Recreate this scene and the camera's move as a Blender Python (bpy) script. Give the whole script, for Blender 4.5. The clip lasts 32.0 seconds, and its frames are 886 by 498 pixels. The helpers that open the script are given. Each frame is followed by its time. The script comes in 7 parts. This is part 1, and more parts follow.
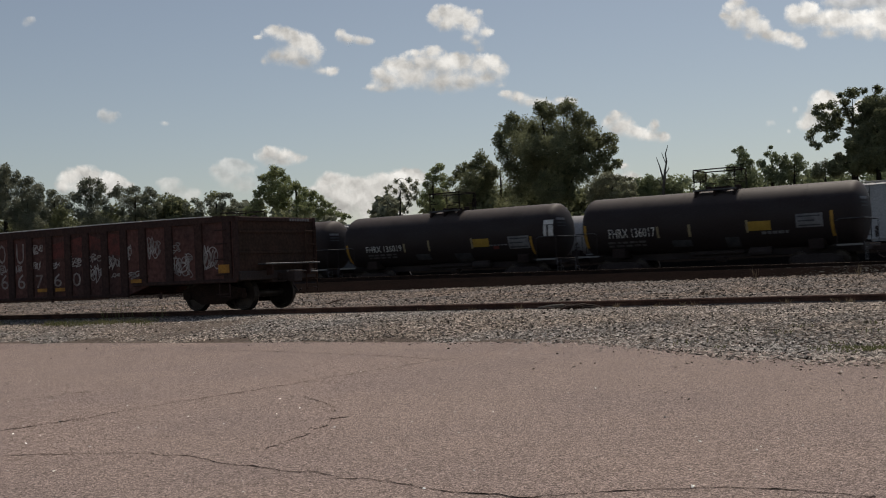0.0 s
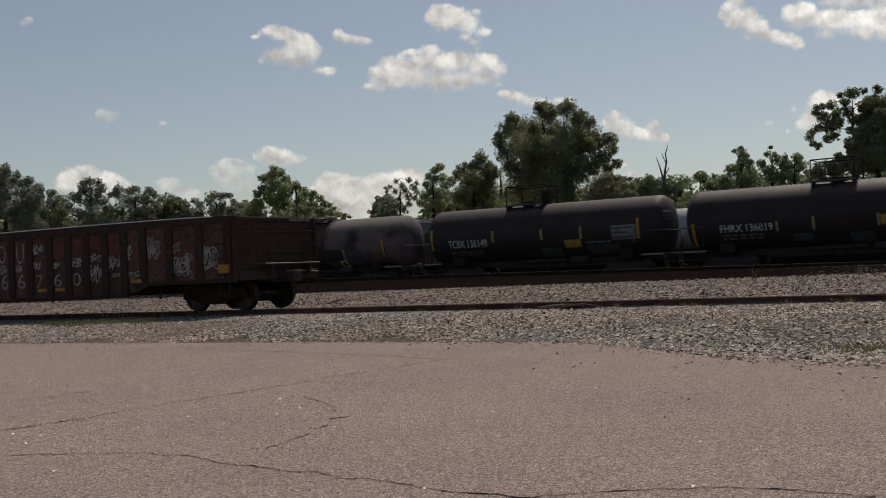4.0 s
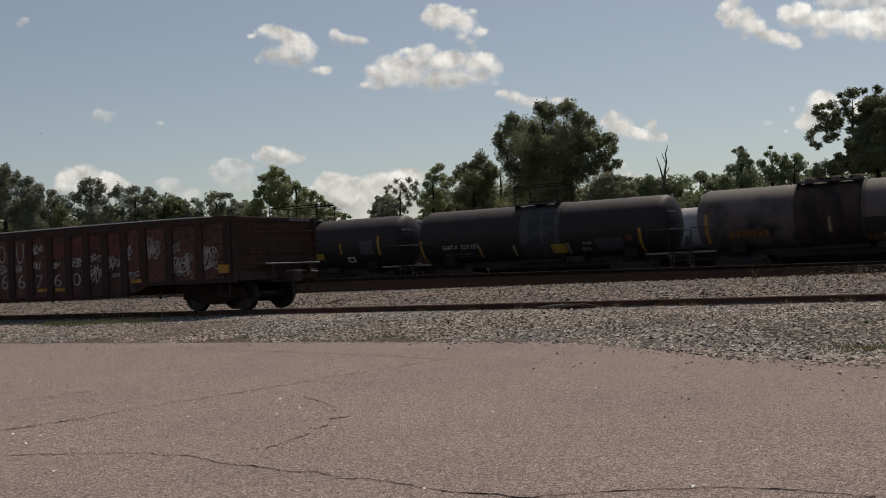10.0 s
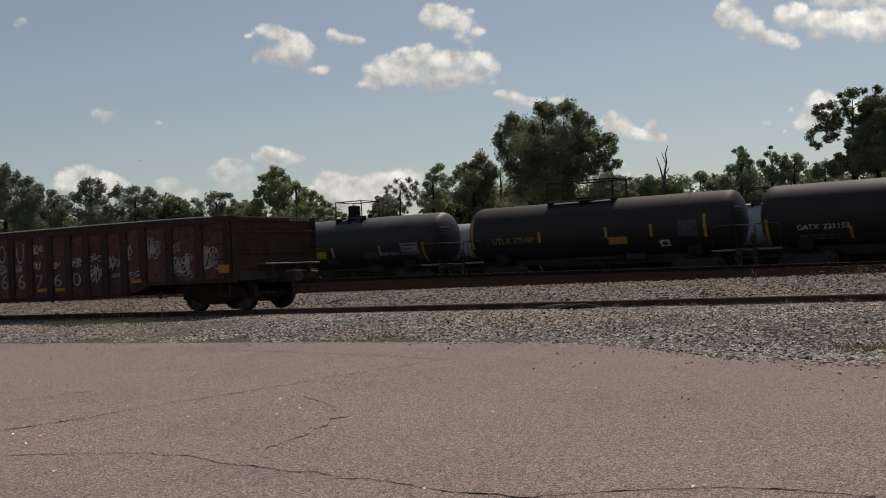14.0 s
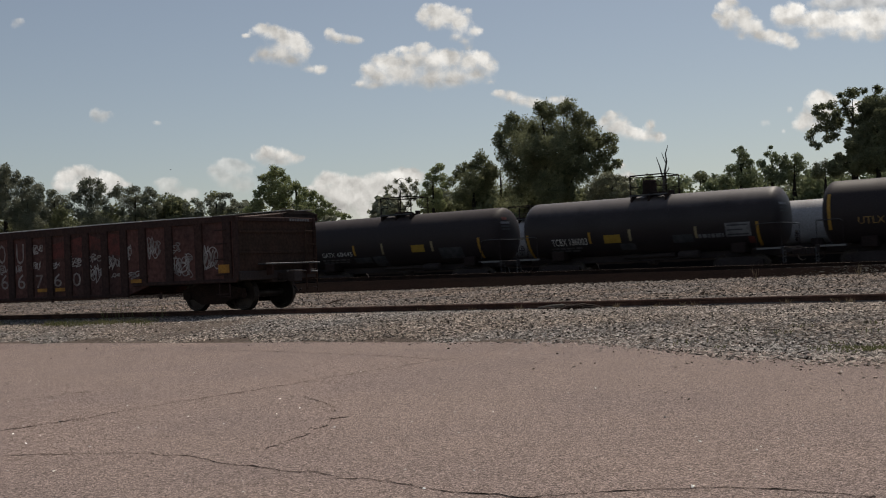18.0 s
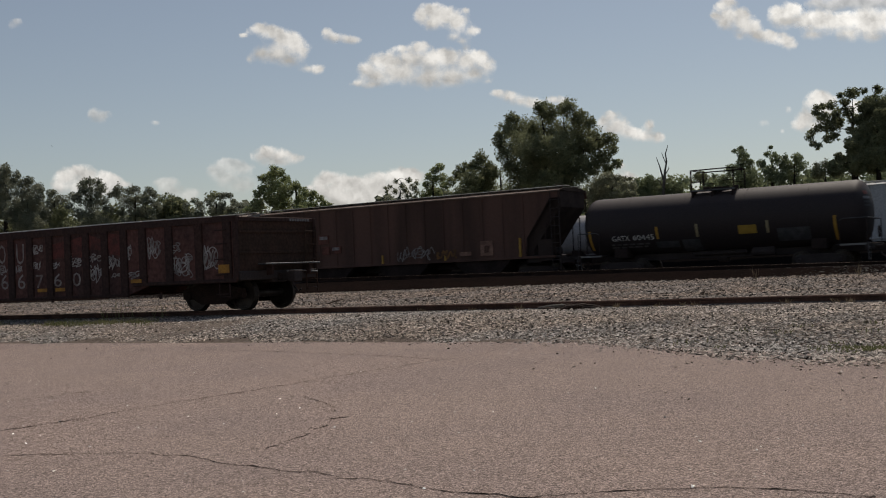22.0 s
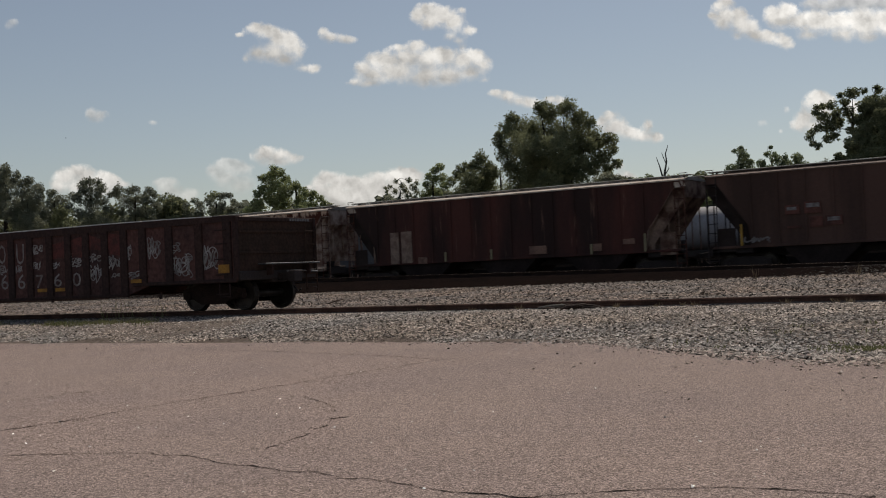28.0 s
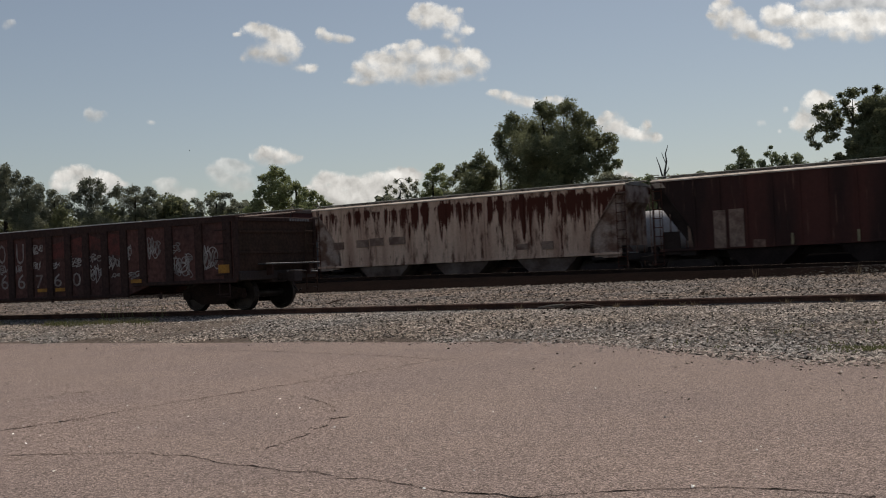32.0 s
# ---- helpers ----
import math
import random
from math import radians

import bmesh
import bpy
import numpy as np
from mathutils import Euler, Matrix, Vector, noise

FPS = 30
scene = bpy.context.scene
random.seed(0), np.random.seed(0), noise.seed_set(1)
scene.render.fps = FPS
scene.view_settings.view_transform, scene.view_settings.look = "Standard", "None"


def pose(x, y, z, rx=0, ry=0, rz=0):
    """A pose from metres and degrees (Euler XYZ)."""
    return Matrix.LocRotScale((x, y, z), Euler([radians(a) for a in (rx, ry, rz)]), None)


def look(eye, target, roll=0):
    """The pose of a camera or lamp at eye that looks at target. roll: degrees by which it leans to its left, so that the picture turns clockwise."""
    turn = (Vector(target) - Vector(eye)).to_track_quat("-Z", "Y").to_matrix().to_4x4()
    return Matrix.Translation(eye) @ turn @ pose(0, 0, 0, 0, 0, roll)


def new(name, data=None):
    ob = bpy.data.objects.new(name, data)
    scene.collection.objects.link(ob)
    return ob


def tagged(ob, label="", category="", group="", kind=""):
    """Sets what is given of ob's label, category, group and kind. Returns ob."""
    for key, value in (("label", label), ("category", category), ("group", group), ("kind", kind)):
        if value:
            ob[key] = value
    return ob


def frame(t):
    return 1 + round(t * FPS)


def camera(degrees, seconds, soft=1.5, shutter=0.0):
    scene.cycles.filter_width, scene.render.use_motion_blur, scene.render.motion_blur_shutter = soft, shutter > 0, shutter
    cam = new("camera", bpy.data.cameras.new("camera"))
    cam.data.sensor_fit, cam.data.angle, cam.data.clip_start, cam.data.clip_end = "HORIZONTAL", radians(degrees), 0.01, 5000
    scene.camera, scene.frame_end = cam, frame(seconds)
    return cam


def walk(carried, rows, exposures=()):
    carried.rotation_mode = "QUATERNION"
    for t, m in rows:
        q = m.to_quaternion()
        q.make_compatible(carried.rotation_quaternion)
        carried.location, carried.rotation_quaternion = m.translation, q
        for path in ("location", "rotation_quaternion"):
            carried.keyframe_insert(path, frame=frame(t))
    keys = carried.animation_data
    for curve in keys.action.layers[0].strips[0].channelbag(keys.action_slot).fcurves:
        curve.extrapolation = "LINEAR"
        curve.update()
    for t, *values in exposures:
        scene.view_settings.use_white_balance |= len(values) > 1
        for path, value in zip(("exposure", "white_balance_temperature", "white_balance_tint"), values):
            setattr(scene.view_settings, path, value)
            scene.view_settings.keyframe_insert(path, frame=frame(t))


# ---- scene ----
# The world: x to the right, y away from the camera, z up from the near rails.
ANGLE = 0.5738                       # the tracks' turn from the x axis
ALONG = Vector((math.cos(ANGLE), -math.sin(ANGLE), 0))
AWAY = Vector((math.sin(ANGLE), math.cos(ANGLE), 0))
EYE = (0, 0, 0.809)
cam = camera(43.508, 32.0, soft=1.05, shutter=0.5)
VIEW = look(EYE, (0, 10, 0.809 + 10 * math.tan(0.01919)), roll=-2.5816)
walk(cam, [(0, VIEW), (32, VIEW)], exposures=[(0, 0.25, 6950, 11), (32, 0.25, 6950, 11)])


def place(s, off, z):
    """A pose on the tracks' grid: s along them, off away from the camera's line."""
    return Matrix.Translation(ALONG * s + AWAY * off + Vector((0, 0, z))) @ Matrix.Rotation(-ANGLE, 4, "Z")


def spot(s, off, z):
    return ALONG * s + AWAY * off + Vector((0, 0, z))


# ---- light ----
SUN_DIR = (AWAY * 0.50 - ALONG * 0.04 + Vector((0, 0, 0.74))).normalized()
world = bpy.data.worlds.new("world")
scene.world = world
world.use_nodes = True
wn = world.node_tree.nodes
sky = wn.new("ShaderNodeTexSky")
sky.sky_type = "NISHITA"
sky.sun_disc = False
sky.sun_elevation = math.asin(SUN_DIR.z)
sky.sun_rotation = math.atan2(SUN_DIR.x, SUN_DIR.y)
sky.air_density, sky.dust_density, sky.ozone_density = 1.0, 0.5, 1.3
wn["Background"].inputs[1].default_value = 0.0560
haze = wn.new("ShaderNodeHueSaturation")
haze.inputs["Saturation"].default_value = 0.80
haze.inputs["Hue"].default_value = 0.500
world.node_tree.links.new(sky.outputs[0], haze.inputs["Color"])
world.node_tree.links.new(haze.outputs[0], wn["Background"].inputs[0])
sun_data = bpy.data.lights.new("sun", "SUN")
sun_data.energy, sun_data.angle, sun_data.color = 2.36, radians(0.55), (1.0, 0.95, 0.87)
sun = new("sun", sun_data)
sun.matrix_world = look(SUN_DIR * 50, (0, 0, 0))


# ---- materials ----
def material(name, base, rough=0.7, metal=0.0, second=None, amount=0.5, scale=1.5, fine=30.0, bump=0.15, spread=0.06,
             stretch=(1, 1, 1), detail=6.0, low=0.42, high=0.62, gloss=0.3):
    """Two colours mixed by a coarse noise, a fine grain over both, rough patches and a fine relief."""
    m = bpy.data.materials.new(name)
    m.use_nodes = True
    nt = m.node_tree
    n, l = nt.nodes, nt.links
    b = n["Principled BSDF"]
    co = n.new("ShaderNodeTexCoord")
    mp = n.new("ShaderNodeMapping")
    mp.inputs["Scale"].default_value = stretch
    l.new(co.outputs["Object"], mp.inputs["Vector"])
    big = n.new("ShaderNodeTexNoise")
    big.inputs["Scale"].default_value, big.inputs["Detail"].default_value = scale, detail
    l.new(mp.outputs[0], big.inputs["Vector"])
    ramp = n.new("ShaderNodeMapRange")
    ramp.inputs[1].default_value, ramp.inputs[2].default_value = low, high
    ramp.inputs[4].default_value = amount
    l.new(big.outputs["Fac"], ramp.inputs[0])
    mix = n.new("ShaderNodeMix")
    mix.data_type = "RGBA"
    mix.inputs["A"].default_value = (*base, 1)
    mix.inputs["B"].default_value = (*(second or [c * 0.6 for c in base]), 1)
    l.new(ramp.outputs[0], mix.inputs["Factor"])
    grain = n.new("ShaderNodeTexNoise")
    grain.inputs["Scale"].default_value, grain.inputs["Detail"].default_value = fine, 4.0
    l.new(co.outputs["Object"], grain.inputs["Vector"])
    gr = n.new("ShaderNodeMapRange")
    gr.inputs[1].default_value, gr.inputs[2].default_value = 0.25, 0.75
    gr.inputs[3].default_value, gr.inputs[4].default_value = 1 - spread * 4, 1 + spread * 4
    l.new(grain.outputs["Fac"], gr.inputs[0])
    mul = n.new("ShaderNodeMix")
    mul.data_type, mul.blend_type = "RGBA", "MULTIPLY"
    mul.inputs["Factor"].default_value = 1.0
    l.new(mix.outputs["Result"], mul.inputs["A"])
    l.new(gr.outputs[0], mul.inputs["B"])
    l.new(mul.outputs["Result"], b.inputs["Base Color"])
    rr = n.new("ShaderNodeMapRange")
    rr.inputs[3].default_value, rr.inputs[4].default_value = max(rough - 0.1, 0.05), min(rough + 0.12, 1)
    l.new(big.outputs["Fac"], rr.inputs[0])
    l.new(rr.outputs[0], b.inputs["Roughness"])
    b.inputs["Metallic"].default_value = metal
    b.inputs["Specular IOR Level"].default_value = gloss
    bp = n.new("ShaderNodeBump")
    bp.inputs["Strength"].default_value, bp.inputs["Distance"].default_value = bump, 0.02
    l.new(grain.outputs["Fac"], bp.inputs["Height"])
    l.new(bp.outputs[0], b.inputs["Normal"])
    return m


def speckle(m, scale, low, high):
    """Single grains of aggregate, each darker or lighter than the rest."""
    n, l = m.node_tree.nodes, m.node_tree.links
    b = n["Principled BSDF"]
    old = b.inputs["Base Color"].links[0].from_socket
    co = n.new("ShaderNodeTexCoord")
    prev = old
    for k, sc in enumerate((scale, scale * 0.55)):
        vo = n.new("ShaderNodeTexVoronoi")
        vo.inputs["Scale"].default_value = sc
        l.new(co.outputs["Object"], vo.inputs["Vector"])
        sep = n.new("ShaderNodeSeparateColor")
        l.new(vo.outputs["Color"], sep.inputs[0])
        mr = n.new("ShaderNodeMapRange")
        mr.inputs[3].default_value, mr.inputs[4].default_value = (low, high) if k == 0 else (0.5 + low / 2, 0.5 + high / 2)
        l.new(sep.outputs[0], mr.inputs[0])
        mul = n.new("ShaderNodeMix")
        mul.data_type, mul.blend_type = "RGBA", "MULTIPLY"
        mul.inputs["Factor"].default_value = 1.0
        l.new(prev, mul.inputs["A"])
        l.new(mr.outputs[0], mul.inputs["B"])
        prev = mul.outputs["Result"]
    l.new(prev, b.inputs["Base Color"])


def leaf_material(name, base, second):
    m = bpy.data.materials.new(name)
    m.use_nodes = True
    n, l = m.node_tree.nodes, m.node_tree.links
    n.remove(n["Principled BSDF"])
    geo = n.new("ShaderNodeNewGeometry")
    mix = n.new("ShaderNodeMix")
    mix.data_type = "RGBA"
    mix.inputs["A"].default_value, mix.inputs["B"].default_value = (*base, 1), (*second, 1)
    co = n.new("ShaderNodeTexCoord")
    ns = n.new("ShaderNodeTexNoise")
    ns.inputs["Scale"].default_value, ns.inputs["Detail"].default_value = 0.7, 3
    l.new(co.outputs["Object"], ns.inputs["Vector"])
    bough = n.new("ShaderNodeMapRange")
    bough.inputs[1].default_value, bough.inputs[2].default_value, bough.inputs[4].default_value = 0.3, 0.7, 0.65
    l.new(ns.outputs["Fac"], bough.inputs[0])
    fac = n.new("ShaderNodeMath")
    fac.operation = "MULTIPLY_ADD"
    fac.inputs[1].default_value = 0.35
    l.new(geo.outputs["Random Per Island"], fac.inputs[0])
    l.new(bough.outputs[0], fac.inputs[2])
    l.new(fac.outputs[0], mix.inputs["Factor"])
    dif = n.new("ShaderNodeBsdfDiffuse")
    tra = n.new("ShaderNodeBsdfTranslucent")
    l.new(mix.outputs["Result"], dif.inputs[0])
    l.new(mix.outputs["Result"], tra.inputs[0])
    ms = n.new("ShaderNodeMixShader")
    ms.inputs[0].default_value = 0.42
    l.new(dif.outputs[0], ms.inputs[1])
    l.new(tra.outputs[0], ms.inputs[2])
    l.new(ms.outputs[0], n["Material Output"].inputs[0])
    return m


def stone_material(name, a, b, rough=0.9):
    """Loose stones, each with a shade of its own."""
    m = bpy.data.materials.new(name)
    m.use_nodes = True
    n, l = m.node_tree.nodes, m.node_tree.links
    p = n["Principled BSDF"]
    geo = n.new("ShaderNodeNewGeometry")
    mix = n.new("ShaderNodeMix")
    mix.data_type = "RGBA"
    mix.inputs["A"].default_value, mix.inputs["B"].default_value = (*a, 1), (*b, 1)
    few = n.new("ShaderNodeMath")
    few.operation = "POWER"
    few.inputs[1].default_value = 1.45
    l.new(geo.outputs["Random Per Island"], few.inputs[0])
    l.new(few.outputs[0], mix.inputs["Factor"])
    co = n.new("ShaderNodeTexCoord")
    ns = n.new("ShaderNodeTexNoise")
    ns.inputs["Scale"].default_value, ns.inputs["Detail"].default_value = 0.5, 5
    l.new(co.outputs["Object"], ns.inputs["Vector"])
    mr = n.new("ShaderNodeMapRange")
    mr.inputs[1].default_value, mr.inputs[2].default_value, mr.inputs[3].default_value, mr.inputs[4].default_value = 0.3, 0.7, 0.78, 1.3
    l.new(ns.outputs["Fac"], mr.inputs[0])
    mul = n.new("ShaderNodeMix")
    mul.data_type, mul.blend_type = "RGBA", "MULTIPLY"
    mul.inputs["Factor"].default_value = 1.0
    l.new(mix.outputs["Result"], mul.inputs["A"])
    l.new(mr.outputs[0], mul.inputs["B"])
    # rusty and bluish patches a few metres across
    n2 = n.new("ShaderNodeTexNoise")
    n2.inputs["Scale"].default_value, n2.inputs["Detail"].default_value = 0.33, 4
    sh = n.new("ShaderNodeVectorMath")
    sh.inputs[1].default_value = (31, 17, 5)
    l.new(co.outputs["Object"], sh.inputs[0])
    l.new(sh.outputs[0], n2.inputs["Vector"])
    tint = n.new("ShaderNodeValToRGB")
    tint.color_ramp.elements[0].position, tint.color_ramp.elements[1].position = 0.36, 0.64
    tint.color_ramp.elements[0].color, tint.color_ramp.elements[1].color = (0.90, 0.935, 0.95, 1), (1.09, 1.0, 0.90, 1)
    l.new(n2.outputs["Fac"], tint.inputs[0])
    mt = n.new("ShaderNodeMix")
    mt.data_type, mt.blend_type = "RGBA", "MULTIPLY"
    mt.inputs["Factor"].default_value = 1.0
    l.new(mul.outputs["Result"], mt.inputs["A"])
    l.new(tint.outputs[0], mt.inputs["B"])
    l.new(mt.outputs["Result"], p.inputs["Base Color"])
    p.inputs["Roughness"].default_value = rough
    return m


asphalt = material("asphalt", (0.279, 0.213, 0.185), 0.9, 0, (0.255, 0.197, 0.176), 0.9, 0.55, 90, 0.5, 0.08, gloss=0.08)
speckle(asphalt, 145.0, 0.2, 1.8)
gravel_bed = material("gravel_bed", (0.17, 0.138, 0.118), 0.95, 0, (0.11, 0.089, 0.076), 0.8, 0.8, 14, 0.8, 0.16, gloss=0.0)
stone_near = stone_material("stone_near", (0.034, 0.029, 0.026), (0.530, 0.466, 0.424))
stone_mid = stone_material("stone_mid", (0.021, 0.016, 0.014), (0.350, 0.285, 0.251))
# Pale pebbles, whitened so that each reads as a glint.
stone_glint = stone_material("stone_glint", (0.85, 0.84, 0.82), (0.95, 0.95, 0.94), 0.2)
stone_dark = stone_material("stone_dark", (0.035, 0.028, 0.024), (0.16, 0.12, 0.10))
# Near-black like the bank they lie on, its shade included.
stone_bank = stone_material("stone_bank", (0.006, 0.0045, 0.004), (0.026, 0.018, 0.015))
# The bank's near-black is painted shade, for the dark seen beneath the train.
bank_shade = material("bank_shade", (0.011, 0.009, 0.0085), 0.95, 0, (0.008, 0.007, 0.0065), 0.8, 1.2, 16, 0.8, 0.12, gloss=0.0)
rail_dark = material("rail_dark", (0.034, 0.022, 0.018), 0.9, 0, (0.020, 0.014, 0.012), 0.8, 2.0, 30, 0.3, 0.08, gloss=0.05)
# Oily ballast, with the shade around the train darkened into its colour.
oily_shade_ballast = material("oily_shade_ballast", (0.0140, 0.0096, 0.0084), 0.95, 0, (0.0110, 0.0082, 0.0074), 0.8, 1.2, 16, 0.8, 0.12, gloss=0.0)
grass_soil = material("grass_soil", (0.040, 0.040, 0.020), 0.95, 0, (0.060, 0.050, 0.030), 0.9, 0.15, 5, 0.5, 0.1, gloss=0.0)
rail_rust = material("rail_rust", (0.100, 0.056, 0.044), 0.9, 0.0, (0.060, 0.036, 0.030), 0.9, 2.0, 30, 0.3, 0.08, gloss=0.08)
rail_head = material("rail_head", (0.20, 0.16, 0.13), 0.45, 0.7, (0.12, 0.085, 0.065), 0.7, 1.0, 30, 0.1, 0.05)
sleeper_wood = material("sleeper_wood", (0.06, 0.045, 0.035), 0.95, 0, None, 0.6, 3, 25, 0.5, 0.1, gloss=0.0)
black_tank = material("black_tank", (0.034, 0.0270, 0.0280), 0.6, 0, (0.038, 0.0295, 0.030), 0.8, 0.9, 20, 0.05, 0.06, (0.6, 1, 1.6), gloss=0.20)
glossy_tank = material("glossy_tank", (0.037, 0.0300, 0.0315), 0.5, 0, (0.029, 0.0235, 0.0245), 0.8, 0.9, 20, 0.05, 0.05, (0.6, 1, 1.6), gloss=0.25)
black_brown_tank = material("black_brown_tank", (0.034, 0.0265, 0.0270), 0.6, 0, (0.030, 0.0215, 0.021), 0.8, 0.9, 20, 0.05, 0.06, (0.6, 1, 1.6), gloss=0.20)
grimy_tank = material("grimy_tank", (0.135, 0.107, 0.104), 0.7, 0, (0.036, 0.028, 0.028), 0.95, 0.75, 14, 0.06, 0.03, (0.8, 1, 0.8), gloss=0.10)
saddle_brown = material("saddle_brown", (0.070, 0.048, 0.042), 0.75, 0, (0.032, 0.024, 0.023), 0.95, 1.1, 14, 0.06, 0.03, (1.4, 1, 0.5), gloss=0.1)
band_pale = material("band_pale", (0.082, 0.077, 0.080), 0.55, 0, (0.05, 0.047, 0.050), 0.9, 1.2, 20, 0.05, 0.04, (0.5, 1, 1), gloss=0.15)
band_grey = material("band_grey", (0.070, 0.066, 0.068), 0.55, 0, (0.035, 0.036, 0.040), 0.8, 1.2, 20, 0.05, 0.06, (0.5, 1, 2), gloss=0.15)
under_black = material("under_black", (0.046, 0.036, 0.035), 0.8, 0, (0.035, 0.027, 0.026), 0.8, 1.5, 20, 0.1, 0.07, gloss=0.22)
wheel_steel = material("wheel_steel", (0.06, 0.05, 0.045), 0.5, 0.6, (0.03, 0.022, 0.018), 0.8, 3, 25, 0.1, 0.06)
yellow_mark = material("yellow_mark", (0.42, 0.235, 0.045), 0.6, 0, (0.30, 0.175, 0.035), 0.6, 3, 20, 0.03, 0.05)
yellow_plate = material("yellow_plate", (0.40, 0.255, 0.045), 0.6, 0, (0.30, 0.185, 0.035), 0.6, 3, 20, 0.03, 0.05)
orange_strip = material("orange_strip", (0.36, 0.175, 0.03), 0.7, 0, (0.22, 0.11, 0.03), 0.7, 4, 20, 0.03, 0.06)
orange_mark = material("orange_mark", (0.22, 0.105, 0.035), 0.7, 0, (0.09, 0.05, 0.03), 0.8, 4, 20, 0.03, 0.08)
gold_mark = material("gold_mark", (0.36, 0.225, 0.08), 0.7, 0, (0.21, 0.135, 0.055), 0.7, 4, 20, 0.03, 0.06)
white_mark = material("white_mark", (0.62, 0.62, 0.60), 0.7, 0, (0.42, 0.41, 0.40), 0.7, 4, 20, 0.03, 0.05)
faded_white = material("faded_white", (0.27, 0.245, 0.24), 0.8, 0, (0.13, 0.10, 0.095), 0.8, 5, 20, 0.03, 0.08)
grey_mark = material("grey_mark", (0.20, 0.20, 0.21), 0.7, 0, (0.12, 0.12, 0.13), 0.7, 3, 20, 0.03, 0.06)
print_mark = material("print_mark", (0.125, 0.12, 0.12), 0.7, 0, (0.07, 0.065, 0.065), 0.8, 5, 20, 0.03, 0.06)
dim_mark = material("dim_mark", (0.075, 0.075, 0.080), 0.7, 0, (0.045, 0.045, 0.050), 0.8, 3, 20, 0.03, 0.06)
dull_red = material("dull_red", (0.120, 0.036, 0.032), 0.85, 0, (0.055, 0.028, 0.025), 0.8, 4, 20, 0.03, 0.08)
red_mark = material("red_mark", (0.17, 0.045, 0.04), 0.7, 0, (0.10, 0.04, 0.035), 0.7, 4, 20, 0.03, 0.06)
pale_strip = material("pale_strip", (0.30, 0.25, 0.15), 0.6, 0, (0.20, 0.16, 0.10), 0.6, 3, 20, 0.03, 0.05)
handrail_paint = material("handrail_paint", (0.10, 0.10, 0.105), 0.5, 0.2, (0.05, 0.05, 0.05), 0.7, 3, 20, 0.05, 0.05)
bare_steel = material("bare_steel", (0.20, 0.20, 0.20), 0.5, 0.3, (0.2, 0.19, 0.18), 0.7, 3, 20, 0.05, 0.05)
gondola_rust = material("gondola_rust", (0.110, 0.056, 0.050), 0.85, 0, (0.060, 0.038, 0.036), 0.9, 0.8, 12, 0.15, 0.09, (1, 1, 0.35), gloss=0.08)
gondola_end = material("gondola_end", (0.044, 0.029, 0.023), 0.9, 0, (0.062, 0.036, 0.028), 0.8, 1.5, 14, 0.15, 0.08, gloss=0.08)
gondola_dark = material("gondola_dark", (0.046, 0.030, 0.028), 0.85, 0, (0.057, 0.034, 0.030), 0.7, 1.2, 14, 0.15, 0.08, (1, 1, 0.4), gloss=0.08)
hopper_brown = material("hopper_brown", (0.130, 0.074, 0.060), 0.8, 0, (0.076, 0.047, 0.039), 0.95, 0.6, 10, 0.08, 0.02, (1, 1, 0.12), gloss=0.08)
bay_black = material("bay_black", (0.038, 0.028, 0.026), 0.9, 0, (0.027, 0.020, 0.019), 0.9, 1.2, 12, 0.1, 0.05, gloss=0.03)
bay_grey = material("bay_grey", (0.20, 0.155, 0.135), 0.9, 0, (0.09, 0.062, 0.052), 0.9, 1.0, 12, 0.1, 0.05, gloss=0.03)
walkway_steel = material("walkway_steel", (0.52, 0.51, 0.47), 0.6, 0, (0.28, 0.25, 0.21), 0.9, 1.6, 14, 0.05, 0.05, (0.5, 1, 1))
rust_panel = material("rust_panel", (0.165, 0.072, 0.058), 0.8, 0, (0.095, 0.050, 0.042), 0.9, 2.4, 14, 0.03, 0.07, gloss=0.08)
eave_cream = material("eave_cream", (0.60, 0.51, 0.43), 0.7, 0, (0.36, 0.27, 0.21), 0.9, 1.4, 14, 0.06, 0.04, (0.5, 1, 1))
# Recessed hopper ends, the shade of the overhang put into their colour.
hopper_end_shade = material("hopper_end_shade", (0.052, 0.038, 0.034), 0.9, 0, (0.030, 0.022, 0.020), 0.9, 0.9, 10, 0.08, 0.03, gloss=0.05)
hopper_red = material("hopper_red", (0.108, 0.044, 0.037), 0.8, 0, (0.044, 0.028, 0.026), 0.95, 0.55, 10, 0.08, 0.02, (1, 1, 0.22), gloss=0.08)
hopper_white = material("hopper_white", (0.70, 0.505, 0.39), 0.8, 0, (0.45, 0.28, 0.21), 0.9, 1.4, 12, 0.06, 0.03, (1, 1, 0.15), gloss=0.08)
end_white = material("end_white", (0.42, 0.32, 0.27), 0.85, 0, (0.16, 0.085, 0.06), 0.9, 1.8, 10, 0.1, 0.06, gloss=0.05)
end_rust = material("end_rust", (0.27, 0.185, 0.145), 0.85, 0, (0.075, 0.036, 0.028), 0.9, 1.8, 10, 0.1, 0.06, gloss=0.05)
rust_streak = material("rust_streak", (0.10, 0.035, 0.022), 0.9, 0, (0.055, 0.022, 0.016), 0.8, 2.5, 12, 0.08, 0.08, (1, 1, 0.3))
roof_grey = material("roof_grey", (0.30, 0.27, 0.24), 0.75, 0, (0.16, 0.12, 0.10), 0.8, 0.8, 12, 0.1, 0.07, (0.4, 1, 1))
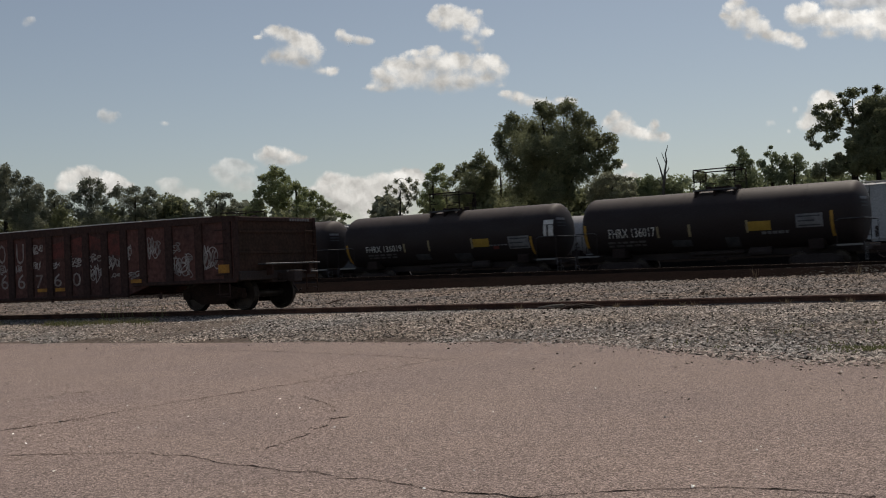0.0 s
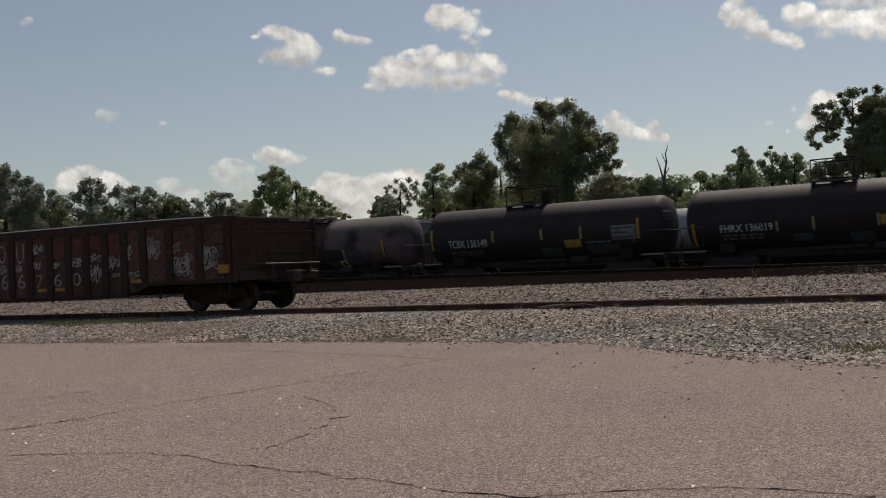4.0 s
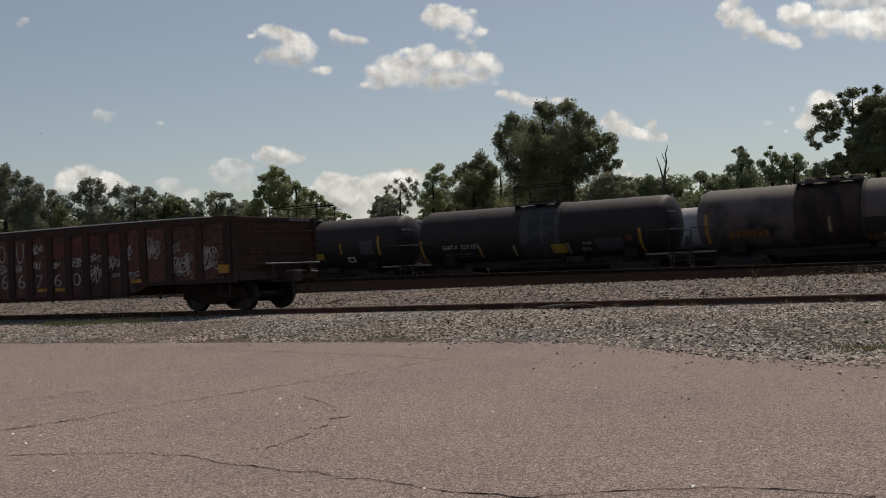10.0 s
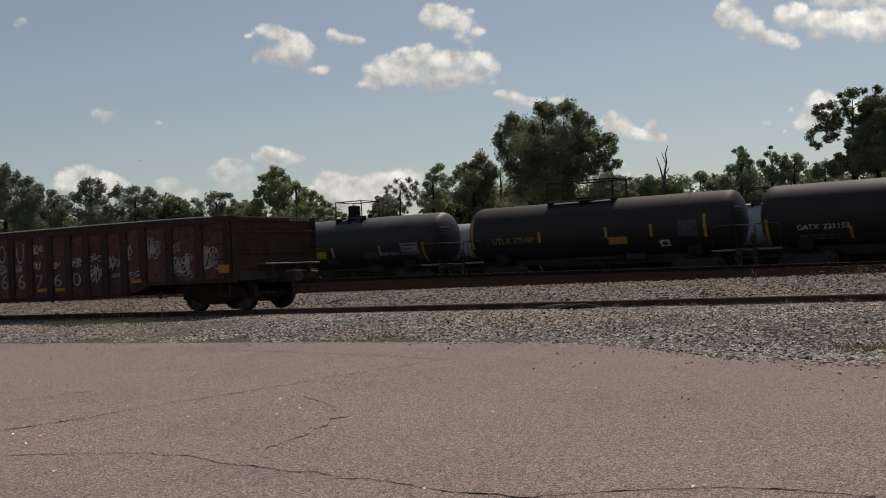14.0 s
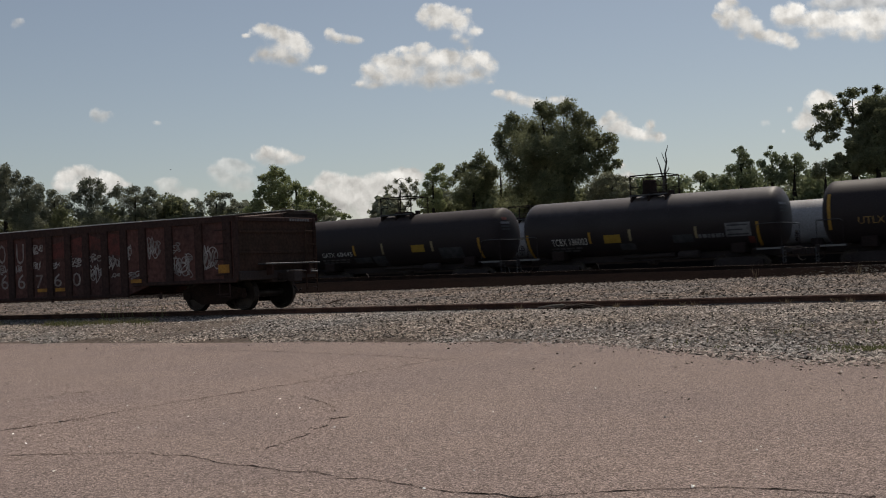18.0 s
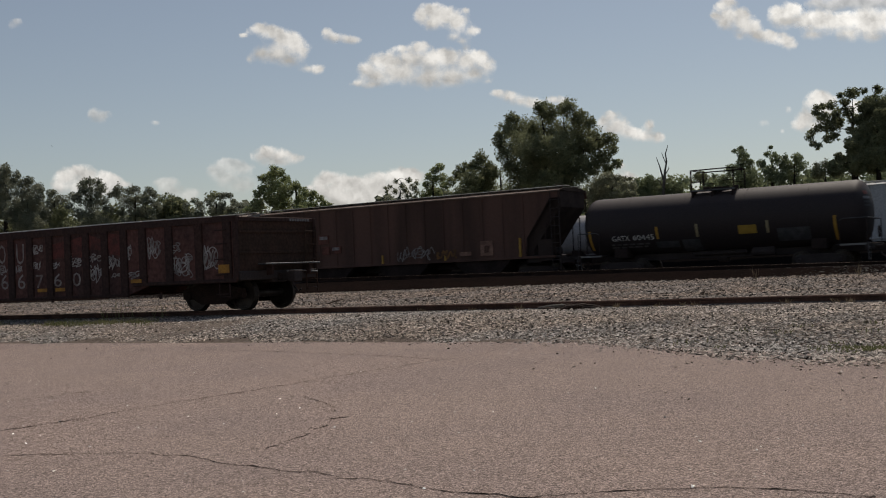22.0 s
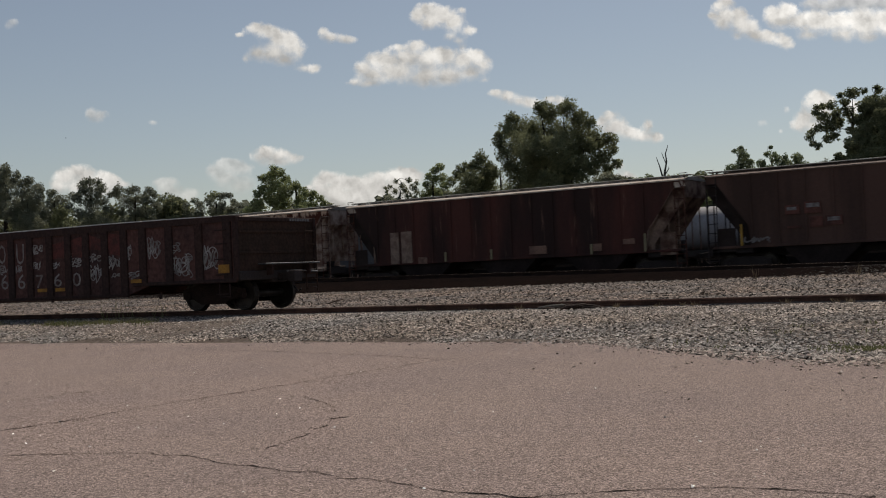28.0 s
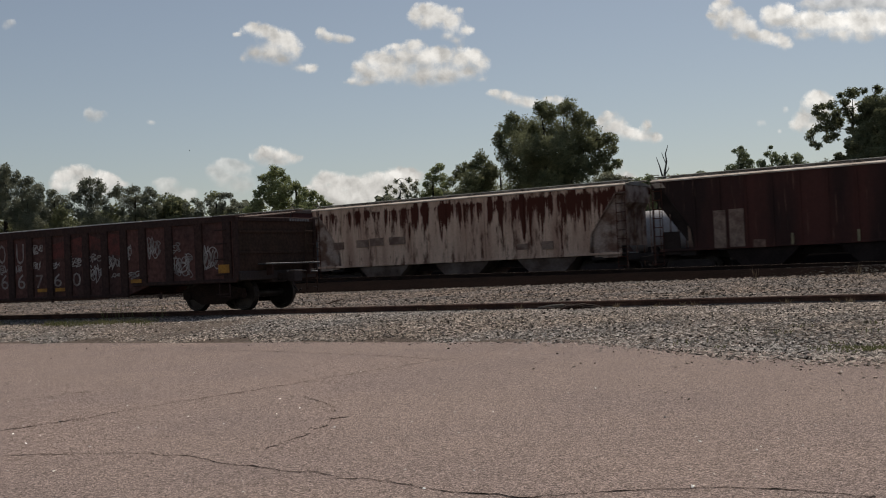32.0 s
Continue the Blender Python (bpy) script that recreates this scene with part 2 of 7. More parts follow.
roof_brown = material("roof_brown", (0.085, 0.062, 0.052), 0.85, 0, (0.045, 0.033, 0.028), 0.8, 0.8, 12, 0.1, 0.07, (0.4, 1, 1), gloss=0.05)
roof_rust = material("roof_rust", (0.20, 0.14, 0.115), 0.8, 0, (0.11, 0.075, 0.06), 0.8, 0.8, 12, 0.1, 0.07, (0.4, 1, 1))
cream_panel = material("cream_panel", (0.30, 0.21, 0.165), 0.8, 0, (0.16, 0.095, 0.075), 0.9, 2, 14, 0.03, 0.07)
salmon_panel = material("salmon_panel", (0.27, 0.155, 0.115), 0.8, 0, (0.15, 0.085, 0.066), 0.9, 2, 14, 0.03, 0.07)
spray_white = material("spray_white", (0.37, 0.35, 0.345), 0.8, 0, (0.11, 0.095, 0.095), 0.7, 3, 14, 0.02, 0.06)
white_tank = material("white_tank", (0.35, 0.33, 0.33), 0.6, 0, (0.27, 0.25, 0.245), 0.7, 0.8, 12, 0.04, 0.05)
dull_grey = material("dull_grey", (0.13, 0.13, 0.135), 0.7, 0, (0.08, 0.08, 0.08), 0.7, 0.8, 12, 0.05, 0.05, (1, 1, 0.3))
pale_grey = material("pale_grey", (0.47, 0.46, 0.455), 0.65, 0, (0.36, 0.345, 0.34), 0.7, 0.8, 12, 0.05, 0.05, (1, 1, 0.3))
dead_branch = material("dead_branch", (0.085, 0.058, 0.045), 0.95, 0, (0.045, 0.030, 0.024), 0.8, 3, 20, 0.5, 0.1)
bark = material("bark", (0.040, 0.032, 0.026), 0.95, 0, (0.022, 0.018, 0.015), 0.8, 3, 20, 0.6, 0.1, (1, 1, 0.3))
dead_wood = material("dead_wood", (0.13, 0.115, 0.10), 0.95, 0, (0.07, 0.06, 0.052), 0.8, 3, 20, 0.4, 0.1)
crack_dark = material("crack_dark", (0.018, 0.014, 0.012), 0.95, 0, (0.018, 0.015, 0.013), 0.8, 3, 30, 0.3, 0.1, gloss=0.0)
leaf_oak = leaf_material("leaf_oak", (0.124, 0.138, 0.082), (0.372, 0.384, 0.226))
leaf_pine = leaf_material("leaf_pine", (0.185, 0.196, 0.146), (0.310, 0.318, 0.236))
leaf_light = leaf_material("leaf_light", (0.199, 0.239, 0.116), (0.430, 0.450, 0.238))
leaf_bush = leaf_material("leaf_bush", (0.159, 0.193, 0.111), (0.342, 0.373, 0.220))
leaf_grey = leaf_material("leaf_grey", (0.192, 0.200, 0.139), (0.382, 0.385, 0.267))
dry_blade = leaf_material("dry_blade", (0.13, 0.105, 0.075), (0.24, 0.19, 0.13))
grass_blade = leaf_material("grass_blade", (0.12, 0.13, 0.06), (0.24, 0.23, 0.12))


def lit_dusty_top(m, colour, low, high, amount):
    """Road dust on what lies uppermost, paled so that it carries the sunlit top as well."""
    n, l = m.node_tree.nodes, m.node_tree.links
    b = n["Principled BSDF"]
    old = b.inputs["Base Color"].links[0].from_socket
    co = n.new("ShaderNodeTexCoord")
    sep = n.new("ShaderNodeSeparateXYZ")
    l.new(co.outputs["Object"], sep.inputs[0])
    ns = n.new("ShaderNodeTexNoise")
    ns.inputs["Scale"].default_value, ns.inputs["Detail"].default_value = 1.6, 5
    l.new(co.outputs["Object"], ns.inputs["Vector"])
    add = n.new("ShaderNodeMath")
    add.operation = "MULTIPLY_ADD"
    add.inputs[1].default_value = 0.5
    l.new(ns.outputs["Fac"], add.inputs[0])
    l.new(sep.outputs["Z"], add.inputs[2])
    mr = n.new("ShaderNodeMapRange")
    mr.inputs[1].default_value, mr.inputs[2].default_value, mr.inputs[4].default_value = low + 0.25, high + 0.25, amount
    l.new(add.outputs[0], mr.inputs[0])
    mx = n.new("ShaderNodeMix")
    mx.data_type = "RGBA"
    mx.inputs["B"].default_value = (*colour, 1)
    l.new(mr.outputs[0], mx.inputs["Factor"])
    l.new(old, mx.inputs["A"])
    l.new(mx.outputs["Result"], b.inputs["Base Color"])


lit_dusty_top(black_brown_tank, (0.098, 0.078, 0.071), 3.1, 3.65, 0.85)
lit_dusty_top(black_tank, (0.085, 0.068, 0.065), 3.15, 3.7, 0.70)
# Paler still: the sun's sheen on the shoulder is painted in.
lit_dusty_top(glossy_tank, (0.150, 0.130, 0.128), 3.05, 3.6, 0.85)
lit_dusty_top(grimy_tank, (0.20, 0.175, 0.155), 3.0, 3.45, 0.9)


# ---- mesh helpers ----
def thing(name, label, category, m=None, group="", kind=""):
    ob = new(name)
    if m is not None:
        ob.matrix_world = m
    return tagged(ob, label, category, group, kind)


def part(name, bm, mat, parent=None, label="", smooth=False):
    me = bpy.data.meshes.new(name)
    bm.to_mesh(me)
    bm.free()
    if smooth:
        me.shade_smooth()
    me.materials.append(mat)
    ob = new(name, me)
    if parent is not None:
        ob.parent = parent
    if label:
        ob["label"] = label
    return ob


def share(name, src, parent, m, label=""):
    """Another piece on the mesh of one built before."""
    ob = new(name, src.data)
    ob.parent = parent
    ob.matrix_basis = m
    if label:
        ob["label"] = label
    return ob


def box(bm, x0, x1, y0, y1, z0, z1, bevel=0.0):
    vs = [bm.verts.new((x, y, z)) for z in (z0, z1) for x, y in ((x0, y0), (x1, y0), (x1, y1), (x0, y1))]
    fs = [(0, 3, 2, 1), (4, 5, 6, 7), (0, 1, 5, 4), (1, 2, 6, 5), (2, 3, 7, 6), (3, 0, 4, 7)]
    faces = [bm.faces.new([vs[i] for i in f]) for f in fs]
    if bevel:
        bmesh.ops.bevel(bm, geom=list({e for f in faces for e in f.edges}), offset=bevel, segments=1, affect="EDGES")
    return bm


def boxes(*rows, bevel=0.0):
    bm = bmesh.new()
    for r in rows:
        box(bm, *r, bevel=bevel)
    return bm


def prism(bm, outline, y0, y1):
    """An outline in x and z, drawn out along y."""
    a = [bm.verts.new((x, y0, z)) for x, z in outline]
    b = [bm.verts.new((x, y1, z)) for x, z in outline]
    k = len(a)
    bm.faces.new(a)
    bm.faces.new(b[::-1])
    for i in range(k):
        bm.faces.new((a[i], b[i], b[(i + 1) % k], a[(i + 1) % k]))
    bmesh.ops.recalc_face_normals(bm, faces=bm.faces)
    return bm


def tube(bm, pts, r, sides=6):
    """A round bar along points."""
    pts = [Vector(p) for p in pts]
    rings = []
    for i, p in enumerate(pts):
        d = (pts[min(i + 1, len(pts) - 1)] - pts[max(i - 1, 0)]).normalized()
        q = d.to_track_quat("Z", "Y")
        rr = r[i] if isinstance(r, (list, tuple)) else r
        rings.append([bm.verts.new(p + q @ Vector((math.cos(2 * math.pi * k / sides) * rr, math.sin(2 * math.pi * k / sides) * rr, 0))) for k in range(sides)])
    for a, b in zip(rings, rings[1:]):
        for k in range(sides):
            bm.faces.new((a[k], a[(k + 1) % sides], b[(k + 1) % sides], b[k]))
    bm.faces.new(rings[0][::-1])
    bm.faces.new(rings[-1])
    return bm


def lathe(bm, profile, axis_y=0.0, axis_z=0.0, sides=40):
    """A profile of x and radius turned round the x axis at the given y and z."""
    rings = []
    for x, r in profile:
        rings.append([bm.verts.new((x, axis_y + r * math.sin(2 * math.pi * k / sides), axis_z + r * math.cos(2 * math.pi * k / sides))) for k in range(sides)])
    for a, b in zip(rings, rings[1:]):
        for k in range(sides):
            bm.faces.new((a[k], b[k], b[(k + 1) % sides], a[(k + 1) % sides]))
    bm.faces.new(rings[0])
    bm.faces.new(rings[-1][::-1])
    bmesh.ops.recalc_face_normals(bm, faces=bm.faces)
    return bm


def letters(text, height, wide):
    """The outline of a line of text as a flat mesh in x and z, of that height and width, its middle at 0."""
    cu = bpy.data.curves.new("letters", "FONT")
    cu.body, cu.size, cu.resolution_u, cu.extrude = text, 1.0, 2, 0.0
    ob = bpy.data.objects.new("letters", cu)
    scene.collection.objects.link(ob)
    me = bpy.data.meshes.new_from_object(ob.evaluated_get(bpy.context.evaluated_depsgraph_get()))
    bpy.data.objects.remove(ob)
    co = np.array([v.co[:] for v in me.vertices])
    lo, hi = co.min(0), co.max(0)
    for v in me.vertices:
        x, y = (v.co.x - (lo[0] + hi[0]) / 2) / (hi[0] - lo[0]) * wide, (v.co.y - (lo[1] + hi[1]) / 2) / (hi[1] - lo[1]) * height
        v.co = (x, 0, y)
    bm = bmesh.new()
    bm.from_mesh(me)
    bpy.data.meshes.remove(me)
    return bm


# ---- ground ----
LOT_Z = -0.42


def ground_height(off):
    return float(np.interp(off, (0, 15.5, 18.8, 20.4, 21.68, 21.80, 24.5, 27, 33, 41.8, 42.6, 43.1, 46.6, 48.2, 60, 120),
                           (-0.46, -0.46, -0.17, -0.135, -0.15, -0.105, -0.105, -0.20, -0.17, -0.02, 0.10, 0.24, 0.24, -0.07, -0.07, 0.0)))


def build_ground():
    offs = sorted({-3000, -1200, -300, -60, -10, 0, 8, 12, 14, 15.5, 16.5, 17.5, 18.5, 18.8, 19.6, 20.4, 21.68, 21.80, 24.5, 27, 30, 33, 37, 41.8, 50, 60, 90, 120, 200, 500, 1500, 4000})
    ss = [-4000, -1500, -600, -250] + list(range(-150, 91, 3)) + [150, 400, 1200, 4000]
    bm = bmesh.new()
    grid = []
    for o in offs:
        row = []
        for s in ss:
            z = ground_height(o)
            if 15 < o < 42 and -60 < s < 40:
                z += 0.03 * noise.noise(Vector((s * 0.25, o * 0.25, 3.0)))
            row.append(bm.verts.new(spot(s, o, z - (0.25 if 42.2 < o < 47.8 else 0))))
        grid.append(row)
    for a, b in zip(grid, grid[1:]):
        for i in range(len(ss) - 1):
            bm.faces.new((a[i], a[i + 1], b[i + 1], b[i]))
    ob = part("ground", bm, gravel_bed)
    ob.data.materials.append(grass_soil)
    ob.data.materials.append(oily_shade_ballast)
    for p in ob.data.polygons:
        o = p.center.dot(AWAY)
        # From 47 to 90 the near-black colour stands in for the train's shade.
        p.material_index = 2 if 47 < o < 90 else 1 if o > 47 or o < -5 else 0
    tagged(ob, "grey crushed stone ground of a rail yard", "ground", kind="structure")
    bm = bmesh.new()
    rows = [(41.6, -0.05), (42.3, 0.02), (42.65, 0.12), (43.1, 0.28), (46.6, 0.28), (47.4, 0.1), (48.2, -0.05)]
    for i, (o, z) in enumerate(rows):
        for s in range(-200, 121, 2):
            j = 0.05 * noise.noise(Vector((s * 0.9, o * 2, 1)))
            bm.verts.new(spot(s, o + j * 2, z + j * (0.5 if 0 < i < 6 else 0) + 0.010 * (-8 - s) * (1 if -40 < s < 10 else 0) * (0.6 if 0 < i < 6 else 0)))
    bm.verts.ensure_lookup_table()
    k = len(range(-200, 121, 2))
    for r in range(len(rows) - 1):
        for i in range(k - 1):
            bm.faces.new([bm.verts[q] for q in (r * k + i, r * k + i + 1, (r + 1) * k + i + 1, (r + 1) * k + i)])
    tagged(part("ballast_bank", bm, oily_shade_ballast), "dark ballast bank under the siding rails, oil stains and shade in its colour", "ballast", kind="structure")


EDGE = ((-60, 58.5), (-30, 40.0), (-11.3, 28.2), (-7.8, 26.1), (-2.1, 21.5), (0.2, 19.6), (1.5, 18.4), (2.54, 16.2), (3.06, 14.8), (3.5, 13.6), (4.62, 11.7), (7.5, 8.0), (12, 2.0), (20, -8))


def edge_y(x):
    return float(np.interp(x, [e[0] for e in EDGE], [e[1] for e in EDGE]))


def build_lot():
    bm = bmesh.new()
    xs = list(np.arange(-40, 14, 0.25))
    far = []
    for x in xs:
        j = 0.22 * noise.noise(Vector((x * 1.3, 5, 2))) + 0.10 * noise.noise(Vector((x * 6, 9, 2)))
        far.append((x, edge_y(x) + j + 0.9 + 0.8 * min(max(x, 0.0), 1.0)))  # runs on under the stones
    ys = (0.0, 0.25, 0.5, 0.75, 0.93, 1.0)
    grid = []
    for x, fy in far:
        col = []
        for k in ys:
            y = -25 + (fy + 25) * k
            col.append(bm.verts.new((x, y, LOT_Z)))
        col.append(bm.verts.new((x, fy + 0.03, LOT_Z - 0.06)))
        grid.append(col)
    for a, b in zip(grid, grid[1:]):
        for i in range(len(ys)):
            bm.faces.new((a[i], b[i], b[i + 1], a[i + 1]))
    return tagged(part("parking_lot", bm, asphalt), "worn pinkish asphalt lot with long cracks", "asphalt", kind="structure")


# ---- tracks ----
NEAR_OFF, TRAIN_OFF, TRAIN_Z = 22.53, 49.98, 0.10


def rail_mesh(bm, s0, s1, off, lift=lambda s: 0.0, step=4.0):
    prof = ((-0.068, -0.17), (-0.068, -0.155), (-0.012, -0.13), (-0.012, -0.045), (-0.036, -0.035), (-0.036, -0.004), (-0.030, 0.0),
            (0.030, 0.0), (0.036, -0.004), (0.036, -0.035), (0.012, -0.045), (0.012, -0.13), (0.068, -0.155), (0.068, -0.17))
    prev = None
    n = int((s1 - s0) / step)
    for i in range(n + 1):
        s = s0 + (s1 - s0) * i / n
        ring = [bm.verts.new(spot(s, off + y, z + lift(s))) for y, z in prof]
        if prev:
            for k in range(len(prof) - 1):
                bm.faces.new((prev[k], ring[k], ring[k + 1], prev[k + 1]))
        prev = ring
    return bm


def build_track(label, off, z, s0, s1, lift=None, ties=True, steel=None):
    t = thing("railway_track", label, "railway track", kind="structure")
    f = lift or (lambda s: z)
    for o, cant in ((off - 0.75, 0.0), (off + 0.75, -0.045 if off == NEAR_OFF else 0.0)):
        r = part("rail", rail_mesh(bmesh.new(), s0, s1, o, lambda s: f(s) + cant), steel or rail_rust, t, "rusty steel rail")
        if off == NEAR_OFF:
            continue
        r.data.materials.append(rail_head)
        for p in r.data.polygons:
            if p.normal.z > 0.9 and (p.center.z - f(p.center.dot(ALONG))) > -0.01:
                p.material_index = 1
    if ties:
        bm = bmesh.new()
        rnd = random.Random(4)
        s = s0
        while s < s1:
            o = rnd.uniform(-0.05, 0.05)
            vs = [spot(s + a, off + b + o, f(s) + c) for c in (-0.34, -0.165) for a, b in ((-0.11, -1.25), (0.11, -1.25), (0.11, 1.25), (-0.11, 1.25))]
            v = [bm.verts.new(p) for p in vs]
            for q in ((4, 5, 6, 7), (0, 1, 5, 4), (1, 2, 6, 5), (2, 3, 7, 6), (3, 0, 4, 7)):
                bm.faces.new([v[i] for i in q])
            s += rnd.uniform(0.5, 0.58)
        if s1 - s0 > 200:
            tagged(part("sleepers", bm, sleeper_wood, t), kind="stuff")
        else:
            bm.free()
            first = part("sleeper", boxes((-0.11, 0.11, -1.25, 1.25, -0.175, 0.0), bevel=0.012), sleeper_wood, t)
            first.matrix_basis = place(s0, off, f(s0) - 0.165)
            for i in range(1, int((s1 - s0) / 0.54)):
                s = s0 + i * 0.54 + rnd.uniform(-0.03, 0.03)
                share("sleeper", first, t, place(s, off + rnd.uniform(-0.05, 0.05), f(s) - 0.165))
    return t


build_ground()
build_lot()
build_track("rusty single track in grey gravel", NEAR_OFF, 0.0, -80, 40)
build_track("rusty siding track on a dark ballast bank", 44.3, 0, -110, 50, lift=lambda s: 0.40 + 0.010 * max(min(-8 - s, 30), -12), ties=False, steel=rail_dark)
build_track("track under the passing freight train", TRAIN_OFF, TRAIN_Z, -190, 170)
STORE_Z = lambda s: float(np.interp(s, (-52, -44), (0.2, 0.42)))
build_track("storage track behind the train", 71.5, 0, -150, 60, lift=STORE_Z, ties=False)
build_track("storage track behind the white tank cars", 84.0, 0.05, -150, 60, ties=False)


# ---- rolling stock ----
def wheelset(parent, x, r=0.42):
    bm = bmesh.new()
    prof = [(-0.80, 0.13), (-0.79, r - 0.08), (-0.82, r - 0.07), (-0.82, r - 0.01), (-0.81, r), (-0.71, r + 0.005), (-0.70, r + 0.03), (-0.675, r + 0.03), (-0.67, r - 0.06), (-0.74, r - 0.09), (-0.72, 0.10)]
    full = prof + [(-y, q) for y, q in prof[::-1]]
    lathe(bm, [(-1.05, 0.08)] + full + [(1.05, 0.08)], sides=22)
    bm.transform(Matrix.Rotation(math.pi / 2, 4, "Z"))
    ws = part("wheelset", bm, wheel_steel, parent, "steel wheels on an axle")
    ws.location = (x, 0, r)
    return ws


def truck_frame(parent, x, ws=0.865, r=0.42, mat=None):
    for side in (-1, 1):
        y0, y1 = sorted((side * 0.93, side * 1.08))
        bm = prism(bmesh.new(), [(x - ws - 0.22, r - 0.10), (x - ws - 0.22, r + 0.16), (x - 0.45, r + 0.30), (x + 0.45, r + 0.30), (x + ws + 0.22, r + 0.16),
                                 (x + ws + 0.22, r - 0.10), (x + ws - 0.16, r - 0.10), (x + 0.42, r - 0.24), (x - 0.42, r - 0.24), (x - ws + 0.16, r - 0.10)], y0, y1)
        part("truck_side_frame", bm, mat or under_black, parent)
    part("truck_bolster", boxes((x - 0.22, x + 0.22, -0.925, 0.925, r - 0.05, r + 0.28)), mat or under_black, parent)
    for dx in (-ws, ws):
        for side in (-1, 1):
            b = bmesh.new()
            lathe(b, [(-0.02, 0.10), (0.05, 0.12), (0.09, 0.09)], sides=12)
            b.transform(Matrix.Translation((x + dx, side * 1.06, r)) @ Matrix.Rotation(side * math.pi / 2, 4, "Z"))
            part("bearing_cap", b, mat or under_black, parent)
    return [wheelset(parent, x - ws, r), wheelset(parent, x + ws, r)]


def coupler(parent, x, d):
    bm = boxes((min(x, x + d * 0.55), max(x, x + d * 0.55), -0.09, 0.09, 0.74, 0.96), (min(x + d * 0.45, x + d * 0.68), max(x + d * 0.45, x + d * 0.68), -0.17, 0.15, 0.70, 1.0), bevel=0.02)
    part("coupler", bm, under_black, parent)
    part("air_hose", tube(bmesh.new(), [(x + d * 0.1, 0.35, 0.78), (x + d * 0.2, 0.37, 0.55), (x + d * 0.4, 0.3, 0.42), (x + d * 0.55, 0.22, 0.5)], 0.025), under_black, parent)


R_TANK, Z_TANK = 1.41, 2.41


def dome(q):
    """How far the head has fallen back at the share q of the shell's radius: flat in the middle, turned sharply at the knuckle."""
    return 0.60 * (1 - (1 - q ** 2.5) ** 0.4)


def on_shell(x, z, lift, r=R_TANK, zc=Z_TANK):
    q = max(min((z - zc) / r, 0.999), -0.999)
    a = math.asin(q)
    return Vector((x, -(r + lift) * math.cos(a), zc + (r + lift) * math.sin(a)))


def shell_patch(x0, x1, z0, z1, lift=0.012, thick=0.008, r=R_TANK, cuts=4):
    """A thin sheet that lies on the tank's near side."""
    bm = bmesh.new()
    lay = []
    for e in (lift, lift + thick):
        lay.append([[bm.verts.new(on_shell(x, z0 + (z1 - z0) * i / cuts, e, r)) for x in (x0, x1)] for i in range(cuts + 1)])
    lo, hi = lay
    for i in range(cuts):
        bm.faces.new((hi[i][0], hi[i][1], hi[i + 1][1], hi[i + 1][0]))
        bm.faces.new((hi[i][0], hi[i + 1][0], lo[i + 1][0], lo[i][0]))
        bm.faces.new((hi[i][1], lo[i][1], lo[i + 1][1], hi[i + 1][1]))
    bm.faces.new((hi[0][0], lo[0][0], lo[0][1], hi[0][1]))
    bm.faces.new((hi[-1][0], hi[-1][1], lo[-1][1], lo[-1][0]))
    return bm


def shell_text(text, x0, x1, z0, z1):
    bm = letters(text, z1 - z0, x1 - x0)
    for v in bm.verts:
        v.co = on_shell(v.co.x + (x0 + x1) / 2, v.co.z + (z0 + z1) / 2, 0.014)
    return bm


MARK_LOOK = {"bar": ("reflective_strip", "yellow reflective strip"), "lad": ("reflective_strip", "long yellow reflective strip"), "yel": ("yellow_panel", "plain yellow panel"),
             "white": ("white_stencil", "white stencilled line"), "grey": ("data_panel", "grey data panel"), "dim": ("data_panel", "faded dark grey panel"),
             "red": ("red_placard", "small red placard"), "orange": ("orange_stencil", "faded orange stencil"), "black": ("dark_panel", "dark painted panel"),
             "frame": ("placard_holder", "white framed placard holder"), "logo": ("emblem", "white block emblem")}


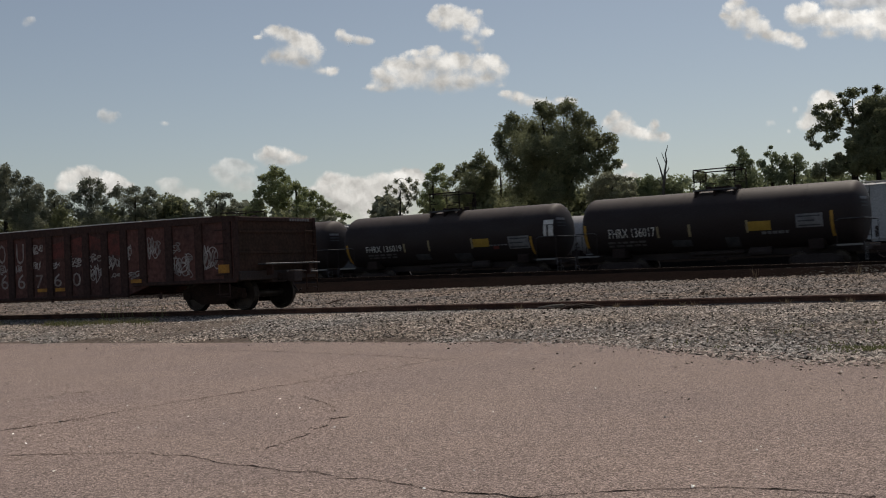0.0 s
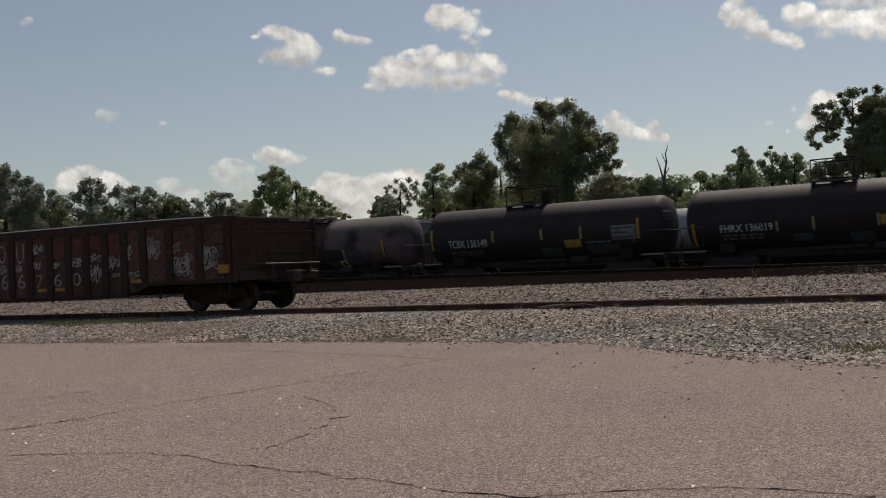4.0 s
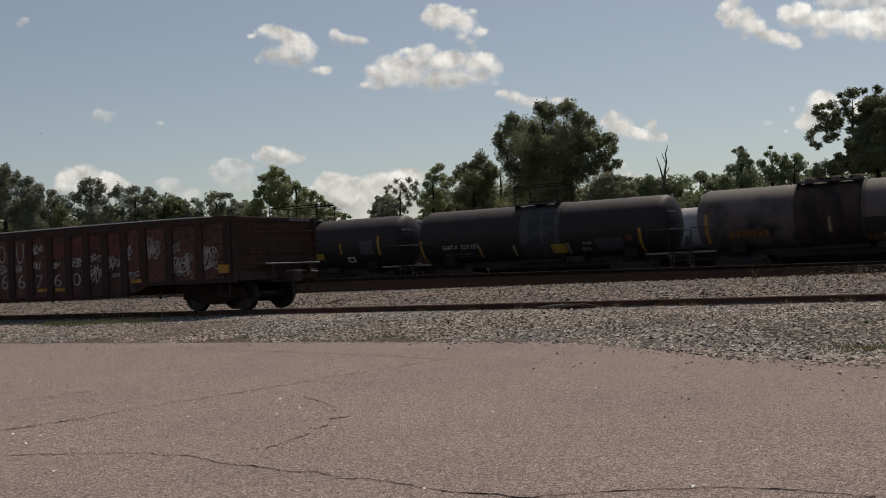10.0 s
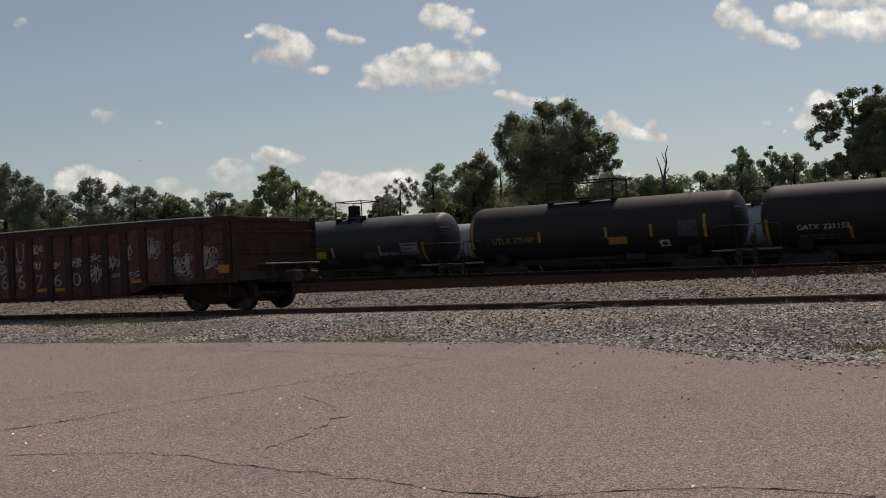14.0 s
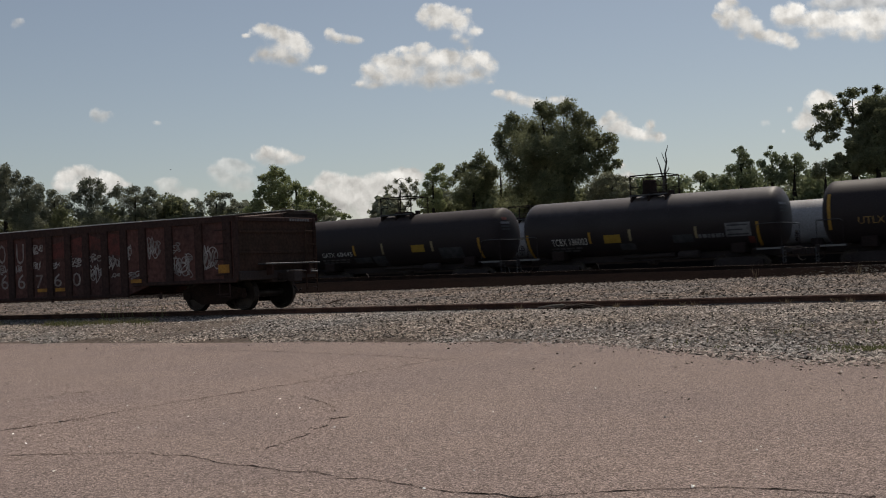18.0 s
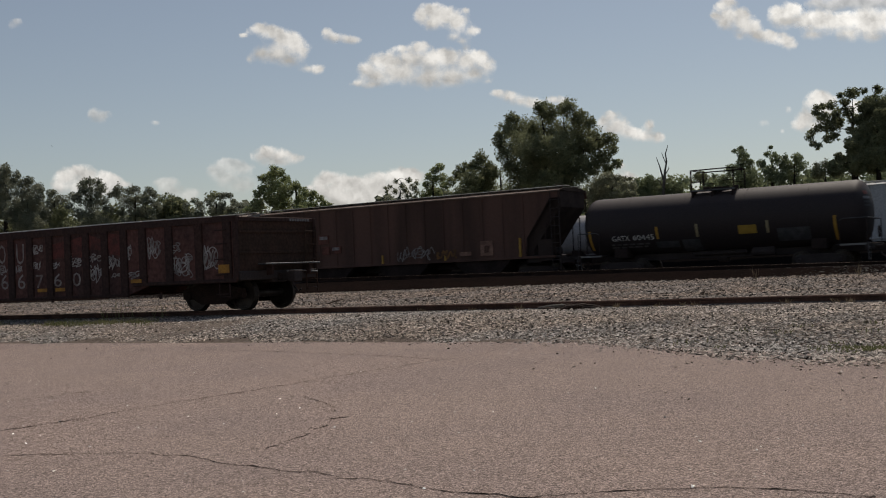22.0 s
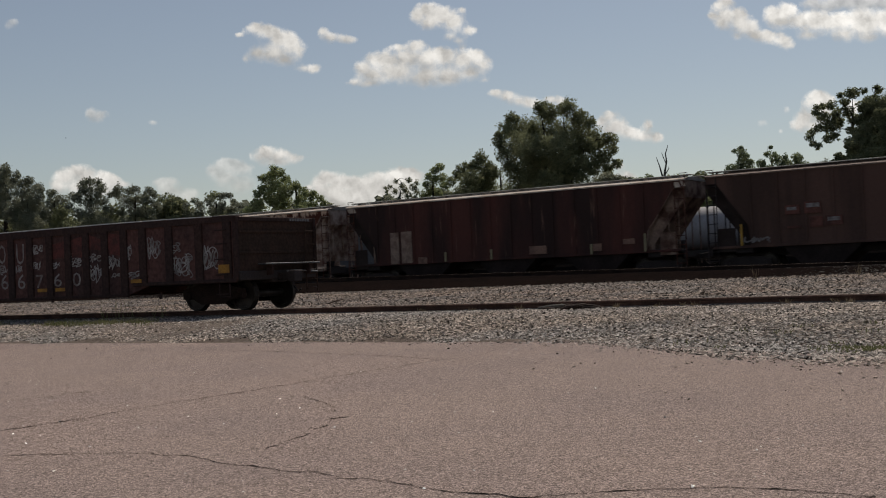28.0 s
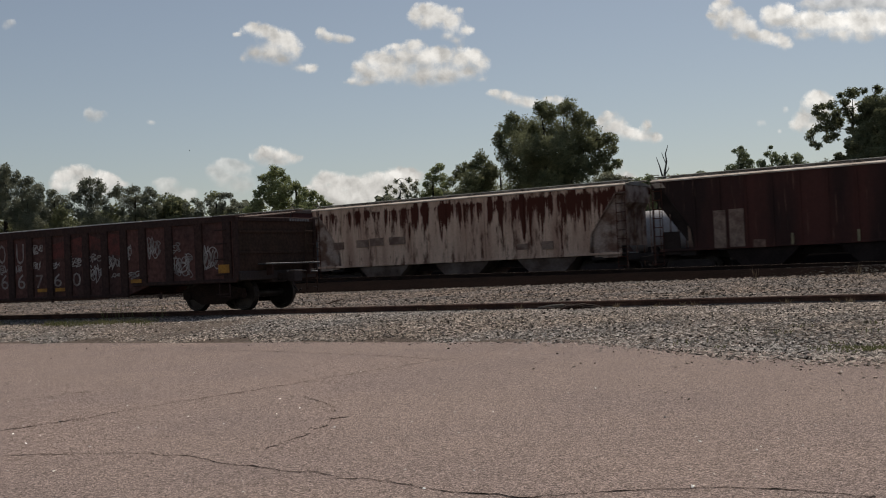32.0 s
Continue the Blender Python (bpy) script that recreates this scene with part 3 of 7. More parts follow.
def mark(car, kind, x0, x1, z0, z1):
    name, label = MARK_LOOK[kind]
    if kind in ("bar", "lad"):
        w = min(max(x1 - x0, 0.09), 0.13)
        part(name, shell_patch(x0, x0 + w, z0, z1, cuts=6), yellow_mark if kind == "lad" or abs(x0) > 2.6 else pale_strip, car, label)
    elif kind == "yel":
        part(name, shell_patch(x0, x1, z0, z1, lift=0.03), yellow_plate, car, label)
    elif kind == "white":
        bm = bmesh.new()
        rnd = random.Random(int(x0 * 100))
        x = x0
        while x < x1 - 0.05:
            w = min(rnd.uniform(0.12, 0.3), x1 - x)
            one = shell_patch(x, x + w, z0 + 0.03, z1 - 0.02, cuts=2)
            me = bpy.data.meshes.new("tmp")
            one.to_mesh(me)
            one.free()
            bm.from_mesh(me)
            bpy.data.meshes.remove(me)
            x += w + 0.05
        part(name, bm, grey_mark, car, label)
    elif kind in ("grey", "dim", "black"):
        p = part(name, shell_patch(x0, x1, z0, z1), {"grey": grey_mark, "dim": dim_mark, "black": under_black}[kind], car, label)
        if kind == "grey":
            k = 3
            for i in range(k):
                zz = z0 + (z1 - z0) * (i + 0.3) / k
                part("text_bar", shell_patch(x0 + 0.08, x1 - (0.1 if i != 1 else 0.35), zz, zz + (z1 - z0) * 0.10, lift=0.024, thick=0.004, cuts=1), dim_mark, p)
    elif kind == "red":
        part(name, shell_patch(x0, x1, z0, z1), red_mark, car, label)
    elif kind == "orange":
        n = max(3, int((x1 - x0) / 0.23))
        for i in range(n):
            w = (x1 - x0) / n
            part(name, shell_patch(x0 + i * w, x0 + i * w + w * 0.72, z0, z1, cuts=2), orange_mark, car, label)
    elif kind == "frame":
        p = part(name, shell_patch(x0, x1, z0, z1), white_mark, car, label)
        part("placard", shell_patch(x0 + 0.09, x1 - 0.09, z0 + 0.07, z1 - 0.07, lift=0.022), under_black, p)
    elif kind == "logo":
        part(name, shell_patch(x0, x1, z1 - 0.22, z1, cuts=2), white_mark, car, label)
        part(name, shell_patch(x0, x0 + 0.16, z0, z1 - 0.26), white_mark, car, label)
        part(name, shell_patch(x0 + 0.26, x1, z0, z1 - 0.26), white_mark, car, label)


def head_mark(car, length, y0, y1, z0, z1, mat, name="text_bar"):
    """A thin sheet on the domed front end of the shell."""
    bm = bmesh.new()
    rows = []
    for i in range(5):
        row = []
        for j in range(5):
            y, z = y0 + (y1 - y0) * i / 4, z0 + (z1 - z0) * j / 4
            q = min(math.hypot(y, z - Z_TANK) / R_TANK, 0.99)
            row.append(bm.verts.new((length / 2 - dome(q) + 0.02, y, z)))
        rows.append(row)
    for a, b in zip(rows, rows[1:]):
        for j in range(4):
            bm.faces.new((a[j], b[j], b[j + 1], a[j + 1]))
    part(name, bm, mat, car)


def small_print(car, x0, x1, z0, z1):
    rnd = random.Random(int(x0 * 77))
    for zz in (z0, z0 + (z1 - z0) * 0.6):
        x = x0
        while x < x1 - 0.08:
            w = rnd.uniform(0.15, 0.42)
            part("text_bar", shell_patch(x, min(x + w, x1), zz, zz + (z1 - z0) * 0.33, cuts=1), print_mark, car)
            x += w + 0.09


def lettering(car, text, x0, x1, z0, z1, mat, label):
    """A line of painted characters on the shell, each one a part."""
    bm = shell_text(text, x0, x1, z0, z1)
    seen = set()
    for start in bm.verts[:]:
        if start in seen:
            continue
        island, todo = [], [start]
        seen.add(start)
        while todo:
            v = todo.pop()
            island.append(v)
            for e in v.link_edges:
                w = e.other_vert(v)
                if w not in seen:
                    seen.add(w)
                    todo.append(w)
        one = bmesh.new()
        made = {v: one.verts.new(v.co) for v in island}
        for f in {f for v in island for f in v.link_faces}:
            one.faces.new([made[v] for v in f.verts])
        part("letter", one, mat, car, label)
    bm.free()


def reporting(car, x0, x1, z0, z1, code, digits):
    """The owner's code and the car's number."""
    lettering(car, code, x0, x0 + (x1 - x0) * 0.42, z0 + 0.03, z1 - 0.03, white_mark, "white painted letter")
    lettering(car, digits, x0 + (x1 - x0) * 0.5, x1, z0 + 0.03, z1 - 0.03, white_mark, "white painted digit")


def tank_car(label, length, shell_mat, plat=(-1.0, 1.0), railing=True, saddle=False, housing=None, group="tank cars of the train"):
    """A tank car, its origin on the rail tops under its middle."""
    car = thing("tank_car", label, "tank car", group=group)
    h = length / 2
    cap = [(-h + dome(q), R_TANK * q) for q in (0.02, 0.25, 0.45, 0.62, 0.75, 0.85, 0.92, 0.965, 0.99, 1.0)]
    prof = cap + [(x, R_TANK) for x in (-h + 0.76, -h + 0.9, 0.0, h - 0.9, h - 0.76)] + [(-x, r) for x, r in cap[::-1]]
    part("shell", lathe(bmesh.new(), prof, 0, Z_TANK, 48), shell_mat, car, smooth=True)
    for x in np.linspace(-h + 2.4, h - 2.4, 4):
        part("weld_seam", lathe(bmesh.new(), [(x - 0.02, R_TANK - 0.01), (x - 0.012, R_TANK + 0.005), (x + 0.012, R_TANK + 0.005), (x + 0.02, R_TANK - 0.01)], 0, Z_TANK, 48), shell_mat, car)
    # centre sill, bolsters and running gear
    e = h + 0.05
    part("centre_sill", boxes((-e, e, -0.3, 0.3, 0.72, 1.05), bevel=0.02), under_black, car)
    tx = h - 2.0
    wheels = []
    for x in (-tx, tx):
        part("bolster", boxes((x - 0.34, x + 0.34, -1.15, 1.15, 0.88, 1.36), bevel=0.05), bay_black, car)
        wheels += truck_frame(car, x)
    part("outlet_valve", lathe(bmesh.new(), [(-0.22, 0.2), (-0.2, 0.3), (0.2, 0.3), (0.22, 0.2)], 0, 0.80, 16), under_black, car)
    part("bottom_skid", boxes((-1.3, 1.3, -0.5, 0.5, 0.86, 1.06), bevel=0.05), under_black, car)
    for d in (-1, 1):
        coupler(car, d * e, d)
        x0, x1 = sorted((d * (h - 1.25), d * (h + 0.12)))
        for y in (-1.5, 0.75):
            part("end_platform", boxes((x0, x1, y, y + 0.75, 1.02, 1.08), bevel=0.01), under_black, car)
        part("platform_edge", boxes((x0 + 0.2, x1 - 0.1, -1.525, -1.50, 0.99, 1.07)), bare_steel, car, "pale steel platform edge")
        part("end_sill", boxes((min(d * (h - 0.05), d * (h + 0.1)), max(d * (h - 0.05), d * (h + 0.1)), -1.5, 1.5, 0.8, 1.06), bevel=0.02), under_black, car)
        rail = bmesh.new()
        tube(rail, [(d * (h - 1.05), -1.46, 2.06), (d * (h - 0.9), -1.46, 2.14), (d * (h + 0.02), -1.46, 2.14), (d * (h + 0.08), -1.38, 2.14),
                    (d * (h + 0.08), 1.38, 2.14), (d * (h + 0.02), 1.46, 2.14), (d * (h - 1.05), 1.46, 2.14)], 0.022, 6)
        part("end_handrail", rail, handrail_paint, car, "thin grey steel handrail")
        for x, y in ((h - 1.05, -1.46), (h - 1.05, 1.46), (h + 0.05, -1.46), (h + 0.05, 1.46)):
            part("handrail_post", tube(bmesh.new(), [(d * x, y, 1.05), (d * x, y, 2.10)], 0.018, 5), under_black, car)
        lad = bmesh.new()
        for y in (-1.5, -1.12):
            tube(lad, [(d * (h + 0.1), y, 0.35), (d * (h + 0.1), y, 1.1)], 0.02, 5)
        for z in (0.4, 0.65, 0.9):
            tube(lad, [(d * (h + 0.1), -1.5, z), (d * (h + 0.1), -1.12, z)], 0.018, 5)
        part("end_ladder", lad, handrail_paint, car, "short dark steel steps")
        wheel = bmesh.new()
        if d > 0:
            bmesh.ops.create_cone(wheel, cap_ends=False, segments=18, radius1=0.26, radius2=0.26, depth=0.04, matrix=Matrix.Translation((h + 0.12, 0.7, 1.55)) @ Matrix.Rotation(math.pi / 2, 4, "Y"))
            box(wheel, h + 0.10, h + 0.14, 0.45, 0.95, 1.53, 1.57)
            box(wheel, h + 0.10, h + 0.14, 0.68, 0.72, 1.3, 1.8)
            part("brake_wheel", wheel, under_black, car)
        else:
            wheel.free()
    # brake gear
    part("air_reservoir", lathe(bmesh.new(), [(1.6, 0.1), (1.65, 0.2), (2.6, 0.2), (2.65, 0.1)], -0.85, 0.92, 14), under_black, car)
    # top platform, manway and railings
    a, b = plat
    top = Z_TANK + R_TANK
    part("manway", lathe(bmesh.new(), [(0, 0.02), (0.0, 0.36), (0.14, 0.36), (0.14, 0.42), (0.20, 0.42), (0.23, 0.05)], 0, 0, 20), bay_black, car).matrix_basis = Matrix.Translation(((a + b) / 2 + 0.1, 0, top - 0.05)) @ Matrix.Rotation(-math.pi / 2, 4, "Y")
    for o in (-0.35, 0.35):
        v = part("valve_box", boxes((-0.12, 0.12, -0.12, 0.12, 0, 0.25), bevel=0.03), bay_black, car)
        v.location = ((a + b) / 2 + 0.1 + o * 1.9, 0.15, top - 0.04)
    g = bmesh.new()
    for y in (-0.85, 0.45):
        box(g, a, b, y, y + 0.4, top - 0.02, top + 0.03)
    for x in (a + 0.05, (a + b) / 2 - 0.05, b - 0.15):
        box(g, x, x + 0.1, -0.88, 0.88, top - 0.30, top - 0.02)
    part("top_platform", g, bay_black, car)
    part("platform_lip", boxes((a, b, -0.875, -0.85, top - 0.03, top + 0.045)), handrail_paint, car, "steel edge of the top platform")
    if housing is not None:
        x, tall, q = housing
        part("valve_housing", lathe(bmesh.new(), [(0, 0.02), (0, q), (tall - 0.09, q), (tall - 0.03, q - 0.04), (tall, 0.02)], 0, 0, 18), bay_black, car, "dark round valve housing").matrix_basis = Matrix.Translation((x, 0.1, top - 0.05)) @ Matrix.Rotation(-math.pi / 2, 4, "Y")
    if railing:
        rl = bmesh.new()
        hi = top + 0.95
        for y in (-0.82, 0.82):
            for x in (a + 0.05, b - 0.05):
                tube(rl, [(x, y, top - 0.05), (x, y, hi)], 0.036, 5)
            tube(rl, [(a + 0.05, y, hi), (b - 0.05, y, hi)], 0.030, 5)
            tube(rl, [(a + 0.05, y, top + 0.4), (a + 0.55, y, top + 0.4)], 0.02, 5)
            tube(rl, [(b - 0.55, y, top + 0.4), (b - 0.05, y, top + 0.4)], 0.02, 5)
        for x in (a + 0.05, b - 0.05):
            tube(rl, [(x, -0.82, hi), (x, 0.82, hi)], 0.024, 5)
        part("top_railing", rl, bay_black, car, "thin dark steel railing")
    if saddle:
        part("saddle_wrap", lathe(bmesh.new(), [(a, R_TANK - 0.005), (a + 0.01, R_TANK + 0.012), (b - 0.01, R_TANK + 0.012), (b, R_TANK - 0.005)], 0, Z_TANK, 48), saddle_brown, car, "brown-stained wrap between the ribs")
        for x in (a - 0.06, b):
            part("shell_rib", lathe(bmesh.new(), [(x, R_TANK + 0.005), (x, R_TANK + 0.07), (x + 0.08, R_TANK + 0.07), (x + 0.08, R_TANK + 0.005)], 0, Z_TANK, 40), shell_mat, car)
        for x in (a + 0.3, (a + b) / 2, b - 0.5):
            part("valve_cover", boxes((x, x + 0.35, -0.5, 0.1, top - 0.1, top + 0.22), bevel=0.05), roof_rust, car, "rusty valve cover")
    return car, wheels


def hopper_car(label, side_mat, roof_mat, roof_top_mat, half=9.5, ribs=14, group="covered hopper cars of the train", bay_mat=None, end_mat=None, square=False, end_wall=False, eave_mat=None, eave_rise=0.05, tail_mat=None):
    """A covered hopper car, its origin on the rail tops under its middle."""
    car = thing("covered_hopper", label, "hopper car", group=group)
    E, S = 4.37, 1.15
    end_mat = end_mat or side_mat
    out = half
    # the sides are thin sheets cut back aslant at both ends; the body between them slopes in below the roof
    half_side = [(out - 1.95, S), (out - 1.85, 2.1), (out - 0.5, 4.0), (out, 4.0), (out, E)]
    side = half_side + [(-x, z) for x, z in half_side[::-1]]
    if square:
        side = [(-out, S), (out, S), (out, E), (-out, E)]
    for y in (-1.55, 1.51):
        part("side_sheet", prism(bmesh.new(), side, y, y + 0.04), side_mat, car)
    k = out - 1.62
    part("inner_body", boxes((-k, k, -1.38, 1.38, S + 0.05, E - 0.01)), end_mat, car)
    ends = {1: end_mat, -1: tail_mat or end_mat}
    for d in (-1, 1):
        part("slope_sheet", prism(bmesh.new(), [(d * (k + 0.002), 1.5), (d * (out - 0.05), 3.55), (d * (out - 0.05), E - 0.01), (d * (k + 0.002), E - 0.01)], -1.36, 1.36), ends[d], car)
        part("end_plate", boxes((min(d * (out - 1.3), d * (out - 0.45)), max(d * (out - 1.3), d * (out - 0.45)), -1.53, -1.49, 0.95, 2.0), bevel=0.01), ends[d], car)
    for i in range(ribs):
        x = ((out - 2.05) if not square else k) * (2 * i / (ribs - 1) - 1)
        part("side_rib", boxes((x - 0.045, x + 0.045, -1.60, -1.55, S + 0.02, E - 0.06), bevel=0.012), side_mat, car)
    if not square:
        for d in (-1, 1):
            part("edge_angle", tube(bmesh.new(), [(d * (out - 1.95), -1.57, S + 0.1), (d * (out - 1.85), -1.57, 2.1), (d * (out - 0.5), -1.57, 4.0), (d * out, -1.57, 4.0)], 0.03, 5), ends[d], car, "steel angle along the cut-back side")
    part("side_sill", boxes((-out + 0.3, out - 0.3, -1.59, -1.53, S - 0.06, S + 0.06), bevel=0.015), side_mat, car)
    for d in (-1, 1):
        rail = boxes((-out, out, -1.60, -1.56 + eave_rise * 2.0, E - 0.05, E + eave_rise))
        for v in rail.verts:
            if v.co.z > E and v.co.y < -1.59:
                v.co.z = E + 0.005
        if d > 0:
            bmesh.ops.scale(rail, vec=(1, -1, 1), verts=rail.verts)
            bmesh.ops.reverse_faces(rail, faces=rail.faces)
        part("eave_rail", rail, eave_mat or roof_mat, car, "weathered sloping roof edge")
    rf = bmesh.new()
    ys = [(-1.55, E - 0.01), (-1.30, E + 0.06), (-0.9, E + 0.14), (-0.35, E + 0.18), (0.35, E + 0.18), (0.9, E + 0.14), (1.30, E + 0.06), (1.55, E - 0.01)]
    a = [rf.verts.new((-out, y, z)) for y, z in ys]
    b = [rf.verts.new((out, y, z)) for y, z in ys]
    for i in range(len(ys) - 1):
        rf.faces.new((a[i], b[i], b[i + 1], a[i + 1]))
    rf.faces.new(a)
    rf.faces.new(b[::-1])
    part("roof", rf, roof_top_mat, car)
    for i in range(12):
        x = -out + 0.8 + (2 * out - 1.6) * i / 11
        part("roof_seam", boxes((x - 0.03, x + 0.03, -1.2, -0.5, E + 0.06, E + 0.18), bevel=0.01), roof_top_mat, car)
    part("hatch_trough", boxes((-out + 0.7, out - 0.7, -0.32, 0.32, E + 0.14, E + 0.29), bevel=0.04), roof_top_mat, car)
    for y in (-0.95, 0.55):
        part("running_board", boxes((-out - 0.1, out + 0.1, y, y + 0.4, E + 0.21, E + 0.26), bevel=0.02), walkway_steel, car, "pale galvanised roof walkway")
        tagged(part("walkway_bracket", boxes(*[(x, x + 0.05, y + 0.05, y + 0.3, E + 0.10, E + 0.21) for x in np.linspace(-out + 0.3, out - 0.3, 14)]), roof_top_mat, car), kind="stuff")
    # three discharge bays
    for cx in (-4.75, 0.2, 5.15):
        bm = bmesh.new()
        prism(bm, [(cx - 1.72, S + 0.03), (cx - 1.52, S - 0.22), (cx - 0.85, 0.30), (cx + 0.85, 0.30), (cx + 1.52, S - 0.22), (cx + 1.72, S + 0.03)], -1.45, 1.45)
        bay = part("discharge_bay", bm, bay_mat or side_mat, car)
        part("outlet_gate", boxes((cx - 0.8, cx + 0.8, -1.05, 1.05, 0.2, 0.32), bevel=0.02), under_black, bay)
    part("centre_sill", boxes((-out, out, -0.3, 0.3, 0.72, 1.05), bevel=0.02), under_black, car)
    wheels = []
    for x in (1.6 - out, out - 1.6):
        part("bolster", boxes((x - 0.4, x + 0.4, -1.4, 1.4, 0.86, 1.25), bevel=0.04), under_black, car)
        wheels += truck_frame(car, x)
    for d in (-1, 1):
        coupler(car, d * out, d)
        part("end_sill", boxes((min(d * (out - 0.2), d * out), max(d * (out - 0.2), d * out), -1.5, 1.5, 0.8, 1.12), bevel=0.02), under_black, car)
        part("end_floor", boxes((min(d * (out - 1.6), d * out), max(d * (out - 1.6), d * out), -1.5, 1.5, 1.08, 1.12)), under_black, car)
        for y, xs in ((-1.5, (out - 0.85, out - 0.35, out - 0.06)), (1.5, (out - 0.85, out - 0.45, out - 0.06))):
            for x in xs:
                low = 0.5 if y > 0 or x > out - 0.1 else 1.1
                part("end_post", tube(bmesh.new(), [(d * x, y, low), (d * x, y, 4.05 - (out - x) * 1.44)], 0.03, 5), end_mat, car)
        bm = bmesh.new()
        for i in range(9):
            z = 0.55 + i * 0.42
            tube(bm, [(d * (out - 0.5), -1.575, z), (d * (out - 0.04), -1.575, z)], 0.02, 5)
        for x in (out - 0.5, out - 0.04):
            tube(bm, [(d * x, -1.575, 0.45), (d * x, -1.575, E)], 0.022, 5)
        part("corner_ladder", bm, under_black if end_mat in (side_mat, hopper_end_shade) else rust_streak, car, "steel corner ladder")
        bm = bmesh.new()
        tube(bm, [(d * (out - 0.3), -1.3, E), (d * (out - 0.3), -1.3, E + 0.3), (d * (out + 0.05), -1.3, E + 0.3), (d * (out + 0.05), -1.3, E + 0.1)], 0.022, 5)
        part("roof_grab", bm, roof_mat, car)
    if end_wall:
        for d in (-1, 1):
            part("end_wall", boxes((*sorted((d * (out - 0.34), d * (out - 0.28))), -1.46, 1.46, 1.5, E - 0.1), bevel=0.01), end_mat, car, "rust-stained end sheet")
            part("shear_plate", boxes((*sorted((d * (out - 1.75), d * (out - 0.36))), -1.485, -1.465, 1.0, 3.4), bevel=0.005), end_mat, car, "rust-stained shear plate")
            for y in (-0.9, 0.0, 0.9):
                part("end_stiffener", boxes((*sorted((d * (out - 0.28), d * (out - 0.20))), y - 0.05, y + 0.05, 1.5, E - 0.15), bevel=0.01), end_mat, car)
    part("brake_cylinder", lathe(bmesh.new(), [(out - 0.95, 0.1), (out - 0.93, 0.2), (out - 0.35, 0.2), (out - 0.33, 0.1)], -0.9, 1.4, 14), under_black, car)
    return car, wheels


def side_panel(car, name, x0, x1, z0, z1, mat, label=""):
    return part(name, boxes((x0, x1, -1.612, -1.552, z0, z1)), mat, car, label)


def scribble(rnd, x0, x1, z0, z1, y, loops=5, width=0.022):
    """One sprayed tag: a single bent ribbon that runs through a row of loops, hooks and zigzags."""
    h = z1 - z0
    pts = []
    for k in range(loops):
        cx = x0 + (x1 - x0) * (k + rnd.random()) / loops
        top, low = z1 - rnd.uniform(0, 0.35) * h, z0 + rnd.uniform(0, 0.35) * h
        kind = rnd.randint(0, 3)
        w = min((x1 - x0) / loops * 4.5, h * 1.0) * rnd.uniform(0.4, 1.0)
        if kind == 0:
            pts += [(cx, top), (cx - w * 0.2, (top + low) / 2), (cx + w * 0.1, low)]
        elif kind == 1:
            pts += [(cx - w * 0.5, top), (cx + w * 0.4, top - 0.1 * h), (cx - w * 0.4, (top + low) / 2), (cx + w * 0.5, low + 0.1 * h), (cx - w * 0.3, low)]
        elif kind == 2:
            pts += [(cx + w * 0.5 * math.cos(a), (top + low) / 2 + (top - low) * 0.4 * math.sin(a)) for a in np.linspace(0.6, 6.0, 7)]
        else:
            pts += [(cx - w * 0.6, low), (cx - w * 0.1, top), (cx + w * 0.2, low + 0.2 * h), (cx + w * 0.7, top - 0.2 * h)]
    pts = [Vector((min(max(a, x0), x1), y, min(max(b, z0), z1))) for a, b in pts]
    line = []
    for i in range(len(pts) - 1):
        a, b, c, d = pts[max(i - 1, 0)], pts[i], pts[i + 1], pts[min(i + 2, len(pts) - 1)]
        for u in (0.0, 0.34, 0.67):
            line.append(0.5 * (2 * b + (c - a) * u + (2 * a - 5 * b + 4 * c - d) * u * u + (3 * b - a - 3 * c + d) * u ** 3))
    bm = bmesh.new()
    prev = None
    for i, c in enumerate(line):
        d = line[min(i + 1, len(line) - 1)] - line[max(i - 1, 0)]
        if d.length < 1e-5:
            continue
        nrm = Vector((-d.z, 0, d.x)).normalized() * width * (0.75 + 0.45 * abs(math.sin(i * 0.9)))
        cur = (bm.verts.new(c + nrm), bm.verts.new(c - nrm))
        if prev:
            bm.faces.new((prev[0], prev[1], cur[1], cur[0]))
        prev = cur
    return bm


# ---- the train ----
MOVING = []


def put(built, s):
    car, wheels = built
    car.matrix_world = place(s, TRAIN_OFF, TRAIN_Z)
    MOVING.append((car, wheels, s))
    return car


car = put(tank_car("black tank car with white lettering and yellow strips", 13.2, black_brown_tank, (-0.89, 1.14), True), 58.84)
head_mark(car, 13.2, -0.95, -0.25, 2.95, 3.06, grey_mark)
head_mark(car, 13.2, -0.95, -0.25, 2.78, 2.86, dim_mark)
head_mark(car, 13.2, -0.95, -0.25, 2.64, 2.70, dim_mark)
reporting(car, -4.96, -2.63, 1.82, 2.30, "FHRX", "136017")
small_print(car, -5.08, -3.15, 1.44, 1.70)
mark(car, "lad", -6.23, -5.99, 1.46, 2.54)
mark(car, "bar", -2.55, -2.44, 1.76, 2.28)
mark(car, "bar", -1.04, -0.90, 1.73, 2.29)
mark(car, "yel", 1.75, 2.75, 1.85, 2.25)
mark(car, "bar", 1.64, 1.75, 1.78, 2.33)
mark(car, "white", 2.30, 3.48, 1.64, 1.81)
mark(car, "grey", 3.85, 4.99, 1.87, 2.45)
mark(car, "lad", 5.30, 5.47, 1.43, 2.53)
mark(car, "dim", -1.91, -0.97, 1.31, 1.61)
mark(car, "dim", 0.62, 1.25, 1.19, 1.62)
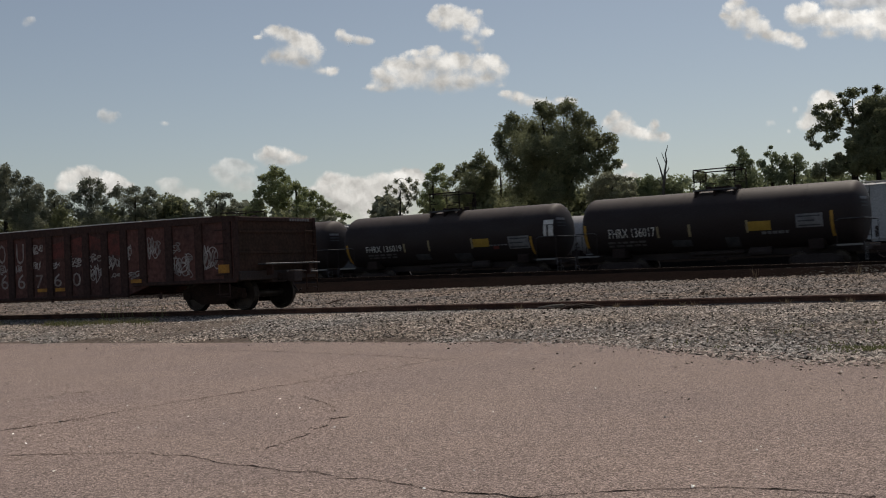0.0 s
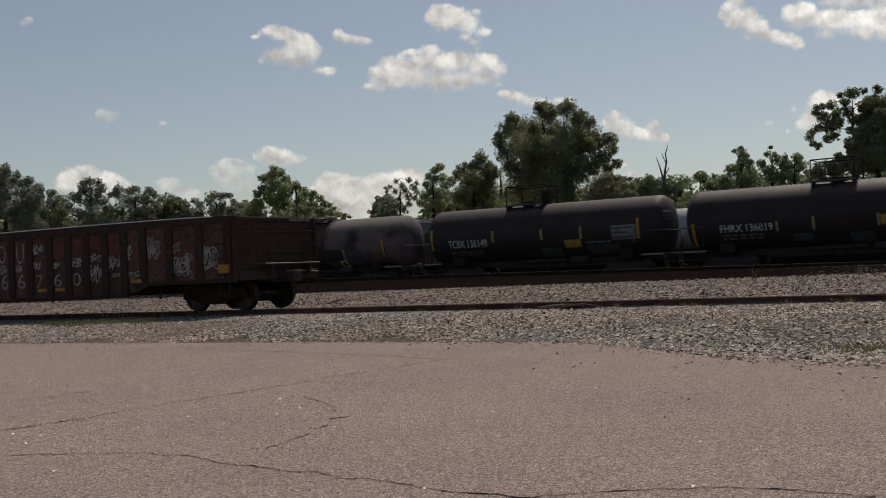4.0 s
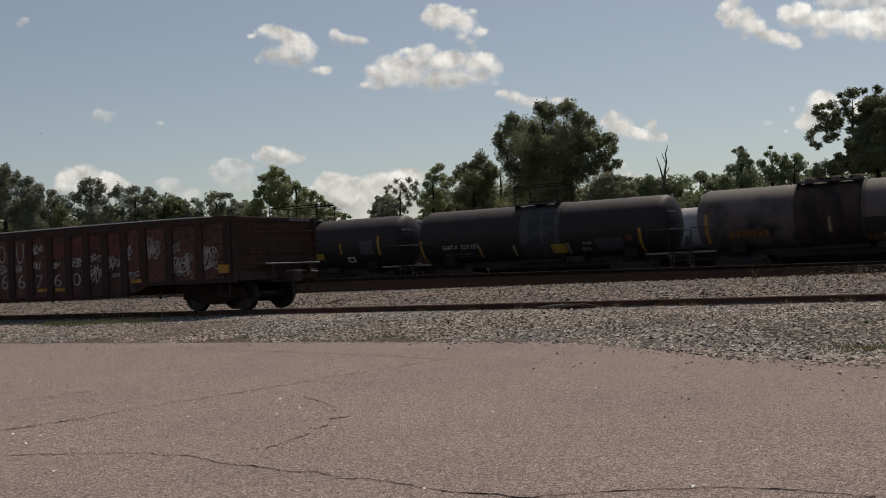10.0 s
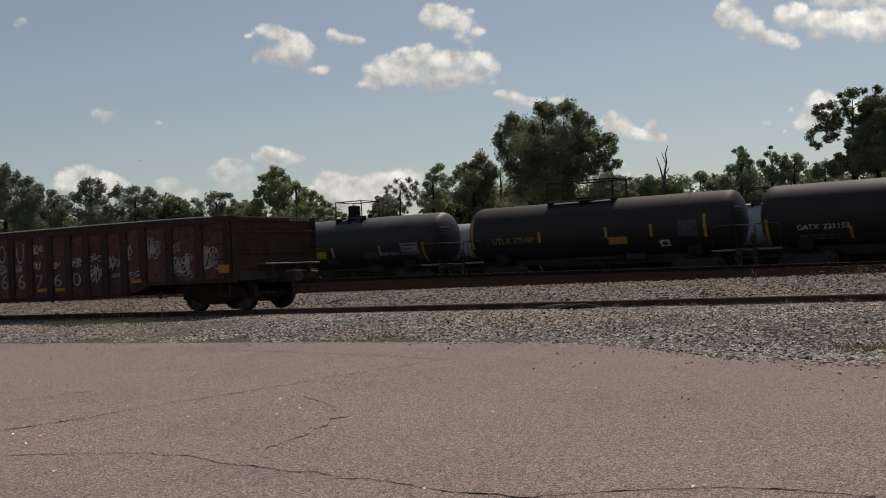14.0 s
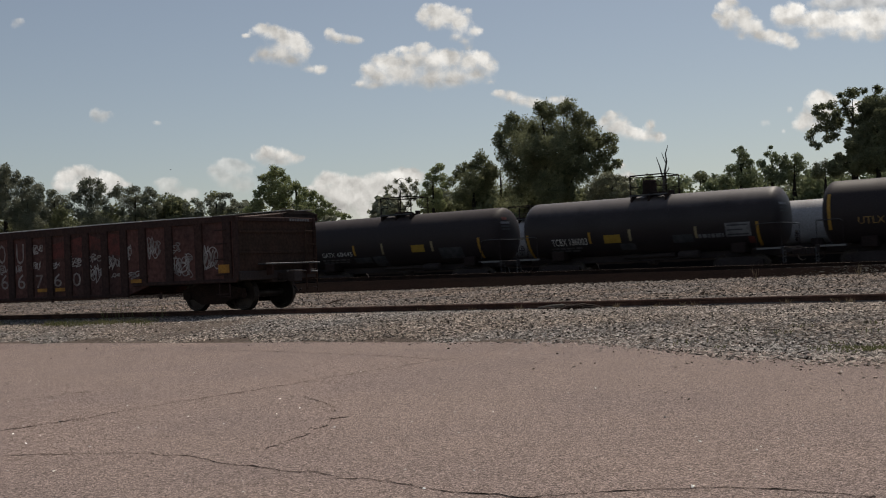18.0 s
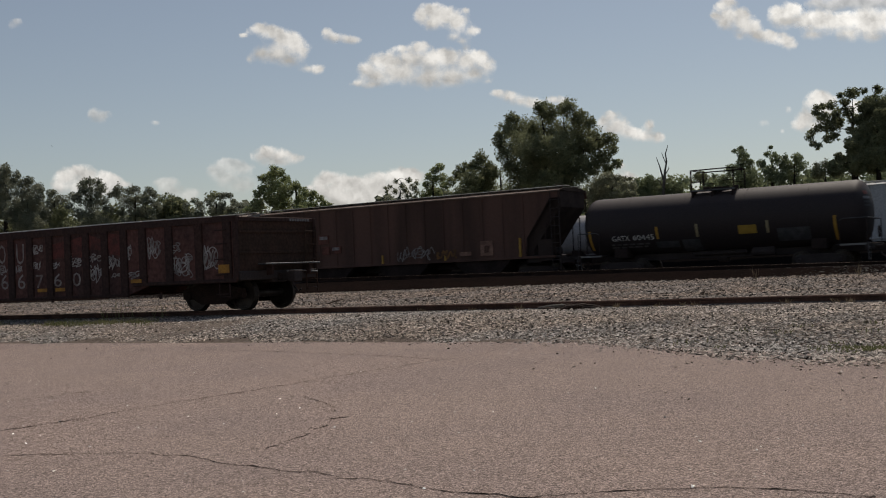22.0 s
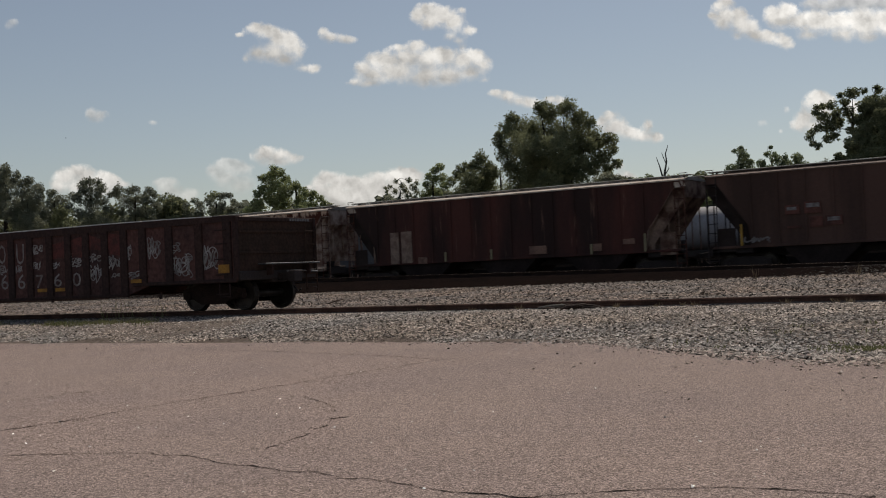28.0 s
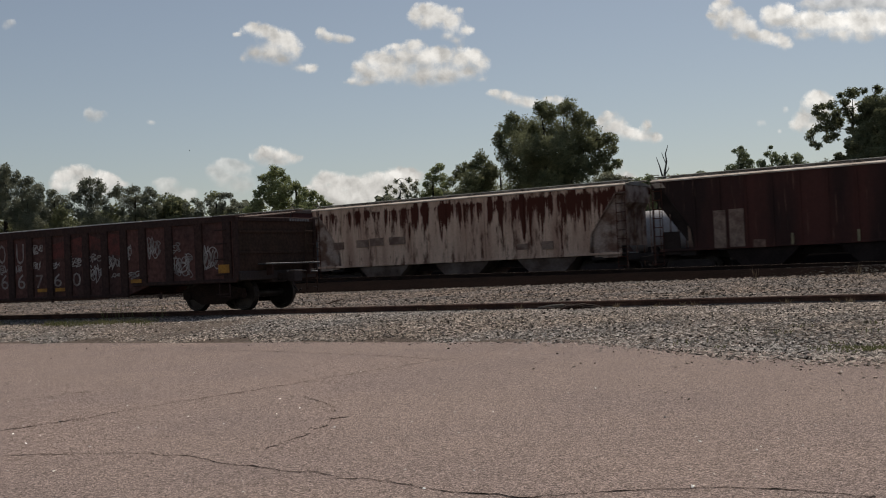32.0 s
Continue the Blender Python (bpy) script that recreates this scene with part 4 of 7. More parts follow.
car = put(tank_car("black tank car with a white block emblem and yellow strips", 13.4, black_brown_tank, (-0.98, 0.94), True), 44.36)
head_mark(car, 13.4, -0.95, -0.25, 2.95, 3.06, grey_mark)
head_mark(car, 13.4, -0.95, -0.25, 2.78, 2.86, dim_mark)
head_mark(car, 13.4, -0.95, -0.25, 2.64, 2.70, dim_mark)
reporting(car, -4.89, -2.54, 1.80, 2.19, "FHRX", "136019")
small_print(car, -4.84, -2.99, 1.50, 1.74)
mark(car, "lad", -6.22, -5.87, 1.28, 2.30)
mark(car, "bar", -2.41, -2.30, 1.77, 2.21)
mark(car, "bar", -0.84, -0.73, 1.75, 2.31)
mark(car, "yel", 1.96, 2.90, 1.83, 2.23)
mark(car, "bar", 1.82, 1.92, 1.77, 2.29)
mark(car, "white", 2.87, 3.94, 1.81, 1.92)
mark(car, "red", 3.09, 3.42, 1.67, 1.82)
mark(car, "grey", 4.01, 5.20, 1.64, 2.26)
mark(car, "lad", 5.25, 5.53, 1.32, 2.21)
mark(car, "logo", 6.06, 6.59, 2.17, 2.95)
mark(car, "dim", -1.75, -0.87, 1.32, 1.62)
mark(car, "dim", 0.65, 1.65, 1.07, 1.56)
car = put(tank_car("black tank car with a lightened brown-dusted top and a yellow panel", 13.35, black_brown_tank, (-1.91, 0.23), True, False, housing=(-0.03, 0.78, 0.26)), 30.09)
head_mark(car, 13.35, -0.95, -0.25, 2.95, 3.06, grey_mark)
head_mark(car, 13.35, -0.95, -0.25, 2.78, 2.86, dim_mark)
head_mark(car, 13.35, -0.95, -0.25, 2.64, 2.70, dim_mark)
reporting(car, -5.11, -2.80, 1.78, 2.23, "TCBX", "136149")
small_print(car, -5.09, -3.15, 1.42, 1.63)
mark(car, "lad", -6.19, -5.96, 1.74, 2.81)
mark(car, "bar", -2.50, -2.37, 2.01, 2.58)
mark(car, "bar", 0.27, 0.40, 1.98, 2.51)
mark(car, "bar", 2.41, 2.53, 1.93, 2.52)
mark(car, "yel", 1.55, 2.43, 1.56, 1.93)
mark(car, "grey", 4.08, 5.31, 1.80, 2.47)
mark(car, "lad", 5.37, 5.53, 1.80, 2.75)
mark(car, "white", 2.66, 3.97, 1.68, 1.80)
mark(car, "red", 5.03, 5.25, 1.63, 1.77)
mark(car, "dim", 2.70, 4.35, 1.14, 1.62)
mark(car, "dim", 0.16, 1.29, 1.13, 1.57)
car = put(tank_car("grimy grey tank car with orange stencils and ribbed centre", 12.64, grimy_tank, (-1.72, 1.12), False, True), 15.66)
mark(car, "orange", -4.60, -2.80, 1.56, 1.87)
mark(car, "lad", -5.69, -5.54, 1.39, 2.67)
mark(car, "bar", -0.30, -0.14, 1.63, 2.26)
mark(car, "bar", 2.31, 2.43, 1.49, 2.10)
mark(car, "black", 1.02, 2.20, 1.49, 2.15)
mark(car, "orange", 1.18, 1.96, 1.18, 1.43)
mark(car, "frame", 1.93, 2.37, 1.13, 1.50)
mark(car, "dim", 2.52, 3.60, 1.26, 1.99)
mark(car, "bar", 5.01, 5.13, 1.59, 2.49)
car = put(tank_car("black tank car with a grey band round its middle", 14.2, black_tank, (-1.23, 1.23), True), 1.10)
part("shell_band", lathe(bmesh.new(), [(-0.71, R_TANK + 0.003), (-0.70, R_TANK + 0.018), (1.48, R_TANK + 0.018), (1.49, R_TANK + 0.003)], 0, Z_TANK, 48), band_grey, car, "grey wrapped band round the shell", smooth=False)
for x0, x1 in ((-0.70, -0.22), (0.42, 0.62), (1.22, 1.48)):
    part("band_strap", lathe(bmesh.new(), [(x0, R_TANK + 0.016), (x0 + 0.01, R_TANK + 0.026), (x1 - 0.01, R_TANK + 0.026), (x1, R_TANK + 0.016)], 0, Z_TANK, 48), band_pale, car, "pale strap over the band")
head_mark(car, 14.2, -0.95, -0.25, 2.95, 3.06, grey_mark)
head_mark(car, 14.2, -0.95, -0.25, 2.78, 2.86, dim_mark)
head_mark(car, 14.2, -0.95, -0.25, 2.64, 2.70, dim_mark)
reporting(car, -5.34, -3.15, 1.73, 2.00, "GATX", "221153")
small_print(car, -5.29, -3.64, 1.33, 1.55)
mark(car, "lad", -6.72, -6.30, 1.21, 2.29)
mark(car, "bar", -3.19, -2.98, 1.31, 1.82)
mark(car, "bar", -1.20, -0.99, 1.28, 1.81)
mark(car, "yel", 0.95, 1.74, 1.33, 1.76)
mark(car, "bar", 1.80, 2.00, 1.27, 1.78)
mark(car, "white", 2.69, 3.24, 1.62, 1.79)
mark(car, "white", 2.56, 3.11, 1.34, 1.54)
mark(car, "red", 4.94, 5.25, 1.72, 2.00)
mark(car, "lad", 5.62, 5.93, 1.13, 2.29)
mark(car, "dim", 3.33, 4.75, 1.35, 1.91)
car = put(tank_car("long black tank car with faded orange lettering", 14.2, black_tank, (-2.53, 1.09), True), -14.04)
head_mark(car, 14.2, -0.95, -0.25, 2.95, 3.06, grey_mark)
head_mark(car, 14.2, -0.95, -0.25, 2.78, 2.86, dim_mark)
head_mark(car, 14.2, -0.95, -0.25, 2.64, 2.70, dim_mark)
lettering(car, "UTLX", -5.44, -4.38, 1.87, 2.17, gold_mark, "faded gold letter")
lettering(car, "675169", -4.22, -3.09, 1.87, 2.17, gold_mark, "faded gold digit")
mark(car, "lad", -6.68, -6.42, 1.69, 3.20)
mark(car, "bar", -2.82, -2.68, 1.86, 2.38)
mark(car, "bar", 0.76, 0.92, 1.91, 2.41)
mark(car, "yel", 0.90, 1.84, 1.60, 1.93)
mark(car, "bar", 3.05, 3.17, 1.85, 2.42)
mark(car, "frame", 3.44, 3.91, 1.38, 1.67)
mark(car, "dim", 4.42, 5.33, 1.78, 2.51)
mark(car, "lad", 5.64, 5.81, 1.71, 2.73)
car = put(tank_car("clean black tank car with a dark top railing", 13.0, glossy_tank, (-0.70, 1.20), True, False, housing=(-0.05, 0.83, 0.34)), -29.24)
head_mark(car, 13.0, -0.95, -0.25, 2.95, 3.06, grey_mark)
head_mark(car, 13.0, -0.95, -0.25, 2.78, 2.86, dim_mark)
head_mark(car, 13.0, -0.95, -0.25, 2.64, 2.70, dim_mark)
reporting(car, -4.71, -2.82, 1.60, 1.99, "TCBX", "136003")
small_print(car, -4.83, -3.18, 1.34, 1.55)
mark(car, "lad", -6.08, -5.76, 1.12, 2.24)
mark(car, "bar", -2.72, -2.60, 1.67, 2.21)
mark(car, "yel", -1.91, -1.07, 1.66, 2.04)
mark(car, "bar", -0.64, -0.51, 1.69, 2.24)
mark(car, "dim", -1.19, -0.41, 1.29, 1.59)
mark(car, "dim", 1.51, 2.48, 1.50, 1.86)
mark(car, "bar", 2.58, 2.72, 1.66, 2.19)
mark(car, "white", 2.74, 3.92, 1.62, 1.84)
mark(car, "grey", 4.03, 5.17, 1.65, 2.26)
mark(car, "lad", 5.42, 5.65, 1.19, 2.25)
mark(car, "red", 5.00, 5.28, 1.33, 1.61)
car = put(tank_car("black tank car with white number and yellow strips", 13.2, black_tank, (-1.14, 0.94), True), -43.46)
head_mark(car, 13.2, -0.95, -0.25, 2.95, 3.06, grey_mark)
head_mark(car, 13.2, -0.95, -0.25, 2.78, 2.86, dim_mark)
head_mark(car, 13.2, -0.95, -0.25, 2.64, 2.70, dim_mark)
head_mark(car, 13.2, -0.8, -0.45, 3.15, 3.3, red_mark)
reporting(car, -4.95, -2.84, 1.68, 1.98, "GATX", "60445")
small_print(car, -5.04, -3.13, 1.38, 1.59)
mark(car, "lad", -6.13, -5.87, 1.32, 2.23)
mark(car, "bar", -2.73, -2.59, 1.72, 2.28)
mark(car, "bar", -0.81, -0.64, 1.72, 2.30)
mark(car, "yel", 1.17, 1.99, 1.75, 2.12)
mark(car, "bar", 2.41, 2.57, 1.73, 2.27)
mark(car, "dim", -2.81, -1.69, 1.30, 1.60)
mark(car, "dim", -1.54, -0.69, 1.11, 1.63)
mark(car, "dim", 2.86, 4.28, 1.34, 1.90)
mark(car, "lad", 5.29, 5.57, 1.26, 2.30)


# ---- covered hoppers ----
streak = hopper_white.node_tree
n, l = streak.nodes, streak.links
co = n.new("ShaderNodeTexCoord")
sep = n.new("ShaderNodeSeparateXYZ")
l.new(co.outputs["Object"], sep.inputs[0])
mp = n.new("ShaderNodeMapping")
mp.inputs["Scale"].default_value = (3.0, 0.2, 0.25)
l.new(co.outputs["Object"], mp.inputs["Vector"])
ns = n.new("ShaderNodeTexNoise")
ns.inputs["Scale"].default_value, ns.inputs["Detail"].default_value, ns.inputs["Roughness"].default_value = 1.0, 5, 0.65
l.new(mp.outputs[0], ns.inputs["Vector"])
hgt = n.new("ShaderNodeMapRange")
hgt.inputs[1].default_value, hgt.inputs[2].default_value, hgt.inputs[3].default_value, hgt.inputs[4].default_value = 1.7, 4.0, -0.125, 0.125
l.new(sep.outputs["Z"], hgt.inputs[0])
add = n.new("ShaderNodeMath")
l.new(ns.outputs["Fac"], add.inputs[0])
l.new(hgt.outputs[0], add.inputs[1])
brow = n.new("ShaderNodeMapRange")
brow.inputs[1].default_value, brow.inputs[2].default_value, brow.inputs[3].default_value, brow.inputs[4].default_value = 3.98, 4.22, 0.0, -0.13
l.new(sep.outputs["Z"], brow.inputs[0])
add2 = n.new("ShaderNodeMath")
l.new(add.outputs[0], add2.inputs[0])
l.new(brow.outputs[0], add2.inputs[1])
lead = n.new("ShaderNodeMath")
lead.operation = "MULTIPLY_ADD"
lead.inputs[1].default_value = 0.006
l.new(sep.outputs["X"], lead.inputs[0])
l.new(add2.outputs[0], lead.inputs[2])
add = lead
cut = n.new("ShaderNodeMapRange")
cut.inputs[1].default_value, cut.inputs[2].default_value = 0.53, 0.57
l.new(add.outputs[0], cut.inputs[0])
mx = n.new("ShaderNodeMix")
mx.data_type = "RGBA"
mx.inputs["B"].default_value = (0.095, 0.032, 0.022, 1)
mp2 = n.new("ShaderNodeMapping")
mp2.inputs["Scale"].default_value, mp2.inputs["Location"].default_value = (4.0, 0.3, 0.9), (7, 3, 11)
l.new(co.outputs["Object"], mp2.inputs["Vector"])
spots = n.new("ShaderNodeTexNoise")
spots.inputs["Scale"].default_value, spots.inputs["Detail"].default_value, spots.inputs["Roughness"].default_value = 1.0, 4, 0.6
l.new(mp2.outputs[0], spots.inputs["Vector"])
cut2 = n.new("ShaderNodeMapRange")
cut2.inputs[1].default_value, cut2.inputs[2].default_value, cut2.inputs[4].default_value = 0.54, 0.66, 0.9
l.new(spots.outputs["Fac"], cut2.inputs[0])
stain = n.new("ShaderNodeMix")
stain.data_type = "RGBA"
stain.inputs["B"].default_value = (0.12, 0.055, 0.038, 1)
l.new(cut2.outputs[0], stain.inputs["Factor"])
l.new(n["Principled BSDF"].inputs["Base Color"].links[0].from_socket, stain.inputs["A"])
l.new(stain.outputs["Result"], n["Principled BSDF"].inputs["Base Color"])
old = n["Principled BSDF"].inputs["Base Color"].links[0].from_socket
l.new(cut.outputs[0], mx.inputs["Factor"])
l.new(old, mx.inputs["A"])
l.new(mx.outputs["Result"], n["Principled BSDF"].inputs["Base Color"])

# pale runs where the red paint has worn through
n, l = hopper_red.node_tree.nodes, hopper_red.node_tree.links
co = n.new("ShaderNodeTexCoord")
mp = n.new("ShaderNodeMapping")
mp.inputs["Scale"].default_value, mp.inputs["Location"].default_value = (4.5, 0.2, 0.32), (3.3, 0, 1.7)
l.new(co.outputs["Object"], mp.inputs["Vector"])
runs = n.new("ShaderNodeTexNoise")
runs.inputs["Scale"].default_value, runs.inputs["Detail"].default_value, runs.inputs["Roughness"].default_value = 1.0, 4, 0.6
l.new(mp.outputs[0], runs.inputs["Vector"])
cut = n.new("ShaderNodeMapRange")
cut.inputs[1].default_value, cut.inputs[2].default_value, cut.inputs[4].default_value = 0.62, 0.74, 0.75
l.new(runs.outputs["Fac"], cut.inputs[0])
worn = n.new("ShaderNodeMix")
worn.data_type = "RGBA"
worn.inputs["B"].default_value = (0.26, 0.15, 0.11, 1)
l.new(cut.outputs[0], worn.inputs["Factor"])
l.new(n["Principled BSDF"].inputs["Base Color"].links[0].from_socket, worn.inputs["A"])
l.new(worn.outputs["Result"], n["Principled BSDF"].inputs["Base Color"])

car = put(hopper_car("dull brown covered hopper with faded squares and graffiti", hopper_brown, roof_rust, roof_brown, 9.72, bay_mat=bay_black, end_mat=hopper_end_shade), -60.7)
for x0, x1, z0, z1 in ((-6.18, -5.55, 2.45, 2.85), (-5.35, -4.65, 2.45, 2.95), (-5.15, -4.6, 1.85, 2.3), (-4.5, -3.8, 1.9, 2.3),
                          (-6.1, -5.5, 1.85, 1.95), (5.17, 5.9, 1.35, 2.1), (3.9, 4.6, 1.4, 1.6)):
    side_panel(car, "faded_panel", x0, x1, z0, z1, rust_panel if x0 < 0 else salmon_panel, "faded rust-red square" if x0 < 0 else "faded salmon square")
for x0, x1, z0, z1 in ((-6.1, -5.7, 2.62, 2.76), (-5.28, -4.72, 2.70, 2.88), (-4.4, -3.9, 2.08, 2.24)):
    part("text_bar", boxes((x0, x1, -1.618, -1.611, z0, z1)), faded_white, car)
side_panel(car, "dark_square", 5.38, 5.7, 1.5, 1.85, hopper_brown)
for x in (-1.05, 7.4, -8.2, 2.95):
    side_panel(car, "reflective_strip", x, x + 0.11, 1.2, 1.2 + (0.95 if x > 7 or x < -8 else 0.45), yellow_mark, "yellow reflective strip")
rnd = random.Random(8)
part("graffiti", scribble(rnd, 0.0, 2.4, 1.25, 2.05, -1.615, 11, 0.022), faded_white, car, "pale sprayed graffiti strokes")
part("graffiti", scribble(rnd, -8.0, -6.9, 1.3, 1.6, -1.615, 5, 0.035), faded_white, car, "pale sprayed graffiti strokes")
part("graffiti", scribble(rnd, 2.5, 3.7, 1.3, 1.75, -1.615, 5, 0.05), orange_mark, car, "faded orange sprayed graffiti strokes")

car = put(hopper_car("rust-red covered hopper with two cream panels", hopper_red, roof_grey, roof_grey, 9.72, bay_mat=bay_black, end_mat=end_rust, eave_mat=eave_cream, eave_rise=0.09, tail_mat=hopper_end_shade), -81.1)
for x0, x1, z0, z1 in ((-6.80, -6.25, 1.15, 2.83), (-6.09, -5.42, 1.17, 2.85)):
    side_panel(car, "cream_panel", x0, x1, z0, z1, cream_panel, "cream painted panel")
for x0, x1, z0, z1 in ((1.6, 2.55, 1.3, 1.7), (5.05, 5.5, 1.3, 1.65), (-5.05, -4.5, 1.1, 1.45), (6.6, 7.2, 1.55, 1.8)):
    side_panel(car, "faded_panel", x0, x1, z0, z1, salmon_panel, "faded pale patch")
for x0, x1, z0, z1 in ((9.25, 9.50, 4.02, 4.26), (9.55, 9.70, 4.05, 4.3), (-9.6, -9.1, 4.05, 4.28)):
    bare = boxes((x0, x1, -1.572, -1.552, z0, z1))
    for v in bare.verts:
        v.co.x += 0.08 * math.sin(v.co.z * 40 + x0)
    part("bare_patch", bare, eave_cream, car, "flaked pale patch under the roof corner")
for x in (-3.4, -0.65, 4.9, 7.65):
    side_panel(car, "reflective_strip", x, x + 0.11, 1.15, 1.15 + (0.85 if x > 7 else 0.5), pale_strip, "yellow reflective strip")

car = put(hopper_car("dirty white covered hopper with heavy rust streaks", hopper_white, roof_grey, roof_grey, bay_mat=bay_grey, end_mat=end_white, end_wall=True, eave_mat=eave_cream, eave_rise=0.09), -101.6)
for x0, x1, z0, z1 in ((-8.0, -7.3, 2.1, 2.5), (-6.4, -5.6, 2.15, 2.55), (-5.5, -4.6, 2.2, 2.6), (-4.2, -3.2, 2.2, 2.6), (5.0, 5.6, 1.5, 1.9), (3.6, 4.2, 1.55, 1.85)):
    side_panel(car, "faded_panel", x0, x1, z0, z1, cream_panel, "faded grey patch")
put(hopper_car("rusty covered hopper at the end of the train", hopper_red, roof_rust, roof_rust), -122.1)


# ---- stored cars behind ----
for s, length, mid in ((-23.3, 14.8, 1.4), (-39.0, 13.2, 0.0)):
    built = tank_car("plain white tank car in storage", length, white_tank, (mid - 0.9, mid + 0.9), True, group="stored cars behind the train")
    built[0].matrix_world = place(s, 71.5, STORE_Z(s))
for s in (-5.5, -57.5, -79.0, -101.0):
    built = hopper_car("pale grey covered hopper in storage" if s > -50 else "dull grey covered hopper in storage", *((pale_grey,) * 3 if s > -50 else (dull_grey, pale_grey, pale_grey)), 9.55, 10, group="stored cars behind the train", square=s > -50)
    built[0].matrix_world = place(s, 71.5, STORE_Z(s))
for s in (-38, -60, -82):
    built = hopper_car("rust-brown covered hopper in storage far behind", hopper_brown, roof_rust, roof_rust, 9.55, 8, group="stored cars behind the train")
    built[0].matrix_world = place(s, 84.0, 0.05)


# ---- the gondola ----
def build_gondola():
    """An open car on the near track; x runs back from its front end."""
    g = thing("gondola_car", "rusty brown open gondola with graffiti on its ribbed side", "gondola car", place(-19.8, NEAR_OFF, 0))
    L, W, T = 16.6, 1.60, 2.43
    belly = [(-0.05, 0.80), (-0.05, T - 0.1), (-L + 0.05, T - 0.1), (-L + 0.05, 0.80), (-L + 3.2, 0.78), (-L + 4.2, 0.50), (-4.2, 0.50), (-3.2, 0.78)]
    for y in (-W + 0.06, W - 0.10):
        part("side_wall", prism(bmesh.new(), belly, y, y + 0.04), gondola_rust, g)
    part("floor_plate", boxes((-L + 0.06, -0.06, -W + 0.1, W - 0.1, 0.98, 1.05)), gondola_dark, g)
    for x0, x1 in ((-0.10, -0.05), (-L + 0.05, -L + 0.10)):
        part("end_wall", boxes((x0, x1, -W + 0.1, W - 0.1, 0.85, T - 0.08)), gondola_end, g)
    for z in (1.5, 2.05):
        part("end_rib", boxes((-0.055, -0.02, -W + 0.12, W - 0.12, z - 0.05, z + 0.05), bevel=0.02), gondola_end, g)
    crest = [(0.0, T + 0.01), (-0.8, T + 0.05), (-2.2, T + 0.075), (-5.0, T + 0.10), (-9.0, T + 0.11), (-12.5, T + 0.10), (-L, T + 0.08)]
    for y in (-W, W - 0.12):
        part("top_rail", prism(bmesh.new(), crest + [(-L, T - 0.12), (0.0, T - 0.12)], y, y + 0.12), gondola_dark, g, "dented steel top rail")
    for x in (-0.12, -L):
        part("end_top_rail", boxes((x, x + 0.12, -W + 0.12, W - 0.12, T - 0.12, T), bevel=0.02), gondola_dark, g)
    # White strip in place of the sky's reflection on the rail's edge.
    part("painted_rail_glint", prism(bmesh.new(), [(x, z - 0.022) for x, z in crest[1:]] + [(x, z + 0.006) for x, z in crest[:0:-1]], -W - 0.004, -W + 0.06), white_mark, g, "white strip painted as the glint along the top rail")
    for y in (-W, W - 0.09):
        for x0, x1 in ((-L + 0.05, -L + 3.9), (-3.9, -0.05)):
            part("side_sill", boxes((x0, x1, y, y + 0.09, 0.74, 0.84), bevel=0.015), gondola_dark, g)
        part("belly_sill", boxes((-L + 4.1, -4.1, y, y + 0.09, 0.46, 0.55), bevel=0.015), gondola_dark, g)
    posts = (-0.35, -1.37, -2.48, -3.5, -4.25, -5.03, -5.82, -6.6, -7.43, -8.33, -9.2, -10.1, -11.0, -11.9, -12.8, -13.8, -14.8, -15.8)
    for p in posts:
        low = 0.50 if -L + 4.1 < p < -4.1 else 0.80
        for y in (-W, W - 0.07):
            part("side_post", boxes((p - 0.14, p + 0.14, y, y + 0.07, low, T - 0.1), bevel=0.02), gondola_dark, g)
    for y in (-W, W - 0.1):
        part("corner_post", boxes((-0.14, 0.01, y, y + 0.1, 0.8, T), bevel=0.02), gondola_dark, g)
    part("centre_sill", boxes((-L, 0, -0.3, 0.3, 0.70, 1.0), bevel=0.02), under_black, g)
    part("end_sill", boxes((-0.2, 0.05, -W + 0.05, W - 0.05, 0.78, 1.02), bevel=0.02), under_black, g)
    part("brake_step", boxes((0.02, 0.32, -0.85, 1.35, 1.17, 1.21), bevel=0.01), handrail_paint, g, "pale steel brake step")
    for y in (-0.55, 0.95):
        part("step_bracket", boxes((0.02, 0.26, y, y + 0.05, 0.9, 1.17)), gondola_dark, g)
    part("uncoupling_lever", tube(bmesh.new(), [(0.12, 1.45, 0.95), (0.14, 0.5, 1.0), (0.2, 0.1, 0.98), (0.3, 0.1, 0.85)], 0.022), bare_steel, g, "bent steel uncoupling lever")
    lad = bmesh.new()
    for z in (0.5, 0.9, 1.3, 1.7, 2.05):
        tube(lad, [(0.06, 1.05, z), (0.06, 1.5, z)], 0.02, 5)
    for y in (1.05, 1.5):
        tube(lad, [(0.06, y, 0.4), (0.06, y, 2.2)], 0.02, 5)
    part("end_ladder", lad, gondola_end, g)
    grab = bmesh.new()
    for z in (0.45, 0.95, 1.35, 1.75, 2.1):
        tube(grab, [(-0.3, -W - 0.05, z), (-0.7, -W - 0.05, z)], 0.018, 5)
    tagged(part("side_grabs", grab, gondola_dark, g), kind="stuff")
    stir = bmesh.new()
    tube(stir, [(-0.32, -W + 0.04, 0.75), (-0.32, -W + 0.04, 0.38), (-0.68, -W + 0.04, 0.38), (-0.68, -W + 0.04, 0.75)], 0.02, 5)
    part("stirrup_step", stir, gondola_dark, g)
    for x in (-2.9, -7.4):
        part("drain_lug", boxes((x, x + 0.06, -W + 0.02, -W + 0.08, 0.38, 0.55)), gondola_dark, g)
    coupler(g, 0.0, 1)
